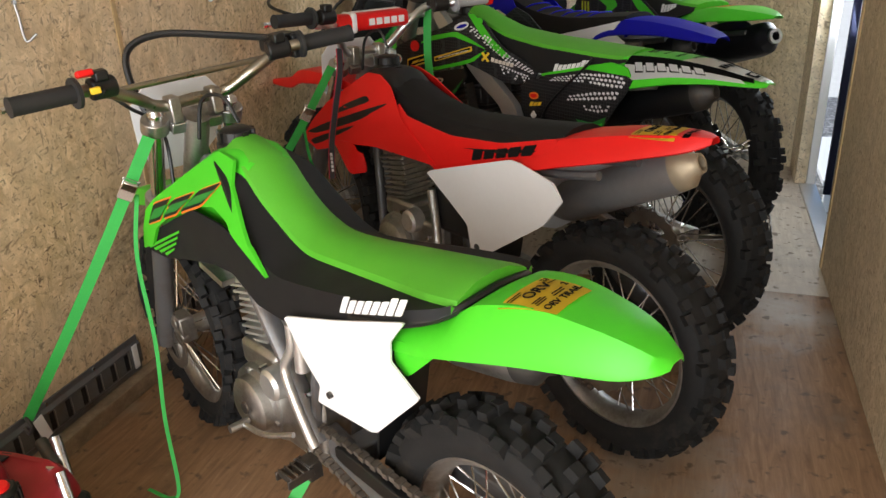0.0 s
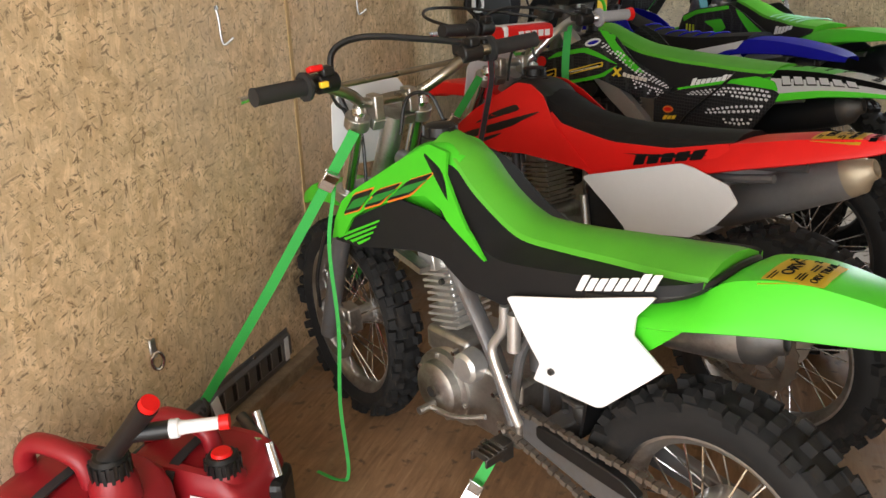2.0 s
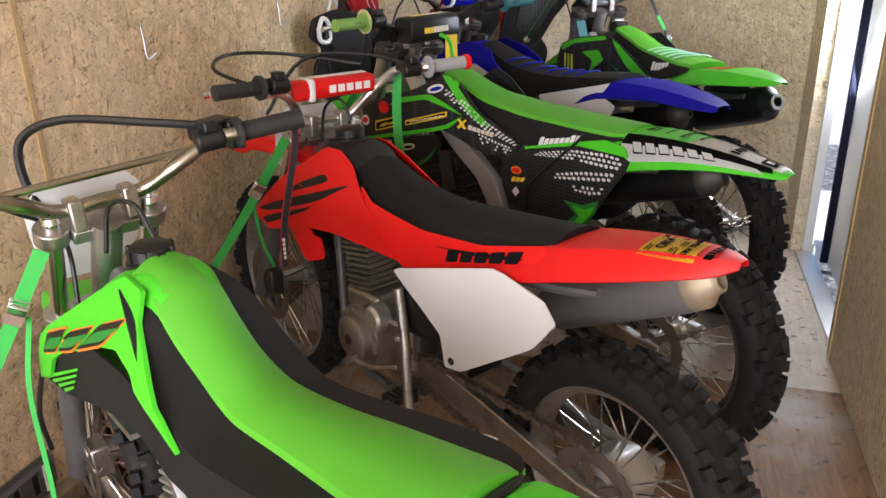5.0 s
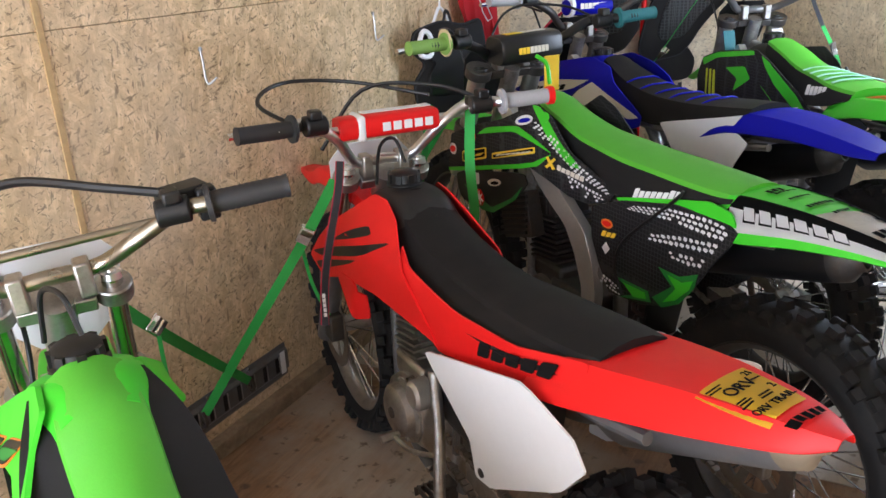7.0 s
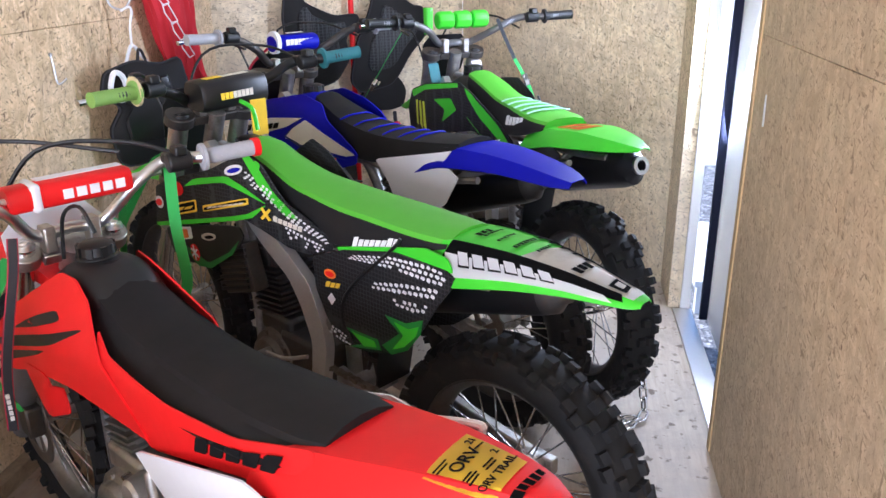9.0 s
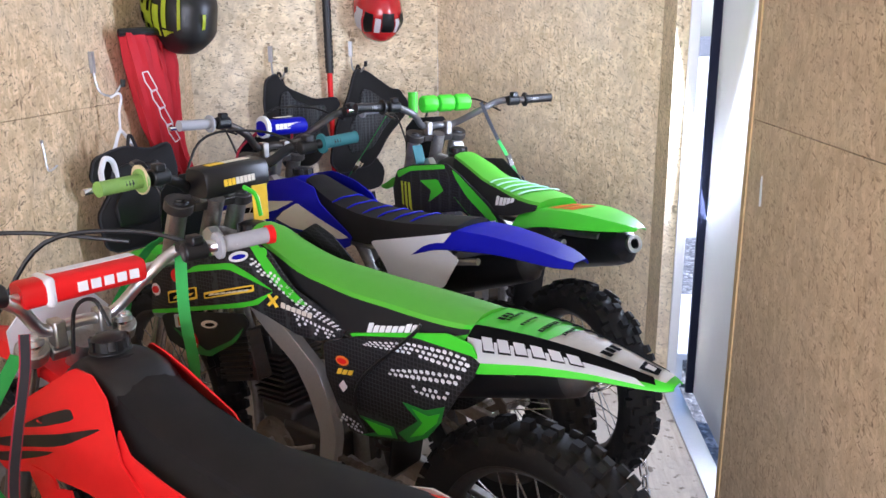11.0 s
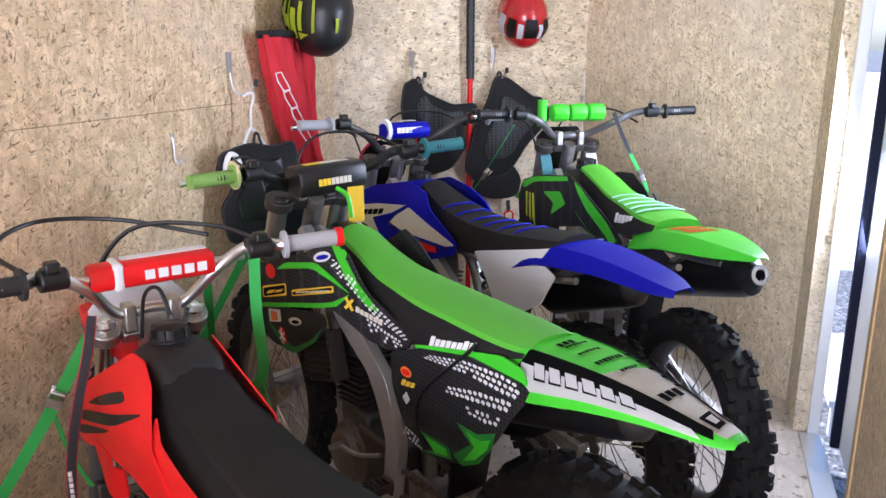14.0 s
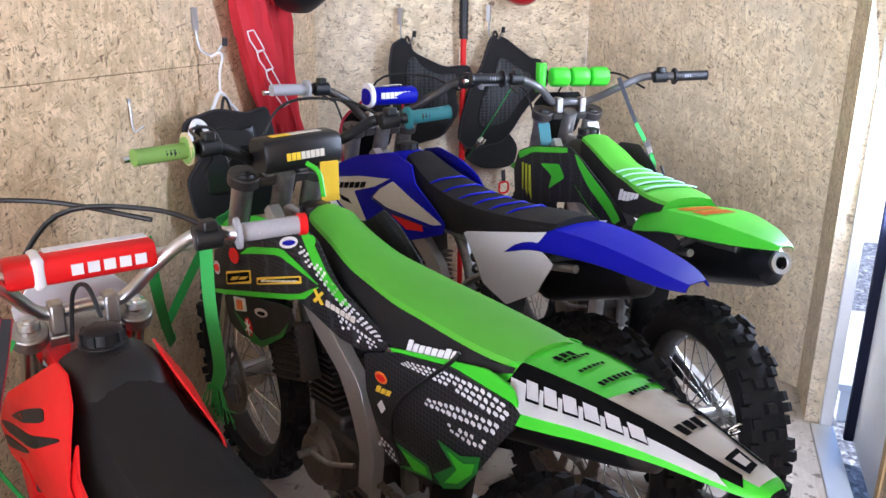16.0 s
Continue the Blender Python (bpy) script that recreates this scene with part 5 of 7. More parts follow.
def race_base(dx, **kw):
    """Numbers shared by the three tall race bikes, moved along by dx."""
    c = dict(lean=0, steer=0, head=(0.92 + dx, 1.0), front=1.235 + dx, Rf=0.343, wf=0.085, rimf=0.268, rear=-0.16 + dx, Rr=0.333, wr=0.115, rimr=0.243, disc=0.125, sprocket=0.105,
             rim_mat=STEEL_DARK, fork_gap=0.098, fork_r=(0.027, 0.022), fork_up=ALU_DULL, fork_low=CHROME, clamp_mat=STEEL_DARK,
             bar=(0.86 + dx, 1.07, 0.765 + dx, 1.13, 0.395), bar_r=0.014, bar_mat=BLACK, bar_label="fat black handlebar", grips=(GREY_GRIP, GREY_GRIP),
             cables=[([(0.80 + dx, 0.24, 1.12), (0.95 + dx, 0.22, 1.13), (1.06 + dx, 0.12, 1.1), (1.02 + dx, 0.08, 0.95)], 0.004),
                     ([(0.80 + dx, -0.24, 1.13), (0.97 + dx, -0.2, 1.17), (1.05 + dx, -0.05, 1.15), (1.02 + dx, 0.06, 0.95)], 0.004)],
             ffz=0.80, fft=0.30, pivot=(0.36 + dx, 0, 0.40), arm_mat=ALU_DULL, engine=(0.62 + dx, 0.38), engine_mat=STEEL_DARK, cover_mat=RUST, cyl_tilt=6, cyl_mat=STEEL_DARK,
             frame_mat=ALU_DULL, rail_z=0.76, peg_z=0.40, shock_mat=STEEL_DARK, stub=0.012, cap_mat=BLACK, muf_mat=BLACK, tip_mat=STEEL_DARK, muf_label="black oval muffler", tip_label="dark outlet", plate_mat=BLACK)
    c.update(kw)
    return c


def race_details(bike, dx, spar=True):
    if spar:
        for s in (1, -1):
            bm = bmesh.new()
            outline = [(0.88, 0.93), (0.80, 0.845), (0.686, 0.792), (0.583, 0.718), (0.487, 0.66), (0.443, 0.597), (0.405, 0.508), (0.418, 0.40), (0.43, 0.30), (0.38, 0.29), (0.37, 0.40), (0.349, 0.505), (0.365, 0.585), (0.405, 0.67), (0.492, 0.732), (0.63, 0.822), (0.76, 0.90), (0.84, 0.955)]
            panel(bm, [(x + dx, z) for x, z in outline], lambda x, z: s * (0.106 - 0.09 * max(0.0, x - dx - 0.62)), 0.028, cut=0.12)
            part("frame_spar", bm, SPAR, bike, "cast aluminium frame spar", bevel=0.005)
    bm = bmesh.new()
    tip = Matrix.Rotation(0.3, 4, "Y")
    box(bm, (0.70 + dx, 0.105, 0.63), (0.15, 0.045, 0.13), tip)
    for k in range(7):
        b2 = bmesh.new()
        box(b2, (0.70 + dx, 0.131, 0.578 + 0.0175 * k), (0.14, 0.008, 0.009), tip)
        part("louvre", b2, BLACK, bike, "black radiator louvre", smooth=False)
    part("radiator", bm, STEEL_DARK, bike, "radiator behind its louvres", bevel=0.002, seg=1)


# ---- the green race bike with black graphics ----
def green_race_bike():
    c = race_base(0.0, at=(-0.215, 2.414), heading=145, crease=0.64, crown=0.012, bar_roll=-2.5, label="green race bike with black graphics and a cream tail", plastic=GREEN, fork_low=CHROME,
                  grips=(LIME_GRIP, TEAL), muffler=((0.16, 0.665), (-0.20, 0.77), 0.044, -0.05),
                  fender=[(0.05, 0.868, 0.098, 0.785), (-0.05, 0.881, 0.106, 0.79), (-0.13, 0.883, 0.101, 0.806), (-0.20, 0.88, 0.089, 0.82), (-0.30, 0.868, 0.066, 0.83), (-0.38, 0.853, 0.048, 0.832), (-0.425, 0.845, 0.034, 0.832), (-0.442, 0.84, 0.02, 0.833)],
                  fender_label="long green and cream rear fender",
                  seat=[(0.71, 0.958, 0.046, 0.90, 0.06), (0.68, 0.952, 0.056, 0.89, 0.065), (0.60, 0.926, 0.056, 0.855, 0.085), (0.50, 0.899, 0.065, 0.815, 0.09), (0.40, 0.889, 0.073, 0.79, 0.092), (0.30, 0.882, 0.08, 0.79, 0.094), (0.20, 0.88, 0.081, 0.80, 0.096), (0.10, 0.877, 0.081, 0.82, 0.096), (0.03, 0.876, 0.078, 0.84, 0.092), (-0.035, 0.876, 0.068, 0.858, 0.078)],
                  seat_top=GREEN_VINYL, seat_side=SEAT_GREY, seat_label="green topped seat with charcoal sides", cap=(0.765, 0.937),
                  tank=[(0.87, 0.86, 0.07, 0.78), (0.82, 0.918, 0.085, 0.76), (0.75, 0.936, 0.085, 0.76), (0.67, 0.915, 0.07, 0.78), (0.62, 0.875, 0.06, 0.78)], tank_mat=BLACK, tank_label="black fuel tank")
    bike, hb, rf, tk, S = bike_base(c)
    race_details(bike, 0.0)
    ys = lambda x, z: 0.092 + 0.13 * max(0.0, min(1.0, (x - 0.35) / 0.6)) * 0.6 - 0.25 * max(0.0, z - 0.88)
    sh = both(bike, "shroud", [(1.025, 0.70), (1.0, 0.815), (0.88, 0.862), (0.75, 0.90), (0.63, 0.957), (0.56, 0.935), (0.46, 0.855), (0.40, 0.832), (0.31, 0.79), (0.325, 0.765), (0.40, 0.741), (0.47, 0.744), (0.56, 0.772), (0.63, 0.79), (0.80, 0.752)], ys, VINYL_BLACK, "black graphic-covered shroud", cut=0.05)
    for k, q in enumerate(([(0.64, 0.956), (0.60, 0.952), (0.50, 0.875), (0.425, 0.825), (0.47, 0.825), (0.56, 0.888)], [(0.86, 0.838), (0.81, 0.868), (0.68, 0.893), (0.62, 0.878), (0.53, 0.842), (0.62, 0.862), (0.69, 0.876), (0.80, 0.853)], [(1.02, 0.706), (0.62, 0.80), (0.53, 0.846), (0.60, 0.792), (1.02, 0.694)])):
        decal(sh, q, ys, GREEN, "stripe", label="green stripe", times=1, cut=0.12)
    rnd = random.Random(5)

    def cells(parent, path, rows, size, yfun, fill=0.85):
        """White cells in rows along a path of (x, z, breadth)."""
        p = np.array(path)
        n = int((p[0][0] - p[-1][0]) / (size * 1.9))
        for j in range(rows):
            bm = bmesh.new()
            made = 0
            for k in range(n):
                if rnd.random() > fill:
                    continue
                t = (k + 0.5 * (j % 2)) / n
                x = p[0][0] + (p[-1][0] - p[0][0]) * t
                z, w = (float(np.interp(-x, -p[:, 0], p[:, q])) for q in (1, 2))
                z += w * ((j + 0.5) / rows - 0.5)
                r, h = size * rnd.uniform(0.6, 0.85), min(size * 1.0, w / rows * 0.40) * rnd.uniform(0.7, 1.0)
                panel(bm, [(x + r, z - h * 0.4), (x + r * 0.6, z + h), (x - r * 0.7, z + h * 0.9), (x - r, z), (x - r * 0.4, z - h)], lambda a, b: yfun(a, b) + 0.0016, 0.001, times=0)
                made += 1
            if made:
                part("cell_decal", bm, WHITE, parent, "row of white cells")
            else:
                bm.free()

    cells(sh, [(0.61, 0.905, 0.02), (0.52, 0.868, 0.036), (0.44, 0.822, 0.03), (0.325, 0.784, 0.012)], 3, 0.007, ys)
    cells(sh, [(0.47, 0.785, 0.03), (0.40, 0.768, 0.034), (0.345, 0.765, 0.02)], 3, 0.006, ys, 0.6)
    # stickers of sponsors as plain shapes
    def oval(cx, cz, rx, rz, n=14, tilt=0.0):
        return [(cx + rx * math.cos(a) * math.cos(tilt) - rz * math.sin(a) * math.sin(tilt), cz + rx * math.cos(a) * math.sin(tilt) + rz * math.sin(a) * math.cos(tilt)) for a in [2 * math.pi * k / n for k in range(n)]]
    tl = -0.26
    for cx, cz, rx, rz, mt in ((0.985, 0.772, 0.022, 0.018, WHITE), (0.985, 0.772, 0.018, 0.010, RED), (0.885, 0.828, 0.024, 0.02, RED), (0.655, 0.912, 0.034, 0.013, WHITE), (0.652, 0.912, 0.024, 0.006, BLUE), (0.578, 0.93, 0.017, 0.014, GREEN)):
        decal(sh, oval(cx, cz, rx, rz, tilt=tl), ys, mt, "sticker", 0.003 if rz > 0.0105 else 0.0045, "round sticker", times=0)
    for x0, x1, zc, mt in ((0.93, 0.812, 0.776, YELLOW), (0.785, 0.60, 0.815, YELLOW)):
        k1 = 0.5 * (x0 - x1) * 0.28
        hh = 0.017 if x0 > 0.9 else 0.009
        decal(sh, [(x0, zc - k1 - hh), (x1, zc + k1 - hh), (x1, zc + k1 + hh), (x0, zc - k1 + hh)], ys, mt, "sticker", 0.003, "yellow bordered sticker", times=1)
        decal(sh, [(x0 - 0.006, zc - k1 - hh + 0.005), (x1 + 0.006, zc + k1 - hh + 0.005), (x1 + 0.006, zc + k1 + hh - 0.005), (x0 - 0.006, zc - k1 + hh - 0.005)], ys, INK, "sticker_field", 0.004, times=1)
        letters_row(sh, x0 - 0.018, zc - k1 * 0.75 - hh * 0.35, x1 + 0.018, zc + k1 * 0.75 - hh * 0.35, hh * 0.8, ys, 2 if x0 > 0.9 else 7, YELLOW if x0 > 0.9 else CREAM, name="sticker_print", lift=0.0055)
    decal(sh, [(0.556, 0.83), (0.548, 0.835), (0.52, 0.806), (0.53, 0.802)], ys, YELLOW, 'sticker', 0.003, times=0)
    decal(sh, [(0.525, 0.835), (0.517, 0.832), (0.55, 0.802), (0.558, 0.806)], ys, YELLOW, 'sticker', 0.0036, times=0)
    letters_row(sh, 0.515, 0.806, 0.415, 0.795, 0.014, ys, 6, CREAM, lift=0.003)
    # lower radiator cover with stickers
    yr = lambda x, z: 0.15 - 0.05 * max(0.0, 0.72 - z)
    lo = both(bike, "radiator_cover", [(1.02, 0.692), (0.62, 0.778), (0.60, 0.752), (0.635, 0.71), (0.79, 0.625), (0.84, 0.612), (0.93, 0.60), (1.0, 0.612)], yr, BLACK, "black lower cover")
    decal(lo, [(0.945, 0.662), (0.865, 0.685), (0.865, 0.72), (0.945, 0.702)], yr, WHITE, "sticker", 0.002, "square sticker")
    decal(lo, [(0.925, 0.672), (0.885, 0.683), (0.885, 0.708), (0.925, 0.70)], yr, ORANGE, "sticker_print", 0.0034)
    decal(lo, oval(0.775, 0.712, 0.04, 0.011, tilt=-0.25), yr, CREAM, "sticker", 0.002, times=0)
    decal(lo, oval(0.77, 0.712, 0.024, 0.005, tilt=-0.25), yr, INK, "sticker_print", 0.0036, times=0)
    decal(lo, oval(0.865, 0.643, 0.024, 0.026), yr, RED, "sticker", 0.002, "round red sticker", times=0)
    for q in (0.4, 1.45, 2.5):
        decal(lo, [(0.865 + 0.02 * math.cos(q + e) * g, 0.643 + 0.022 * math.sin(q + e) * g) for e, g in ((0.12, 1), (-0.12, 1), (0.12, -1), (-0.12, -1))], yr, WHITE, "sticker_print", 0.0034 + 0.001 * q / 2.5, times=0)
    decal(lo, [(0.96, 0.66), (0.93, 0.655), (0.80, 0.628), (0.68, 0.69), (0.62, 0.74), (0.66, 0.69), (0.79, 0.615), (0.86, 0.605)], yr, GREEN_DARK, "stripe", 0.002)
    # side number plate
    yp = lambda x, z: 0.106 - 0.08 * max(0.0, 0.66 - z)
    sp = both(bike, "side_panel", [(0.376, 0.746), (0.262, 0.79), (0.088, 0.828), (-0.06, 0.826), (-0.083, 0.818), (-0.071, 0.786), (-0.033, 0.737), (0.008, 0.674), (0.06, 0.615), (0.11, 0.578), (0.20, 0.548), (0.309, 0.536), (0.345, 0.60), (0.372, 0.667)], yp, VINYL_BLACK, "black honeycomb number plate", cut=0.05)
    cells(sp, [(0.235, 0.78, 0.010), (0.10, 0.802, 0.03), (-0.01, 0.806, 0.042), (-0.062, 0.806, 0.032)], 3, 0.0085, yp, 0.95)
    cells(sp, [(0.16, 0.732, 0.018), (0.06, 0.752, 0.03), (-0.04, 0.768, 0.026)], 2, 0.0085, yp, 0.95)
    cells(sp, [(0.10, 0.712, 0.016), (0.04, 0.716, 0.026), (-0.01, 0.726, 0.022)], 2, 0.0075, yp, 0.85)
    cells(sp, [(0.335, 0.566, 0.03), (0.29, 0.558, 0.03), (0.255, 0.553, 0.02)], 3, 0.006, yp, 0.6)
    decal(sp, [(0.125, 0.672), (0.06, 0.672), (0.006, 0.697), (0.014, 0.661), (0.06, 0.605), (0.115, 0.574), (0.145, 0.588), (0.082, 0.64)], yp, GREEN_DARK, "decal", 0.002, "dark green star", times=0)
    decal(sp, [(0.095, 0.665), (0.05, 0.662), (0.018, 0.678), (0.028, 0.652), (0.07, 0.61), (0.11, 0.59), (0.068, 0.64)], yp, GREEN, "decal", 0.0032, "green star", times=0)
    decal(sp, [(0.285, 0.592), (0.16, 0.597), (0.15, 0.572), (0.27, 0.54), (0.20, 0.572)], yp, GREEN_DARK, "decal", 0.002, "dark green star point", times=0)
    decal(sp, [(0.25, 0.587), (0.17, 0.59), (0.165, 0.575), (0.21, 0.562)], yp, GREEN, "decal", 0.0032, "green star point", times=0)
    decal(sp, oval(0.312, 0.718, 0.022, 0.012, tilt=-0.1), yp, ORANGE, "sticker", 0.002, times=0)
    decal(sp, oval(0.312, 0.718, 0.016, 0.007, tilt=-0.1), yp, RED, "sticker_print", 0.0034, times=0)
    letters_row(sp, 0.335, 0.68, 0.28, 0.69, 0.016, yp, 3, YELLOW, lift=0.002)
    decal(sp, [(0.328, 0.652), (0.312, 0.67), (0.298, 0.656), (0.314, 0.638)], yp, WHITE, "sticker", 0.002)
    # green edge under the seat and the dark cord
    both(bike, "seat_rail_cover", [(0.29, 0.79), (0.08, 0.84), (0.0, 0.858), (-0.06, 0.85), (-0.09, 0.80), (-0.06, 0.822), (0.03, 0.828), (0.27, 0.779)], lambda x, z: 0.102, GREEN, "green rail cover", cut=0.08)
    bm = bmesh.new()
    tube(bm, [(0.07, 0.104, 0.862), (0.09, 0.112, 0.835), (0.24, 0.112, 0.70), (0.27, 0.112, 0.62), (0.24, 0.11, 0.56)], 0.004, 8)
    part("cord", bm, BLACK, bike, "black cord round the number plate")
    letters_row(bike, 0.24, 0.80, 0.092, 0.83, 0.027, lambda x, z: 0.0935 - 0.1 * max(0.0, z - 0.82), 8, WHITE, lift=0.004, heights=(1.0, 0.8, 0.78, 0.8, 0.78, 0.8, 1.0, 0.94))
    # tail graphics: black bands, white flank, cream end, plain lettering
    st, cr = c["fender"], c["crease"]
    fender_sheet(rf, st, cr, [(-0.20, 0.62), (-0.23, -0.62), (-0.428, -0.62), (-0.428, 0.62)], CREAM, "tail_graphic", "worn cream tail graphic", 0.0012, (10, 8))
    for sg in (1, -1):
        fender_sheet(rf, st, cr, [(-0.045, sg * 0.60), (-0.03, sg * 0.80), (-0.415, sg * 0.84), (-0.405, sg * 0.52)], INK, "edge_band", "black edge band", 0.0022, (12, 6))
        fender_sheet(rf, st, cr, [(-0.035, sg * 0.76), (-0.055, sg * 0.97), (-0.40, sg * 0.96), (-0.38, sg * 0.80)], WHITE, "side_graphic", "white side graphic", 0.0032, (12, 6))
    for k in range(6):
        for grow, mt, lf in ((0.002, INK, 0.0042), (0.0, WHITE, 0.0052)):
            x0, x1 = -0.085 - 0.036 * k + grow, -0.085 - 0.036 * k - 0.024 - grow
            g = grow * 9
            fender_sheet(rf, st, cr, [(x0 + 0.016, 0.74 - g), (x0, 0.86 + g), (x1, 0.86 + g), (x1 + 0.016, 0.74 - g)], mt, "logo_bar", "plain lettering bar", lf, (3, 10))
    for x, du, u0, u1, n in ((-0.068, 0.018, 0.28, -0.12, 3), (-0.088, 0.008, 0.25, -0.3, 6), (-0.125, 0.008, 0.30, -0.26, 6), (-0.168, 0.012, 0.36, -0.36, 7), (-0.212, 0.009, 0.2, -0.3, 5), (-0.30, 0.022, 0.42, -0.36, 3)):
        fender_print(rf, st, cr, x, du, u0, u1, n, INK)
    fender_sheet(rf, st, cr, [(-0.375, 0.36), (-0.37, -0.34), (-0.405, -0.30), (-0.41, 0.34)], INK, "logo_block", "dark square mark", 0.003, (3, 3))
    fender_sheet(rf, st, cr, [(-0.382, 0.20), (-0.38, -0.18), (-0.398, -0.16), (-0.40, 0.18)], CREAM, "logo_bar", "plain lettering bar", 0.0042, (2, 2))
    for k in range(5):
        fender_sheet(rf, st, cr, [(-0.17 - 0.03 * k, -0.42), (-0.175 - 0.03 * k, -0.62), (-0.19 - 0.03 * k, -0.62), (-0.178 - 0.03 * k, -0.42)], INK, "scuff", "dark stroke", 0.0032, (2, 3))
    pad = bar_pad(bike, S, (0.85, 1.075), 0.20, 0.052, BLACK, "square black bar pad", square=True)
    bm = bmesh.new()
    for k in range(8):
        for c3, s3 in (((0.845, 0.060 - 0.0165 * k, 1.1175), (0.026, 0.0145, 0.0015)), ((0.7975, 0.045 - 0.0125 * k, 1.072), (0.0015, 0.0105, 0.018))):
            bm = bmesh.new()
            box(bm, c3, s3)
            bmesh.ops.transform(bm, matrix=S, verts=bm.verts)
            part("logo_bar", bm, YELLOW if k < 3 else CREAM, pad, "plain lettering bar")
    bm = bmesh.new()
    tube(bm, [(0.72, 0.0, 0.985), (0.73, 0.005, 1.04), (0.76, 0.02, 1.06)], 0.006, 8)
    part("vent_hose", bm, GREEN, bike, "green tank vent hose")
    bm = bmesh.new()
    box(bm, (0.80, -0.06, 1.0), (0.004, 0.05, 0.10))
    part("fork_sticker", bm, YELLOW, bike, "yellow fork sticker", bevel=0.001)
    bm = bmesh.new()
    tube(bm, [(0.792, 0.285, 1.127), (0.792, 0.279, 1.127)], 0.036, 20)
    bmesh.ops.transform(bm, matrix=S, verts=bm.verts)
    part("grip_flange", bm, TAN, bike, "worn tan grip flange")


# ---- the blue race bike ----
def blue_race_bike():
    dx = 0.44
    c = race_base(dx, at=(0.039, 2.901), heading=142, crease=0.7, steer=-5, bar=(1.30, 1.09, 1.215, 1.165, 0.425), label="blue race bike with a ribbed black seat and white side panels", plastic=BLUE, front=1.62,
                  muffler=((0.58, 0.655), (0.24, 0.775), 0.05, -0.09), bar_mat=STEEL_DARK,
                  fender=[(0.54, 0.85, 0.105, 0.79), (0.43, 0.885, 0.112, 0.828), (0.30, 0.892, 0.104, 0.842), (0.20, 0.886, 0.092, 0.846), (0.10, 0.873, 0.078, 0.84), (0.04, 0.861, 0.064, 0.836), (0.0, 0.85, 0.04, 0.834)],
                  fender_label="royal blue rear fender",
                  seat=[(1.12, 0.955, 0.05, 0.90, 0.065), (1.02, 0.918, 0.066, 0.85, 0.09), (0.92, 0.892, 0.076, 0.80, 0.096), (0.78, 0.877, 0.084, 0.785, 0.10), (0.62, 0.88, 0.088, 0.81, 0.10), (0.46, 0.895, 0.086, 0.855, 0.098), (0.38, 0.902, 0.07, 0.885, 0.08)],
                  seat_top=BLACK_MATT, seat_side=BLACK_MATT, seat_label="black seat with blue ribs", cap=(1.20, 0.955),
                  tank=[(1.32, 0.87, 0.075, 0.78), (1.25, 0.935, 0.085, 0.76), (1.17, 0.957, 0.08, 0.76), (1.08, 0.925, 0.066, 0.78), (1.02, 0.88, 0.06, 0.78)], tank_mat=BLUE, tank_label="royal blue tank cover")
    bike, hb, rf, tk, S = bike_base(c)
    race_details(bike, dx)
    ys = lambda x, z: 0.105 + 0.06 * max(0.0, min(1.0, (x - 0.85) / 0.5)) - 0.8 * max(0.0, z - 0.90)
    sh = both(bike, "shroud", [(1.46, 0.72), (1.45, 0.86), (1.30, 0.93), (1.14, 0.962), (1.02, 0.94), (0.94, 0.88), (0.82, 0.80), (0.83, 0.765), (0.99, 0.71), (1.2, 0.70)], ys, BLUE, "royal blue shroud", cut=0.07)
    decal(sh, [(1.43, 0.838), (1.25, 0.872), (1.085, 0.89), (1.17, 0.85), (1.285, 0.815), (1.21, 0.712), (1.31, 0.735), (1.39, 0.758)], ys, CREAM, "decal", 0.002, "off-white graphic", times=1, cut=0.04)
    decal(sh, [(1.07, 0.885), (0.985, 0.85), (0.832, 0.795), (0.877, 0.784), (1.113, 0.794), (1.187, 0.807), (1.15, 0.842)], ys, CREAM, "decal", 0.002, "off-white graphic", times=1, cut=0.05)
    decal(sh, [(1.08, 0.776), (0.925, 0.776), (0.92, 0.755), (1.0, 0.744)], ys, RED, "decal", 0.0032, "red flash", times=0)
    decal(sh, [(1.38, 0.788), (1.32, 0.782), (1.30, 0.768), (1.36, 0.772)], ys, INK, "decal", 0.0034, "black stroke", times=0)
    decal(sh, [(1.085, 0.895), (1.19, 0.812), (1.09, 0.778), (0.88, 0.772), (1.085, 0.79), (1.178, 0.815)], ys, BLUE_DARK, "stripe", 0.004, times=0)
    letters_row(sh, 1.415, 0.802, 1.22, 0.838, 0.026, ys, 6, INK, lift=0.0036)
    yp = lambda x, z: 0.105 - 0.05 * max(0.0, 0.75 - z)
    both(bike, "side_panel", [(0.725, 0.802), (0.425, 0.872), (0.375, 0.885), (0.412, 0.842), (0.346, 0.809), (0.404, 0.717), (0.528, 0.645), (0.632, 0.675), (0.665, 0.736)], yp, WHITE, "white plastic side panel", cut=0.05)
    bm = bmesh.new()
    for k in range(6):
        x = 0.94 - 0.075 * k
        z = float(np.interp(-x, [-1.02, -0.92, -0.78, -0.62, -0.46], [0.92, 0.894, 0.879, 0.882, 0.897])) + 0.005
        w = 0.07
        bm = bmesh.new()
        tube(bm, [(x + 0.012, -w, z - 0.012), (x + 0.002, -w * 0.6, z), (x - 0.004, 0, z + 0.003), (x + 0.002, w * 0.6, z), (x + 0.012, w, z - 0.012)], 0.0032, 6)
        part("seat_rib", bm, BLUE, bike, "raised blue seat rib")
    pad = bar_pad(bike, S, (0.865 + dx, 1.12), 0.18, 0.038, BLUE, "round blue bar pad", square=False)
    bm = bmesh.new()
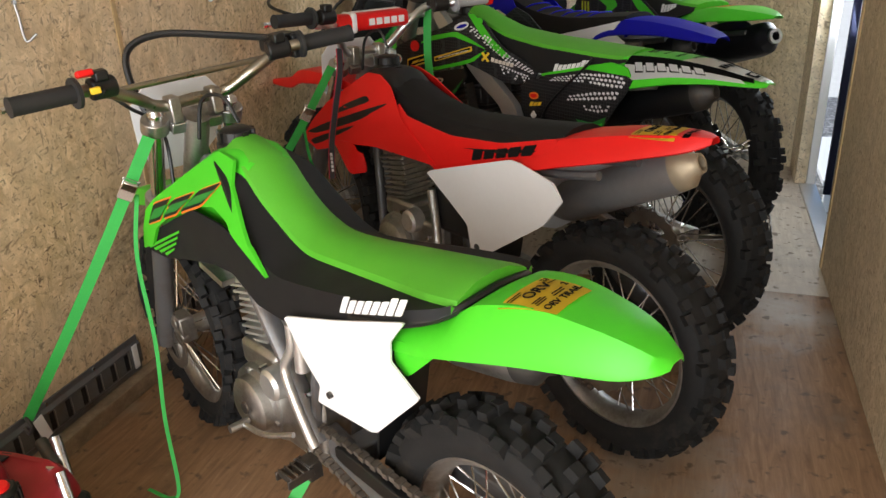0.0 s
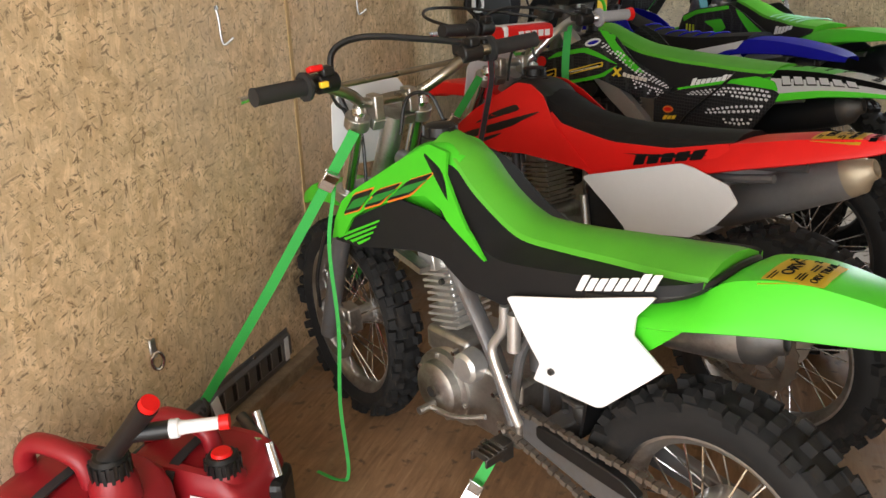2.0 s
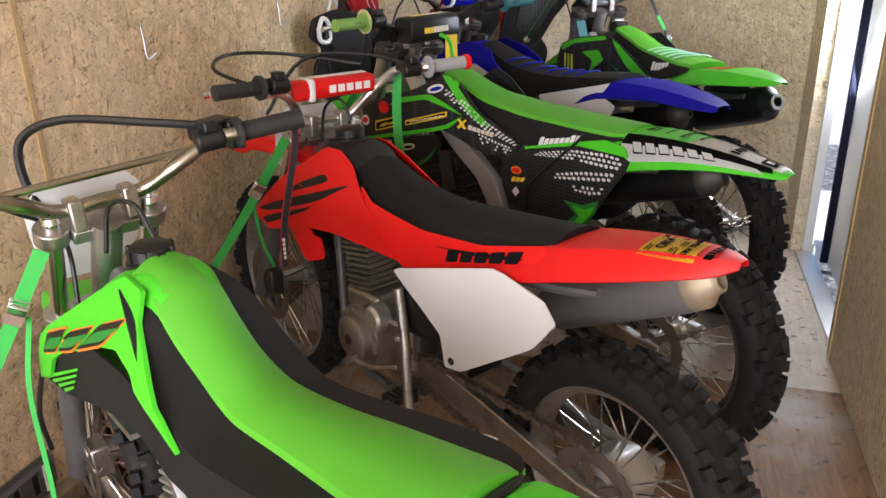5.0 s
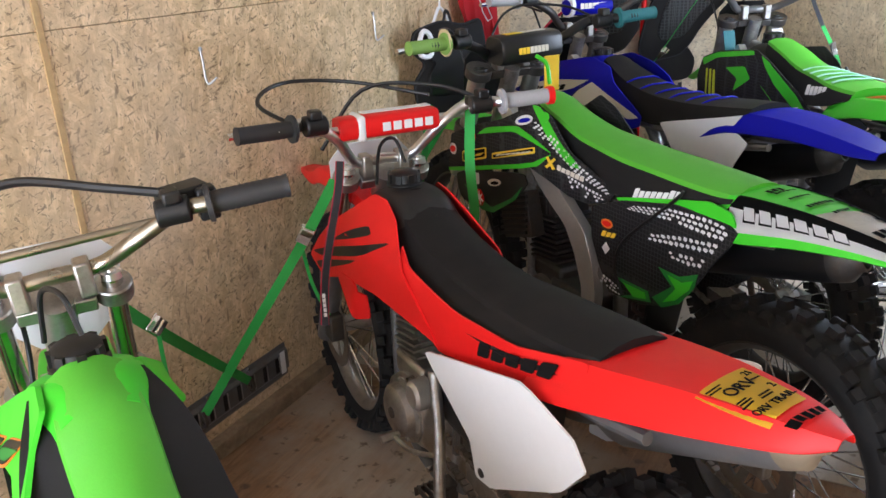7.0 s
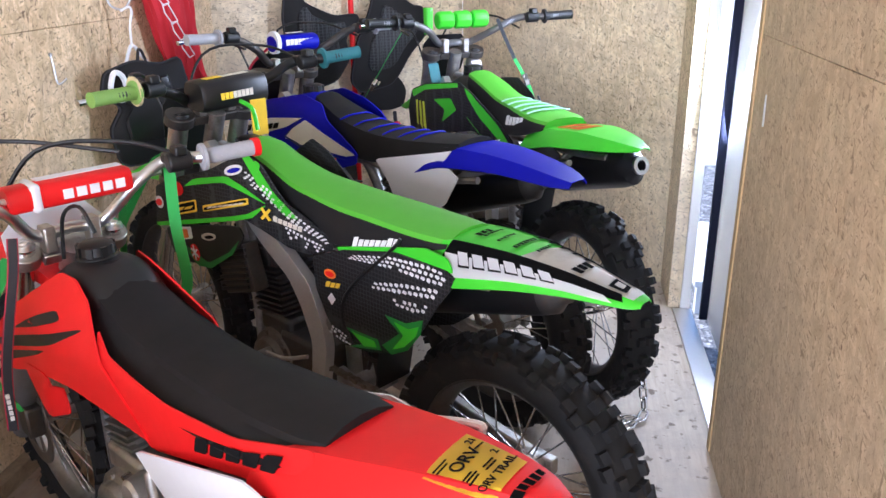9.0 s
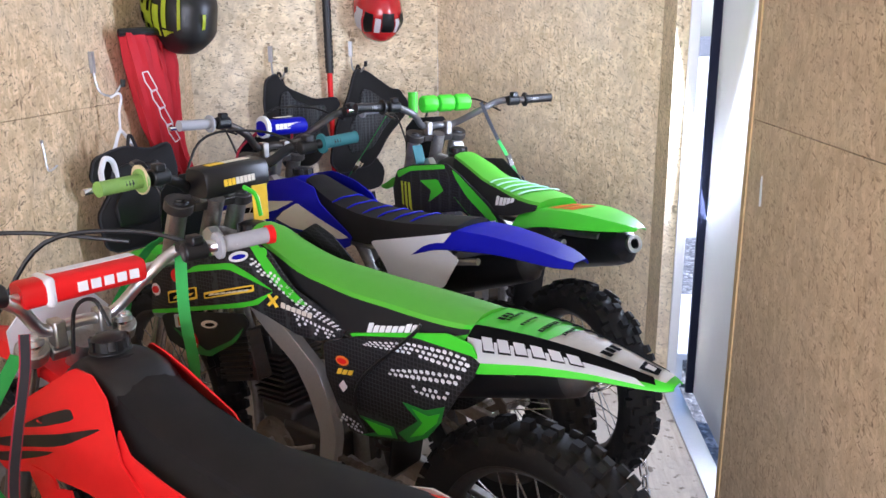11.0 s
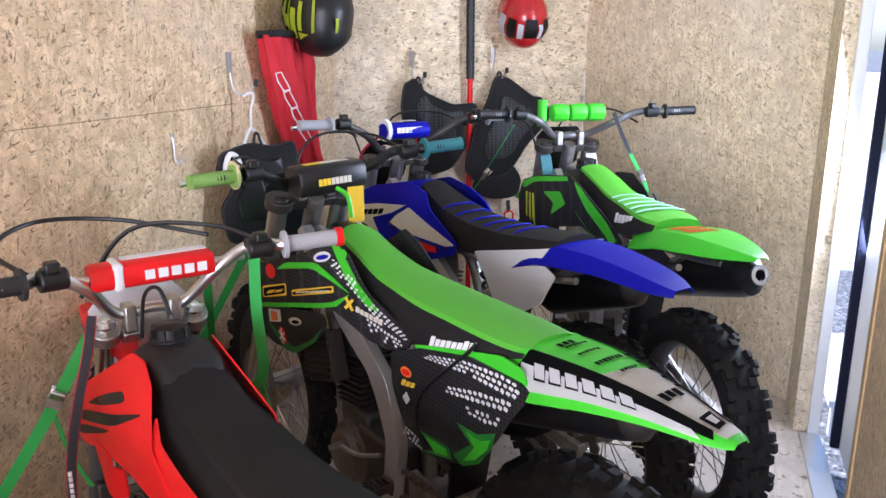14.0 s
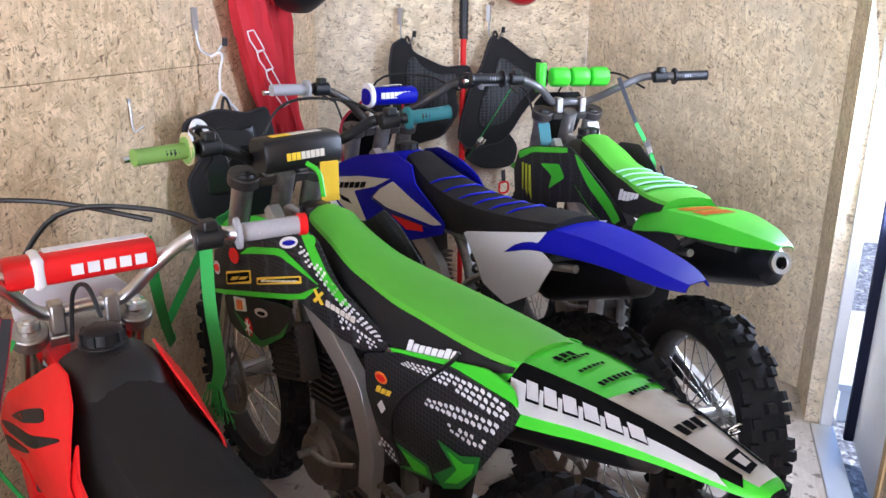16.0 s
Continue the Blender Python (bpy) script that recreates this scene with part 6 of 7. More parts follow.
    for k in range(7):
        box(bm, (0.828 + dx, 0.05 - 0.017 * k, 1.125), (0.0015, 0.0145, 0.02))
    box(bm, (0.862 + dx, 0.0, 1.1555), (0.02, 0.07, 0.0015))
    part("logo_bar", bm, CREAM, pad, "plain pale lettering bars")
    bm = bmesh.new()
    tube(bm, [(0.865 + dx, 0.092, 1.125), (0.865 + dx, 0.078, 1.125)], 0.040, 22)
    part("pad_collar", bm, WHITE, bike, "white pad collar")
    mf = [o for o in bike.children if o.name.startswith("muffler")][0]
    bm = bmesh.new()
    box(bm, (0.41, -0.075, 0.712), (0.08, 0.003, 0.03), Matrix.Rotation(0.45, 4, "Y"))
    part("badge", bm, ORANGE, mf, "orange oval badge", bevel=0.001)
    for pts in ([(1.36, 0.08, 1.1), (1.42, 0.13, 1.02), (1.44, 0.12, 0.86)], [(1.36, -0.08, 1.1), (1.40, -0.1, 1.0), (1.42, -0.1, 0.86)]):
        bm = bmesh.new()
        tube(bm, pts, 0.005, 8)
        part("cable", bm, PINK_RED, bike, "red hose")


# ---- the green race bike in the nose ----
def nose_race_bike():
    dx = 0.37
    c = race_base(dx, at=(0.221, 3.067), heading=122, crease=0.66, label="green race bike with black and green graphics in the trailer nose", plastic=GREEN, front=1.57, rear=0.25,
                  muffler=((0.60, 0.672), (0.20, 0.79), 0.058, -0.105), muf_label="large black muffler guard", grips=(BLACK, BLACK), bar_mat=FRAME_GREY, tip_mat=BLACK, tip_label="dark metal outlet",
                  fork_up=ALU_DULL, bar=(1.19, 1.12, 1.09, 1.18, 0.43), head=(1.27, 1.03),
                  fender=[(0.52, 0.862, 0.108, 0.80), (0.42, 0.888, 0.122, 0.826), (0.32, 0.905, 0.126, 0.852), (0.22, 0.914, 0.112, 0.866), (0.10, 0.912, 0.076, 0.879), (0.03, 0.906, 0.04, 0.888), (0.0, 0.90, 0.02, 0.892)],
                  fender_label="lime green rear fender",
                  seat=[(1.04, 0.985, 0.05, 0.91, 0.06), (0.92, 0.96, 0.054, 0.86, 0.085), (0.80, 0.93, 0.056, 0.83, 0.092), (0.66, 0.921, 0.07, 0.825, 0.096), (0.54, 0.914, 0.086, 0.84, 0.10), (0.46, 0.912, 0.086, 0.865, 0.098), (0.41, 0.91, 0.072, 0.88, 0.085)],
                  seat_top=GREEN_VINYL, seat_side=SEAT_GREY, seat_label="green seat with pale ribs and charcoal sides", cap=(1.10, 0.98),
                  tank=[(1.22, 0.90, 0.075, 0.80), (1.16, 0.95, 0.09, 0.78), (1.08, 0.972, 0.08, 0.78), (1.0, 0.945, 0.066, 0.80), (0.94, 0.90, 0.055, 0.80)], tank_mat=BLACK, tank_label="black fuel tank")
    bike, hb, rf, tk, S = bike_base(c)
    race_details(bike, dx)
    ys = lambda x, z: 0.095 + 0.10 * max(0.0, min(1.0, (x - 0.7) / 0.6)) - 0.25 * max(0.0, z - 0.92)
    sh = both(bike, "shroud", [(1.32, 0.82), (1.28, 0.90), (1.18, 0.935), (0.96, 0.965), (0.85, 0.93), (0.58, 0.80), (0.70, 0.74), (0.85, 0.80), (1.03, 0.76), (1.25, 0.70), (1.30, 0.72)], ys, VINYL_BLACK, "black graphic-covered shroud", cut=0.06)
    for poly in ([(1.28, 0.895), (1.18, 0.93), (0.97, 0.96), (0.96, 0.945), (1.18, 0.91), (1.27, 0.87)], [(0.92, 0.95), (0.86, 0.93), (0.62, 0.80), (0.66, 0.775), (0.82, 0.86)], [(1.12, 0.88), (1.0, 0.90), (0.96, 0.86), (1.06, 0.80), (1.04, 0.85)], [(0.9, 0.85), (0.80, 0.79), (0.74, 0.77), (0.82, 0.80)]):
        decal(sh, poly, ys, GREEN, "decal", 0.002, "green graphic", times=1, cut=0.08)
    for k in range(3):
        x = 1.25 - 0.025 * k
        decal(sh, [(x, 0.86), (x - 0.012, 0.862), (x - 0.016 - 0.006 * k, 0.76 - 0.012 * k), (x - 0.006, 0.765)], ys, FLUO, "decal", 0.003, "yellow-green claw stripe", times=0)
    both(bike, "side_panel", [(0.56, 0.80), (0.34, 0.85), (0.28, 0.83), (0.36, 0.74), (0.46, 0.66), (0.58, 0.70)], lambda x, z: 0.098, BLACK, "black number plate", cut=0.06)
    letters_row(bike, 0.66, 0.855, 0.54, 0.872, 0.035, lambda x, z: 0.086, 5, WHITE, lift=0.004)
    bm = bmesh.new()
    for k in range(5):
        x = 0.74 - 0.055 * k
        z = 0.9265 + 0.03 * max(0.0, x - 0.62)
        bm = bmesh.new()
        w = float(np.interp(x, [0.5, 0.66, 0.8], [0.084, 0.068, 0.056]))
        tube(bm, [(x, -w, z - 0.010), (x, -w * 0.6, z - 0.003), (x, 0, z - 0.001), (x, w * 0.6, z - 0.003), (x, w, z - 0.010)], 0.0065, 8, flat=0.35)
        part("seat_rib", bm, MINT, bike, "pale mint seat rib")
    bm = bmesh.new()
    bm.free()
    for x, du in ((0.37, 0.055), (0.30, 0.055)):
        st = fender_sheet(rf, c["fender"], c["crease"], [(x, 0.50), (x, -0.30), (x - du, -0.30), (x - du, 0.50)], ORANGE, "permit_sticker", "small orange sticker", 0.0016)
        fender_print(st, c["fender"], c["crease"], x - 0.016, 0.014, 0.38, -0.2, 4, YELLOW)
    bm = bmesh.new()
    for k in range(3):
        y = 0.075 - 0.075 * k
        lathe(bm, [(0.0, -0.035), (0.030, -0.034), (0.035, -0.028), (0.035, 0.028), (0.030, 0.034), (0.0, 0.035)], 8, at=(1.21, y, 1.17))
    part("bar_pad", bm, GREEN, bike, "lime green segmented bar pad", bevel=0.003)
    bm = bmesh.new()
    tube(bm, [(1.21, 0.145, 1.22), (1.21, 0.145, 1.12)], [0.02, 0.026, 0.018], 10)
    part("cable_clip", bm, GREEN, bike, "green cable clip")
    bm = bmesh.new()
    lathe(bm, [(0.016, 0.0), (0.028, 0.0), (0.028, 0.012), (0.02, 0.014), (0.016, 0.012)], 20, axis="x")
    bmesh.ops.transform(bm, matrix=Matrix.Translation((0.152, -0.105, 0.804)) @ Matrix.Rotation(math.pi + 0.28, 4, "Y"), verts=bm.verts)
    part("outlet_ring", bm, ALU, [o for o in bike.children if o.name.startswith("muffler")][0], "bright outlet ring")
    for s in (1, -1):
        bm = bmesh.new()
        box(bm, (1.262, s * 0.098, 0.955), (0.004, 0.044, 0.09), Matrix.Rotation(0.45, 4, "Y"))
        part("fork_sticker", bm, TEAL if s > 0 else WHITE, bike, "fork sticker")


green_trail_bike()
red_trail_bike()
green_race_bike()
blue_race_bike()
nose_race_bike()


# ---- door, trim and fittings of the trailer ----
def block(name, c, s, material, label, category, m=None, bevel=0.003, kind="", parent=None):
    bm = bmesh.new()
    box(bm, c, s, m)
    if parent is not None:
        return part(name, bm, material, parent, label, smooth=False, bevel=bevel)
    return solid(name, bm, material, label, category, kind, smooth=False, bevel=bevel)


block("door_frame_front", (0.536, 3.990, 0.965), (0.038, 0.024, 1.93), WHITE_DOOR, "white metal door jamb", "door frame", kind="structure")
block("door_frame_rear", (0.565, 2.984, 0.965), (0.09, 0.018, 1.926), WHITE_DOOR, "white metal door jamb", "door frame", kind="structure")
block("door_sill", (0.522, 3.485, 0.004), (0.075, 0.975, 0.012), ALU, "bright aluminium door sill strip", "sill", kind="structure")
block("wall_trim_door", (0.4645, 2.953, 0.96), (0.005, 0.028, 1.9), RAW_WOOD, "raw wooden edge beside the door", "trim", kind="structure", bevel=0.001)
block("baseboard", (LEFT + 0.021, 1.4, 0.025), (0.042, 5.6, 0.05), WORN_WOOD, "rough wooden batten along the wall foot", "batten", kind="structure")
block("wall_trim_seam", (LEFT + 0.0018, 1.8395, 0.83), (0.0035, 0.016, 1.55), RAW_WOOD, "thin wooden strip over a board joint", "trim", kind="structure", bevel=0.001)
# the door leaf stands ajar outside its frame
d0, d1 = Vector((0.635, 3.0)), Vector((0.648, 4.0))
ang = math.atan2(d1.y - d0.y, d1.x - d0.x)
leaf = thing("side_door", "white metal side door standing ajar with a dark seal", "door")
mid = (d0 + d1) / 2
block("leaf", (mid.x, mid.y, 0.94), ((d1 - d0).length, 0.03, 1.98), WHITE_DOOR, "", "", Matrix.Rotation(ang, 4, "Z"), 0.003, parent=leaf)
block("seal", (d1.x - 0.022, d1.y - 0.004, 0.94), (0.022, 0.05, 1.975), GASKET, "dark rubber edge seal", "", Matrix.Rotation(ang, 4, "Z"), 0.004, parent=leaf)
# white slab on legs, added for a white block out on the gravel
step = thing("white_slab", "white slab on four legs added out on the gravel", "step")
block("slab_top", (1.0, 5.5, -0.30), (0.5, 1.05, 0.04), WHITE_DOOR, "", "", None, 0.006, parent=step)
for x in (0.8, 1.2):
    for y in (5.05, 5.95):
        block("leg", (x, y, -0.41), (0.05, 0.05, 0.18), WHITE_DOOR, "", "", None, 0.003, parent=step)
# pale paint mark on the door-side wall
bm = bmesh.new()
panel(bm, [(2.80, 1.02), (2.835, 1.015), (2.845, 1.09), (2.815, 1.095)], lambda x, z: 1.0, 0.001, times=2)
bmesh.ops.transform(bm, matrix=Matrix.Translation((-0.5345, 0, 0)) @ Matrix(((0, 1, 0, 0), (1, 0, 0, 0), (0, 0, 1, 0), (0, 0, 0, 1))), verts=bm.verts)
bm_scale = Matrix.Translation((0, 2.822, 1.055)) @ Matrix.Diagonal((1, 0.45, 1, 1)) @ Matrix.Translation((0, -2.822, -1.055))
bmesh.ops.transform(bm, matrix=bm_scale, verts=bm.verts)
solid("paint_mark", bm, WHITE, "small white paint mark on the wall", "mark")


def rail_track(y0, y1, z0):
    """Steel tie-down rail with slots."""
    t = thing("tie_down_rail", "grey steel tie-down rail screwed to the wall foot", "rail", group="tie-down rails")
    h = 0.112
    bm = bmesh.new()
    x = LEFT
    prof = [(0.0, 0.0), (0.004, 0.0), (0.004, 0.016), (0.013, 0.026), (0.013, h - 0.026), (0.004, h - 0.016), (0.004, h), (0.0, h)]
    loft(bm, [[(x + a, y, z0 + b) for a, b in prof] for y in (y0, y1)])
    part("channel", bm, FRAME_GREY, t, smooth=False, bevel=0.001)
    n = int((y1 - y0) / 0.058)
    for k in range(n):
        y = y0 + 0.03 + 0.058 * k
        for q, (dy, w) in enumerate(((0.0, 0.014), (0.0, 0.012))):
            if q == 0:
                block("slot", (x + 0.0135, y, z0 + h / 2), (0.0025, 0.014, 0.05), BLACK, "", "", None, 0.0, parent=t)
            else:
                block("slot_lip", (x + 0.0142, y + 0.011, z0 + h / 2), (0.004, 0.0035, 0.052), ALU_DULL, "", "", None, 0.001, parent=t)
        if k % 3 == 0:
            bm = bmesh.new()
            lathe(bm, [(0.0, 0.0045), (0.005, 0.004), (0.006, 0.0)], 8, at=(x + 0.004, y, z0 + h - 0.009), axis="x")
            part("rivet", bm, CHROME, t)
    block("tag", (x + 0.0155, y1 - 0.03, z0 + h / 2), (0.003, 0.022, 0.075), WHITE, "pale label", "", None, 0.001, parent=t)


rail_track(0.75, 1.66, 0.051)
rail_track(1.9, 2.45, 0.085)


def wall_hook(p, q=None, size=1.0):
    """A plated screw hook: straight shank down the wall and a short upturned end. q: direction out of the wall."""
    n = Vector(q or (1, 0, 0)).normalized()
    t = n.cross(Vector((0, 0, 1)))
    p = Vector(p)
    bm = bmesh.new()
    tube(bm, [p + n * 0.002, p + n * 0.006 + Vector((0, 0, -0.03)), p + n * 0.008 + Vector((0, 0, -0.075 * size)), p + n * 0.014 - t * 0.004 + Vector((0, 0, -0.088 * size)), p + n * 0.035 - t * 0.012 + Vector((0, 0, -0.072 * size))], 0.0032, 8)
    tube(bm, [p - n * 0.01, p + n * 0.005], 0.006, 8)
    return solid("wall_hook", bm, GALV, "zinc-plated hook screwed into the wall board", "hook", group="wall hooks")


for y, z in ((1.51, 1.115), (2.275, 1.13), (3.09, 1.145)):
    wall_hook((LEFT, y, z))
NOSE_N = Vector((0.82, -1.01, 0)).normalized()


def coat_hook(p, n):
    """A large plated coat hook with a black rubber end."""
    p, n = Vector(p), Vector(n).normalized()
    t = Vector((0, 0, 1)).cross(n)
    h = thing("coat_hook", "large plated coat hook with a black rubber tip", "hook", group="coat hooks")
    bm = bmesh.new()
    tube(bm, [p + n * 0.004, p + n * 0.006 - Vector((0, 0, 0.05)), p + n * 0.02 - Vector((0, 0, 0.115)), p + n * 0.055 + t * 0.02 - Vector((0, 0, 0.13)), p + n * 0.085 + t * 0.035 - Vector((0, 0, 0.09))], 0.0042, 8)
    box(bm, p + n * 0.003 - Vector((0, 0, 0.02)), (0.018, 0.018, 0.07))
    part("shank", bm, GALV, h)
    bm = bmesh.new()
    e = p + n * 0.085 + t * 0.035 - Vector((0, 0, 0.09))
    tube(bm, [e - Vector((0, 0, 0.012)), e + n * 0.004 + Vector((0, 0, 0.012))], 0.0085, 10)
    part("tip", bm, BLACK, h)
    return h


coat_hook((LEFT, 3.43, 1.385), (1, 0, 0))
coat_hook((-1.255, 4.475, 1.385), NOSE_N)
coat_hook((-0.935, 4.735, 1.40), NOSE_N)

# recessed tie ring in the wall
ring = thing("tie_ring", "small steel tie ring bolted to the wall", "tie ring")
bm = bmesh.new()
box(bm, (LEFT + 0.004, 1.10, 0.375), (0.008, 0.02, 0.05))
part("plate", bm, ALU_DULL, ring, bevel=0.008)
bm = bmesh.new()
tube(bm, [(LEFT + 0.012 + 0.006 * math.sin(a), 1.10 + 0.013 * math.sin(a), 0.345 + 0.022 * math.cos(a)) for a in [2 * math.pi * k / 16 for k in range(17)]], 0.0045, 8, per=2)
part("ring", bm, CHROME, ring)


# ---- tie-down straps ----
def strap(name, pts, width, across, material, label, buckle=None, tail=None, hook=None):
    s = thing(name, label, "strap", group="tie-down straps")
    bm = bmesh.new()
    ribbon(bm, pts, width, 0.0025, across)
    part("webbing", bm, material, s)
    if tail:
        bm = bmesh.new()
        ribbon(bm, tail, width * 0.36, 0.0022, across)
        part("loose_end", bm, material, s)
    if buckle:
        b = Vector(buckle)
        d = (Vector(pts[0]) - Vector(pts[-1])).normalized()
        a = (Vector(across) - d * d.dot(Vector(across))).normalized()
        n = a.cross(d)
        m = Matrix((a, d, n)).transposed().to_4x4()
        bm = bmesh.new()
        box(bm, b + n * 0.006, (width * 1.35, 0.045, 0.014), m)
        box(bm, b + n * 0.016 + d * 0.012, (width * 1.2, 0.03, 0.006), m @ Matrix.Rotation(0.5, 4, "X"))
        tube(bm, [b + a * width * 0.75 + d * 0.02, b - a * width * 0.75 + d * 0.02], 0.004, 8)
        part("cam_buckle", bm, CHROME, s, "plated cam buckle", bevel=0.003)
    if hook:
        h = Vector(hook)
        bm = bmesh.new()
        tube(bm, [h + Vector((0, 0, 0.03)), h + Vector((0.012, 0, 0.0)), h + Vector((0.0, 0.0, -0.02)), h + Vector((-0.014, 0, -0.005))], 0.005, 8)
        part("hook", bm, STEEL_DARK, s)
    return s


AX = (0.85, 0.5, 0)
strap("tie_down_strap", [(-1.085, 1.312, 0.87), (-1.20, 1.292, 0.68), (-1.36, 1.258, 0.42), (-1.525, 1.224, 0.165)], 0.025, AX, STRAP_GREEN, "bright green strap from the handlebar to the wall rail", (-1.152, 1.30, 0.76),
      [(-1.15, 1.32, 0.74), (-1.165, 1.30, 0.60), (-1.15, 1.285, 0.40), (-1.155, 1.27, 0.2), (-1.13, 1.24, 0.03), (-1.15, 1.225, 0.008), (-1.22, 1.24, 0.006)], (-1.528, 1.222, 0.145))
block("strap_tag", (-1.50, 1.238, 0.135), (0.003, 0.03, 0.07), WHITE, "white printed tag hanging at the strap hook", "tag", Matrix.Rotation(0.25, 4, "X"), 0.001)
strap("tie_down_strap", [(-0.72, 1.187, 0.24), (-0.746, 1.148, 0.18), (-0.783, 1.089, 0.11), (-0.828, 1.018, 0.02)], 0.025, (0.9, 0.3, 0), STRAP_GREEN, "bright green strap from the footpeg down to the floor", (-0.764, 1.119, 0.145))
strap("tie_down_strap", [(-1.12, 1.52, 0.86), (-1.22, 1.70, 0.68), (-1.38, 1.98, 0.42), (-1.52, 2.25, 0.17)], 0.025, (0.3, 0.3, 0.9), STRAP_GREEN, "green strap from a handlebar down to the wall rail", (-1.22, 1.72, 0.67),
      [(-1.24, 1.74, 0.64), (-1.25, 1.75, 0.52), (-1.27, 1.78, 0.36)], (-1.525, 2.26, 0.15))
strap("tie_down_strap", [(-1.08, 2.17, 0.86), (-1.19, 2.15, 0.68), (-1.36, 2.11, 0.42), (-1.525, 2.07, 0.16)], 0.025, AX, STRAP_GREEN, "green strap from the red bike to the wall rail", (-1.17, 2.155, 0.72),
      [(-1.19, 2.16, 0.68), (-1.20, 2.20, 0.56), (-1.19, 2.24, 0.46)], (-1.528, 2.065, 0.14))
strap("tie_down_strap", [(-0.93, 2.36, 1.0), (-1.06, 2.54, 0.78), (-1.25, 2.80, 0.56), (-1.52, 3.14, 0.40)], 0.025, (0.5, 0.3, 0.8), STRAP_GREEN, "green strap behind the red bike", None)
strap("tie_down_strap", [(-0.86, 2.44, 1.01), (-0.87, 2.45, 0.85), (-0.86, 2.45, 0.72), (-0.875, 2.45, 0.66)], 0.025, (0.9, 0.3, 0), STRAP_GREEN, "loose green strap end hanging from a handlebar with a frayed tip", None)
bm = bmesh.new()
rnd = random.Random(8)
for k in range(26):
    a = rnd.uniform(-0.02, 0.02)
    tube(bm, [(-0.875 + a, 2.45 - a * 0.3, 0.67), (-0.875 + a * 1.5, 2.45 + rnd.uniform(-0.01, 0.01), 0.63), (-0.875 + a * 2.0 + rnd.uniform(-0.01, 0.01), 2.45 + rnd.uniform(-0.015, 0.015), rnd.uniform(0.58, 0.61))], 0.0012, 4, per=3)
fr = solid("strap_fringe", bm, STRAP_GREEN, "frayed threads of a green strap end", "strap", "stuff")
strap("tie_down_strap", [(-1.03, 2.90, 1.0), (-1.12, 2.93, 0.90), (-1.22, 2.97, 0.82), (-1.5, 3.08, 0.45)], 0.025, AX, STRAP_GREEN, "green strap from the second green bike to the wall", None)
strap("tie_down_strap", [(-0.66, 4.05, 1.12), (-0.80, 4.20, 0.93), (-0.94, 4.33, 0.74), (-1.02, 4.40, 0.62)], 0.025, (0.5, 0.3, 0.8), STRAP_GREEN, "green strap beside the blue bike", (-0.83, 4.225, 0.89))
s1 = strap("tie_down_strap", [(-0.27, 4.00, 1.18), (-0.235, 4.0, 1.10), (-0.20, 3.99, 1.03)], 0.014, (0.9, 0.3, 0), STRAP_BLACK, "black soft loop hanging on the nose bike", None, None)
strap("tie_down_strap", [(-0.20, 3.99, 1.03), (-0.165, 3.985, 0.97), (-0.13, 3.98, 0.90), (-0.125, 3.98, 0.84)], 0.014, (0.9, 0.3, 0), STRAP_GREEN, "short green strap with a buckle hanging by the nose bike", (-0.155, 3.985, 0.95), None, (-0.105, 3.98, 0.86))


def lanyard():
    """Black webbing strap with red edges hung over the red bike's clamp, with printed bars."""
    t = thing("webbing_lanyard", "black webbing strap with red edges hanging from the clamp", "strap")
    pts = [(-1.03, 2.13, 0.92), (-1.02, 2.10, 0.86), (-1.03, 2.07, 0.76), (-1.045, 2.055, 0.66), (-1.05, 2.045, 0.55)]
    for off, w, mt, nm in ((0.0, 0.015, STRAP_BLACK, "webbing"), (0.0, 0.0195, PINK_RED, "red_edge")):
        bm = bmesh.new()
        d = 0.0 if nm == "webbing" else 0.0015
        ribbon(bm, [(x - d, y + d, z) for x, y, z in pts], w, 0.002 + (0.001 if nm == "webbing" else 0), AX)
        part(nm, bm, mt, t)
    bm = bmesh.new()
    for k in range(5):
        box(bm, (-1.0475, 2.0475, 0.625 - 0.012 * k), (0.007, 0.004, 0.009), Matrix.Rotation(0.53, 4, "Z"))
    part("logo_bar", bm, WHITE, t, "plain lettering bars")


lanyard()


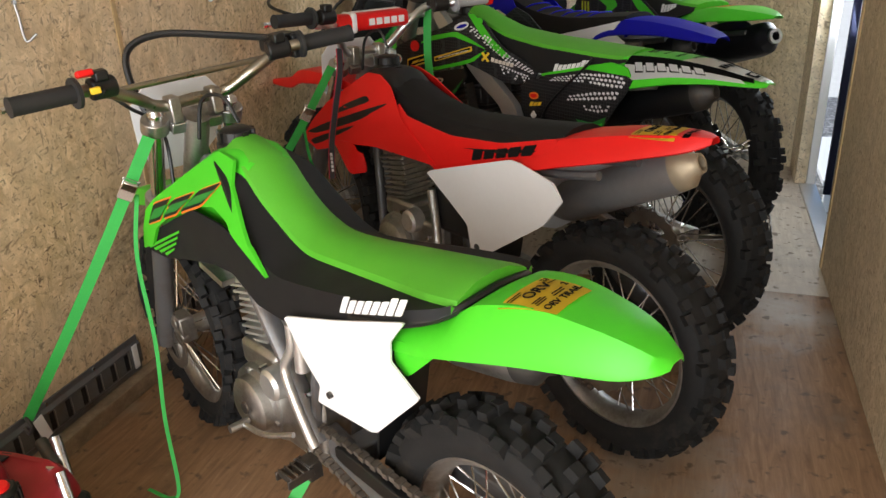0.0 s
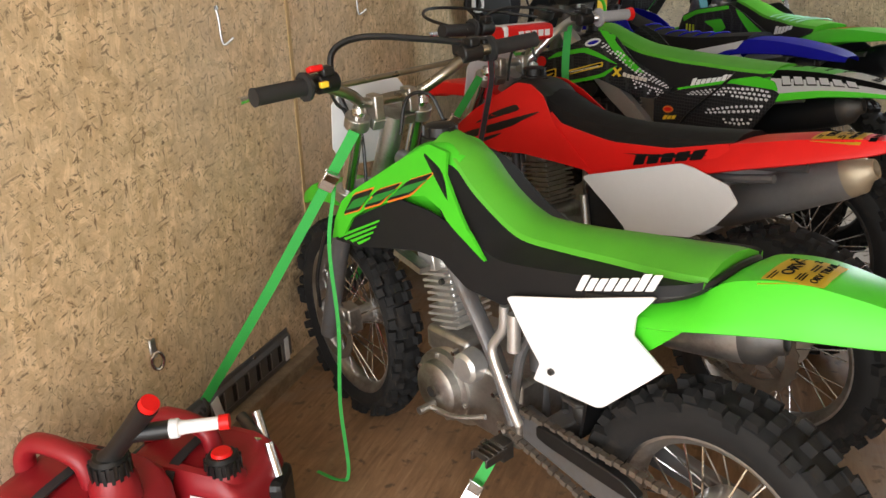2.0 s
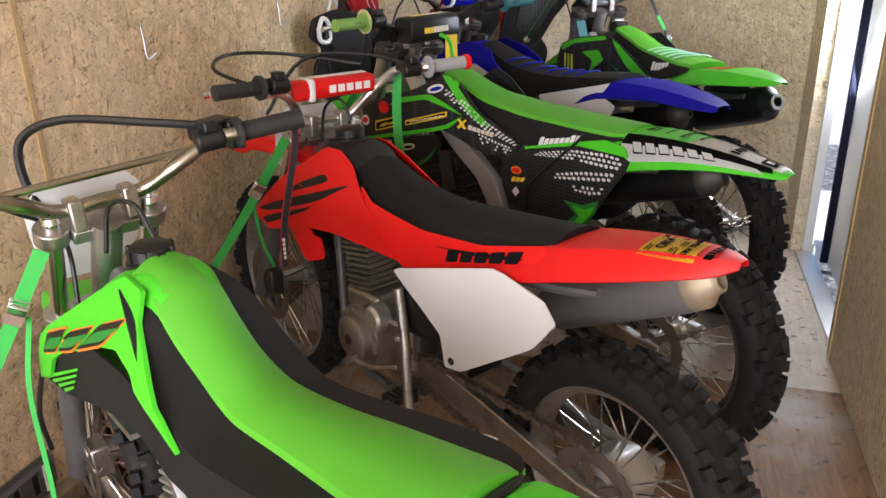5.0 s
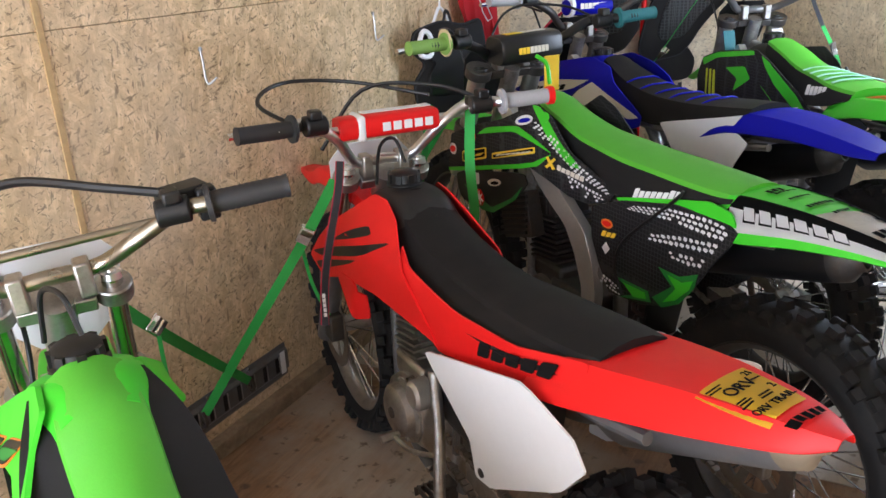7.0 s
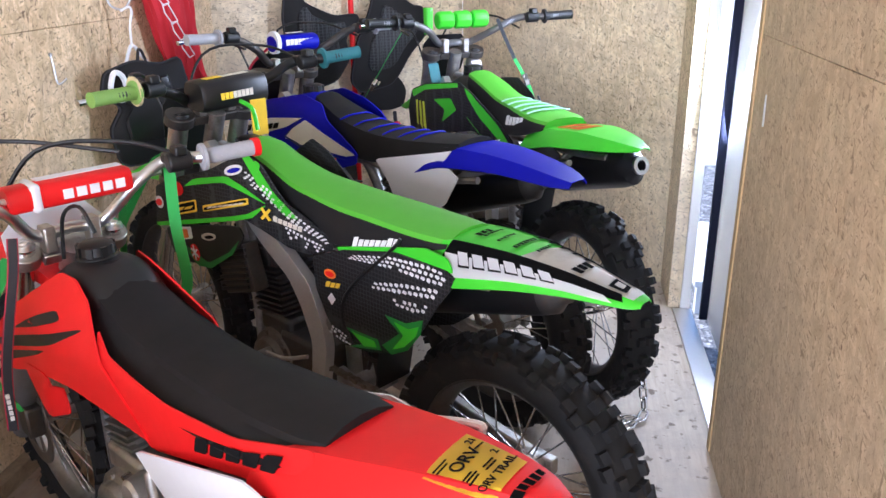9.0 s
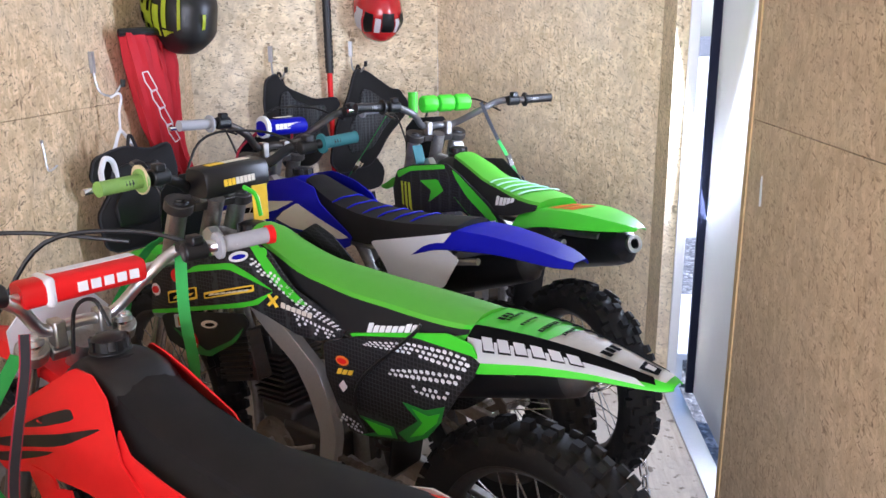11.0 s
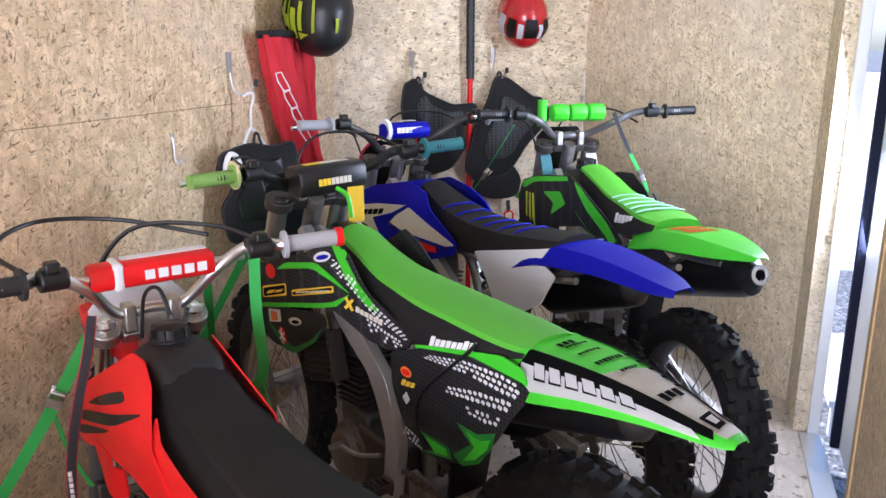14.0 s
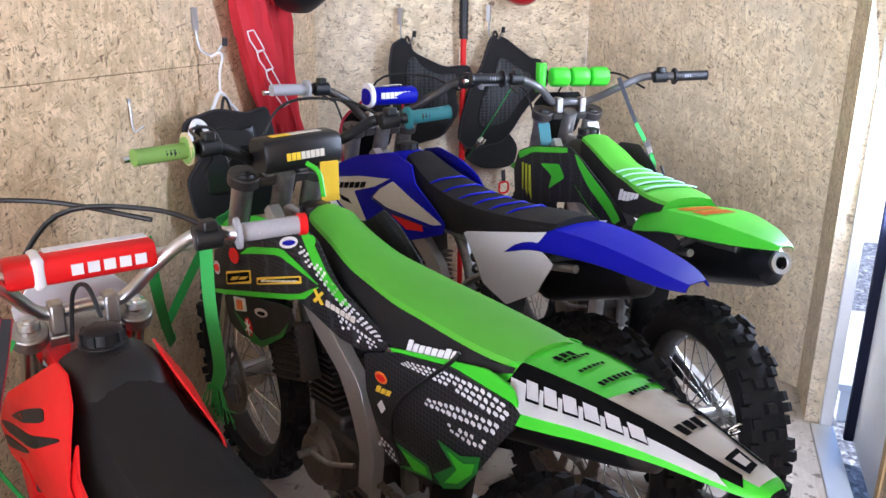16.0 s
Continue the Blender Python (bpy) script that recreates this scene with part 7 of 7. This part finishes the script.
# ---- fuel cans and pump ----
def fuel_can(name, m, size, neck, spout):
    """A boxy red moulded can with a squared handle, a neck with cap or spout."""
    can = thing(name, "red plastic fuel can with a black " + ("spout" if spout else "and red cap"), "fuel can", m, "fuel cans")
    lx, ly, h = size
    bm = bmesh.new()
    rings = []
    for z, k in ((0.0, 0.95), (0.012, 1.0), (h - 0.075, 1.0), (h - 0.04, 0.985), (h - 0.015, 0.93), (h - 0.003, 0.84), (h, 0.7)):
        ring = []
        for n in range(36):
            a = 2 * math.pi * n / 36
            ca, sa = math.cos(a), math.sin(a)
            ring.append((lx / 2 * k * math.copysign(abs(ca) ** 0.28, ca), ly / 2 * k * math.copysign(abs(sa) ** 0.28, sa), z - 0.03 * max(0.0, ca) * (z > h * 0.7)))
        rings.append(ring)
    loft(bm, rings)
    part("body", bm, CAN_RED, can, "moulded red plastic")
    bm = bmesh.new()
    x0, x1 = -lx * 0.42, neck[0] - 0.045
    tube(bm, [(x0, 0, h - 0.03), (x0 + 0.004, 0, h + 0.02), (x0 + 0.03, 0, h + 0.052), (x0 + 0.06, 0, h + 0.056), (x1 - 0.05, 0, h + 0.05), (x1 - 0.012, 0, h + 0.03), (x1, 0, h - 0.03)], 0.021, 12, flat=0.85, per=3)
    part("handle", bm, CAN_RED, can)
    nx, ny, nz = neck
    bm = bmesh.new()
    lathe(bm, [(0.044, nz - 0.06), (0.042, nz - 0.02), (0.034, nz)], 20, at=(nx, ny, 0), axis="z")
    part("neck", bm, CAN_RED, can)
    bm = bmesh.new()
    lathe(bm, [(0.0, nz + 0.034), (0.026, nz + 0.033), (0.032, nz + 0.027), (0.034, nz - 0.008), (0.032, nz - 0.012)], 24, at=(nx, ny, 0), axis="z")
    for k in range(16):
        a = math.pi / 8 * k
        box(bm, (nx + 0.034 * math.cos(a), ny + 0.034 * math.sin(a), nz + 0.009), (0.004, 0.006, 0.032), Matrix.Rotation(a, 4, "Z"))
    part("cap", bm, BLACK, can, "ribbed black collar")
    ly2 = -ly / 2 - 0.0015
    block("label", (lx * 0.25, ly2, h * 0.72), (0.085, 0.002, 0.085), WHITE, "white printed label", "", None, 0.0005, parent=can)
    rnd2 = random.Random(2)
    for k in range(5):
        bm = bmesh.new()
        box(bm, (lx * 0.25 + rnd2.uniform(-0.008, 0.008), ly2 - 0.0014, h * 0.72 + 0.032 - 0.015 * k), (rnd2.uniform(0.045, 0.07), 0.001, 0.008))
        part("print_bar", bm, BLACK, can, "plain bar of print")
    bm = bmesh.new()
    ribbon(bm, [(-0.02, ly2 - 0.002, 0.02), (-0.02, ly2 - 0.002, h - 0.06), (-0.018, ly2 + 0.02, h - 0.005), (-0.015, 0.0, h + 0.004), (-0.015, ly / 2 - 0.02, h - 0.003)], 0.022, 0.003, (1, 0, 0))
    part("band", bm, STRAP_BLACK, can, "black rubber band")
    if spout:
        p = Vector((nx, ny, nz + 0.025))
        tip = Vector((nx + 0.115, ny - 0.005, nz + 0.16))
        bm = bmesh.new()
        tube(bm, [p, p.lerp(tip, 0.15), p.lerp(tip, 0.6), p.lerp(tip, 0.93)], [0.022, 0.017, 0.017, 0.019], 14)
        q = p.lerp(tip, 0.45)
        e = Vector((nx + 0.205, ny + 0.07, nz + 0.092))
        tube(bm, [q, q.lerp(e, 0.2), q.lerp(e, 0.45)], 0.0155, 14)
        part("spout", bm, BLACK, can, "black two-way spout")
        bm = bmesh.new()
        tube(bm, [p.lerp(tip, 0.92), tip], 0.0165, 14)
        part("spout_button", bm, RED, can, "red spout cap")
        bm = bmesh.new()
        tube(bm, [q.lerp(e, 0.42), q.lerp(e, 0.5), q.lerp(e, 0.56), q.lerp(e, 0.92)], [0.017, 0.017, 0.012, 0.011], 14)
        part("nozzle", bm, WHITE, can, "translucent white nozzle")
        bm = bmesh.new()
        tube(bm, [q.lerp(e, 0.9), e], 0.0135, 14)
        part("nozzle_cap", bm, RED, can, "red nozzle cap")
    else:
        bm = bmesh.new()
        lathe(bm, [(0.0, nz + 0.04), (0.018, nz + 0.039), (0.021, nz + 0.034), (0.021, nz + 0.028)], 18, at=(nx, ny, 0), axis="z")
        part("cap_disc", bm, RED, can, "red cap centre")


fuel_can("fuel_can", pose(-1.352, 0.665, 0.0, 0, 0, 3), (0.27, 0.215, 0.375), (0.082, 0.0, 0.40), True)
fuel_can("fuel_can", pose(-1.255, 0.885, 0.0, 0, 0, 4), (0.28, 0.19, 0.315), (0.075, -0.045, 0.305), False)


def foot_pump():
    p = thing("foot_pump", "black and chrome foot pump standing by the fuel cans", "foot pump", Matrix.Translation((-0.095, 0.03, 0.0)))
    block("case", (-1.06, 0.90, 0.12), (0.11, 0.09, 0.24), BLACK, "", "", Matrix.Rotation(0.3, 4, "Z"), 0.015, parent=p)
    for a, b, r, mt, nm in (((-1.10, 0.92, 0.22), (-1.08, 0.93, 0.30), 0.008, CHROME, "rod"), ((-1.09, 0.97, 0.24), (-1.13, 1.0, 0.31), 0.012, CHROME, "barrel"), ((-1.17, 1.0, 0.29), (-1.10, 0.96, 0.27), 0.013, STEEL_DARK, "joint"), ((-1.05, 0.92, 0.30), (-1.02, 0.90, 0.24), 0.011, CHROME, "valve")):
        bm = bmesh.new()
        tube(bm, [a, b], r, 10)
        part(nm, bm, mt, p)


foot_pump()


# ---- things hung on the walls ----
def cloth(rows, cols, fun, thick=0.004):
    """A cloth surface from fun(u, v), with thickness and folds."""
    bm = bmesh.new()
    vs = [[bm.verts.new(fun(u / cols, v / rows)) for u in range(cols + 1)] for v in range(rows + 1)]
    for a, b in zip(vs, vs[1:]):
        for i in range(cols):
            bm.faces.new((a[i], a[i + 1], b[i + 1], b[i]))
    bmesh.ops.recalc_face_normals(bm, faces=bm.faces)
    bmesh.ops.solidify(bm, geom=bm.faces[:], thickness=thick)
    return bm


def riding_trousers():
    t = thing("riding_trousers", "red riding trousers with white lettering hanging on the wall", "trousers")
    for k, (ya, yb, z1) in enumerate(((3.55, 3.77, 0.93), (3.70, 3.88, 0.91))):
        def fun(u, v, ya=ya, yb=yb, z1=z1, k=k):
            a = u * 2 * math.pi
            w = (yb - ya) * (1.0 - 0.42 * v) / 2
            yc = (ya + yb) / 2 + (0.15 if k == 0 else 0.12) * v ** 1.15
            z = 1.46 + (z1 - 1.46) * v
            fold = 0.008 * math.sin(9 * a + 5 * v + k) + 0.008 * noise.noise((u * 6, v * 7, k))
            bulge = 0.045 + 0.012 * math.sin(5 * v + k)
            return (-1.485 + (bulge + fold) * math.cos(a) + 0.0, yc + (w + fold) * math.sin(a), z)
        bm = cloth(22, 28, fun, 0.003)
        part("leg", bm, CLOTH_RED, t, "red cloth trouser leg")
    bm = bmesh.new()
    tube(bm, [(-1.50, 3.55, 1.46), (-1.44, 3.62, 1.465), (-1.44, 3.77, 1.46), (-1.49, 3.88, 1.45)], 0.014, 8)
    part("waistband", bm, BLACK, t, "black waistband")
    bm = bmesh.new()
    for k in range(4):
        z = 1.325 - 0.066 * k
        y = 3.555 + 0.05 * k
        pts = [(-1.433, y, z), (-1.428, y + 0.03, z + 0.004), (-1.424, y + 0.085, z - 0.062), (-1.428, y + 0.05, z - 0.07), (-1.433, y + 0.012, z - 0.03), (-1.433, y, z)]
        tube(bm, pts, 0.0024, 5, per=1)
    part("print", bm, WHITE, t, "white outlined bars")


riding_trousers()


def chest_guard(name, origin, n, outline, label, net=True, legs=True, flap=True):
    """A padded guard hung by its straps: shoulder flaps, a perforated plate, edging, waist strap with a clip."""
    n = Vector(n).normalized()
    s = Vector((0, 0, 1)).cross(n)
    o = Vector(origin)
    g = thing(name, label, "body armour", group="body armour on the wall")

    def at(a, b, d):
        return o + s * a * w + Vector((0, 0, b * h)) + n * d

    w = h = 1.0
    low = min(b for a, b in outline)
    for nm, k, d0, d1, mt, lab in (("padding", 1.0, 0.02, 0.05, BLACK_MATT, "black padding"), ("plate", 0.62, 0.048, 0.062, MESH_BLACK if net else BLACK, "perforated black plate")):
        bm = bmesh.new()
        cx, cy = sum(a for a, b in outline) / len(outline), sum(b for a, b in outline) / len(outline)
        pl = round_poly([(cx + (a - cx) * k, cy + (b - cy) * k) for a, b in outline], 0.14, 2)
        loft(bm, [[at(p.x, p.y, d0) for p in pl], [at(p.x, p.y, d1 - 0.006) for p in pl], [at(cx + (p.x - cx) * 0.93, cy + (p.y - cy) * 0.93, d1) for p in pl]])
        part(nm, bm, mt, g, lab)
    bm = bmesh.new()
    pl = round_poly(outline, 0.14, 2)
    tube(bm, [at(p.x, p.y, 0.042) for p in pl] + [at(pl[0].x, pl[0].y, 0.042)], 0.004, 6, per=1)
    part("edging", bm, STRAP_BLACK, g, "dark edging")
    if flap:
        bm = bmesh.new()
        pl = round_poly([(-0.10, low + 0.01), (0.07, low + 0.08), (0.13, low + 0.0), (0.11, low - 0.085), (0.04, low - 0.10), (-0.07, low - 0.09), (-0.14, low - 0.03)], 0.2, 2)
        loft(bm, [[at(p.x, p.y, d) for p in pl] for d in (0.02, 0.04)])
        part("lower_flap", bm, BLACK_MATT, g, "black lower flap")
    bm = bmesh.new()
    ribbon(bm, [at(-0.02, -0.03, 0.04), at(0.0, 0.035, 0.03), at(0.02, -0.03, 0.04)], 0.02, 0.003, n)
    part("hanging_loop", bm, STRAP_BLACK, g)
    if legs:
        bm = bmesh.new()
        ribbon(bm, [at(0.06, low - 0.11, 0.03), at(0.065, low - 0.17, 0.03)], 0.02, 0.003, s)
        part("strap", bm, STRAP_BLACK, g)
        bm = bmesh.new()
        tube(bm, [at(0.045, low - 0.17, 0.03), at(0.045, low - 0.215, 0.03), at(0.085, low - 0.215, 0.03), at(0.085, low - 0.17, 0.03), at(0.045, low - 0.17, 0.03)], 0.005, 6, per=3)
        part("clip", bm, RED, g, "red strap clip")
    return g


chest_guard("body_armour", (-1.235, 4.48, 1.25), NOSE_N, [(-0.07, 0.0), (-0.02, 0.03), (0.027, -0.037), (0.166, -0.10), (0.279, -0.092), (0.30, -0.133), (0.215, -0.20), (0.235, -0.30), (0.16, -0.40), (0.02, -0.43), (-0.06, -0.30), (-0.085, -0.11)], "black perforated chest guard hanging on a hook", legs=False, flap=False)
chest_guard("body_armour", (-0.915, 4.735, 1.27), NOSE_N, [(-0.02, 0.014), (0.041, 0.004), (0.178, -0.09), (0.222, -0.092), (0.276, -0.163), (0.262, -0.21), (0.15, -0.32), (0.09, -0.41), (0.04, -0.46), (-0.126, -0.487), (-0.175, -0.43), (-0.132, -0.244), (-0.062, -0.115)], "black perforated back guard with a red clip hanging on a hook")
# vest on a white hanger
v = chest_guard("protective_vest", (-1.43, 3.375, 1.10), (0.78, -0.62, 0), [(-0.13, -0.03), (-0.03, 0.0), (0.06, -0.02), (0.13, 0.0), (0.15, -0.10), (0.12, -0.22), (0.10, -0.34), (-0.12, -0.35), (-0.14, -0.22), (-0.09, -0.15), (-0.15, -0.10)], "black and grey padded vest on a white hanger", legs=False, flap=False, net=False)
bm = bmesh.new()
tube(bm, [(-1.45, 3.225, 1.03), (-1.44, 3.24, 1.07), (-1.43, 3.27, 1.055), (-1.43, 3.285, 1.0), (-1.435, 3.265, 0.98), (-1.45, 3.235, 0.99), (-1.45, 3.225, 1.03)], 0.009, 8)
part("arm_edge", bm, WHITE, v, "white edging of the arm hole")
hg = thing("clothes_hanger", "white plastic clothes hanger on the coat hook", "hanger")
bm = bmesh.new()
tube(bm, [(-1.49, 3.42, 1.25), (-1.47, 3.44, 1.262), (-1.47, 3.455, 1.245), (-1.48, 3.45, 1.20), (-1.485, 3.45, 1.13)], 0.004, 8)
part("hook", bm, WHITE, hg)
bm = bmesh.new()
tube(bm, [(-1.485, 3.36, 1.05), (-1.485, 3.40, 1.085), (-1.485, 3.45, 1.135), (-1.485, 3.51, 1.09), (-1.485, 3.56, 1.05)], 0.006, 8)
part("shoulder", bm, WHITE, hg)


def helmet(name, c, m, shell, label, bag=False):
    h = thing(name, label, "helmet")
    bm = bmesh.new()
    bmesh.ops.create_uvsphere(bm, u_segments=28, v_segments=18, radius=1.0)
    for v in bm.verts:
        x, y, z = v.co
        jaw = 1.0 + 0.25 * max(0.0, x) * max(0.0, -z)
        v.co = (x * 0.155 * jaw, y * 0.115, z * 0.13 - (0.02 if z < -0.3 and x > 0.2 else 0))
        if bag:
            v.co *= 1.0 + 0.05 * noise.noise(v.co * 14)
    bmesh.ops.transform(bm, matrix=Matrix.Translation(c) @ m, verts=bm.verts)
    part("shell", bm, shell, h)
    return h, Matrix.Translation(c) @ m


h1, M1 = helmet("helmet", (-1.38, 3.81, 1.55), pose(0, 0, 0, 0, 15, -50) @ Matrix.Scale(1.12, 4), BLACK, "black helmet with fluorescent yellow panels hung on the wall", True)
for a0, a1, b0, b1 in ((-2.1, -1.22, -0.75, 0.9), (-1.17, -0.98, -0.9, 0.2), (-0.9, -0.6, -0.75, -0.35), (-0.9, -0.78, -0.3, 0.4), (-0.5, -0.42, -1.0, 0.5), (-0.3, 0.1, -0.95, -0.8), (0.5, 1.2, -0.95, -0.8), (0.15, 0.24, -0.7, 0.1)):
    bm = bmesh.new()
    grid = [[Vector((0.158 * math.cos(a0 + (a1 - a0) * i / 6) * math.cos(b0 + (b1 - b0) * j / 6) * 1.01, 0.118 * math.sin(a0 + (a1 - a0) * i / 6) * math.cos(b0 + (b1 - b0) * j / 6) * 1.01, 0.134 * math.sin(b0 + (b1 - b0) * j / 6))) * 1.03 for j in range(7)] for i in range(7)]
    loft(bm, grid, closed=False)
    bmesh.ops.solidify(bm, geom=bm.faces[:], thickness=0.002)
    bmesh.ops.transform(bm, matrix=M1, verts=bm.verts)
    part("panel", bm, FLUO, h1, "fluorescent yellow panel")
for a0, a1, b0, b1 in ((-1.95, -1.8, -0.6, 0.1), (-1.7, -1.5, -0.35, -0.1), (-1.62, -1.5, 0.1, 0.6), (-1.42, -1.3, -0.7, -0.3), (-1.35, -1.25, 0.0, 0.5)):
    bm = bmesh.new()
    grid = [[Vector((0.158 * math.cos(a0 + (a1 - a0) * i / 4) * math.cos(b0 + (b1 - b0) * j / 4), 0.118 * math.sin(a0 + (a1 - a0) * i / 4) * math.cos(b0 + (b1 - b0) * j / 4), 0.134 * math.sin(b0 + (b1 - b0) * j / 4))) * 1.062 for j in range(5)] for i in range(5)]
    loft(bm, grid, closed=False)
    bmesh.ops.solidify(bm, geom=bm.faces[:], thickness=0.002)
    bmesh.ops.transform(bm, matrix=M1, verts=bm.verts)
    part("print_block", bm, INK, h1, "plain black print block")
h2, M2 = helmet("helmet", (-0.80, 4.76, 1.565), pose(0, 0, 0, 0, 25, -60), HELMET_RED, "red and black motocross helmet hung on the wall")
for a0, a1, b0, b1, mt in ((-0.25, 0.25, -1.2, 0.3, BLACK), (0.6, 0.95, -1.0, 0.2, BLACK), (-0.95, -0.6, -1.0, 0.2, BLACK), (0.3, 0.5, -0.9, 0.1, WHITE), (-0.52, -0.3, -0.9, 0.1, WHITE), (-1.4, -1.05, -0.6, 0.2, WHITE)):
    bm = bmesh.new()
    grid = [[Vector((0.157 * math.cos(a0 + (a1 - a0) * i / 4) * math.cos(b0 + (b1 - b0) * j / 8), 0.117 * math.sin(a0 + (a1 - a0) * i / 4) * math.cos(b0 + (b1 - b0) * j / 8), 0.132 * math.sin(b0 + (b1 - b0) * j / 8))) * (1.02 + 0.06 * max(0, math.cos(b0 + (b1 - b0) * j / 8)) * (b0 + (b1 - b0) * j / 8 < 0)) for j in range(9)] for i in range(5)]
    loft(bm, grid, closed=False)
    bmesh.ops.solidify(bm, geom=bm.faces[:], thickness=0.002)
    bmesh.ops.transform(bm, matrix=M2, verts=bm.verts)
    part("panel", bm, mt, h2, "painted panel")

pole = thing("pole", "red pole with a ribbed black grip leaning in the nose", "pole")
bm = bmesh.new()
tube(bm, [(-1.02, 4.64, 1.95), (-1.02, 4.64, 1.27)], 0.019, 12)
for k in range(28):
    tube(bm, [(-1.02, 4.64, 1.94 - 0.0235 * k), (-1.02, 4.64, 1.928 - 0.0235 * k)], 0.0212, 12)
part("grip", bm, BLACK, pole, "ribbed black grip")
bm = bmesh.new()
tube(bm, [(-1.02, 4.64, 1.27), (-1.02, 4.63, 0.0)], 0.013, 10)
part("shaft", bm, RED, pole, "red shaft")


# ---- security chain by the rear wheel of the nose bike ----
def security_chain():
    t = thing("security_chain", "heavy galvanised chain lying through a rear wheel", "chain")
    me = bpy.data.meshes.new("chain_link")
    bm = bmesh.new()
    pts = [(0.017 * math.cos(a) + math.copysign(0.008, math.cos(a)), 0.012 * math.sin(a), 0) for a in [2 * math.pi * k / 16 for k in range(17)]]
    tube(bm, pts, 0.0048, 7, per=1)
    bm.to_mesh(me)
    bm.free()
    me.materials.append(CHROME)
    me.shade_smooth()
    for path in ([(0.20, 3.03, 0.012), (0.24, 3.05, 0.012), (0.285, 3.10, 0.02), (0.29, 3.16, 0.06), (0.28, 3.20, 0.13), (0.25, 3.20, 0.22)],
                 [(0.02, 3.05, 0.42), (0.08, 3.04, 0.41), (0.14, 3.03, 0.43), (0.20, 3.05, 0.46), (0.24, 3.10, 0.45)],
                 [(0.17, 3.06, 0.012), (0.21, 3.08, 0.012), (0.25, 3.09, 0.014)]):
        p = smooth_path(path, 12)
        d, last = 0.0, p[0]
        k = 0
        for q in p[1:]:
            d += (q - last).length
            if d >= 0.036:
                rot = (q - last).to_track_quat("X", "Z").to_matrix().to_4x4()
                ob = link_mesh("chain_link", me, t)
                ob.matrix_local = Matrix.Translation(q) @ rot @ Matrix.Rotation(radians(90 * (k % 2) + 20), 4, "X")
                d, k = 0.0, k + 1
            last = q


security_chain()
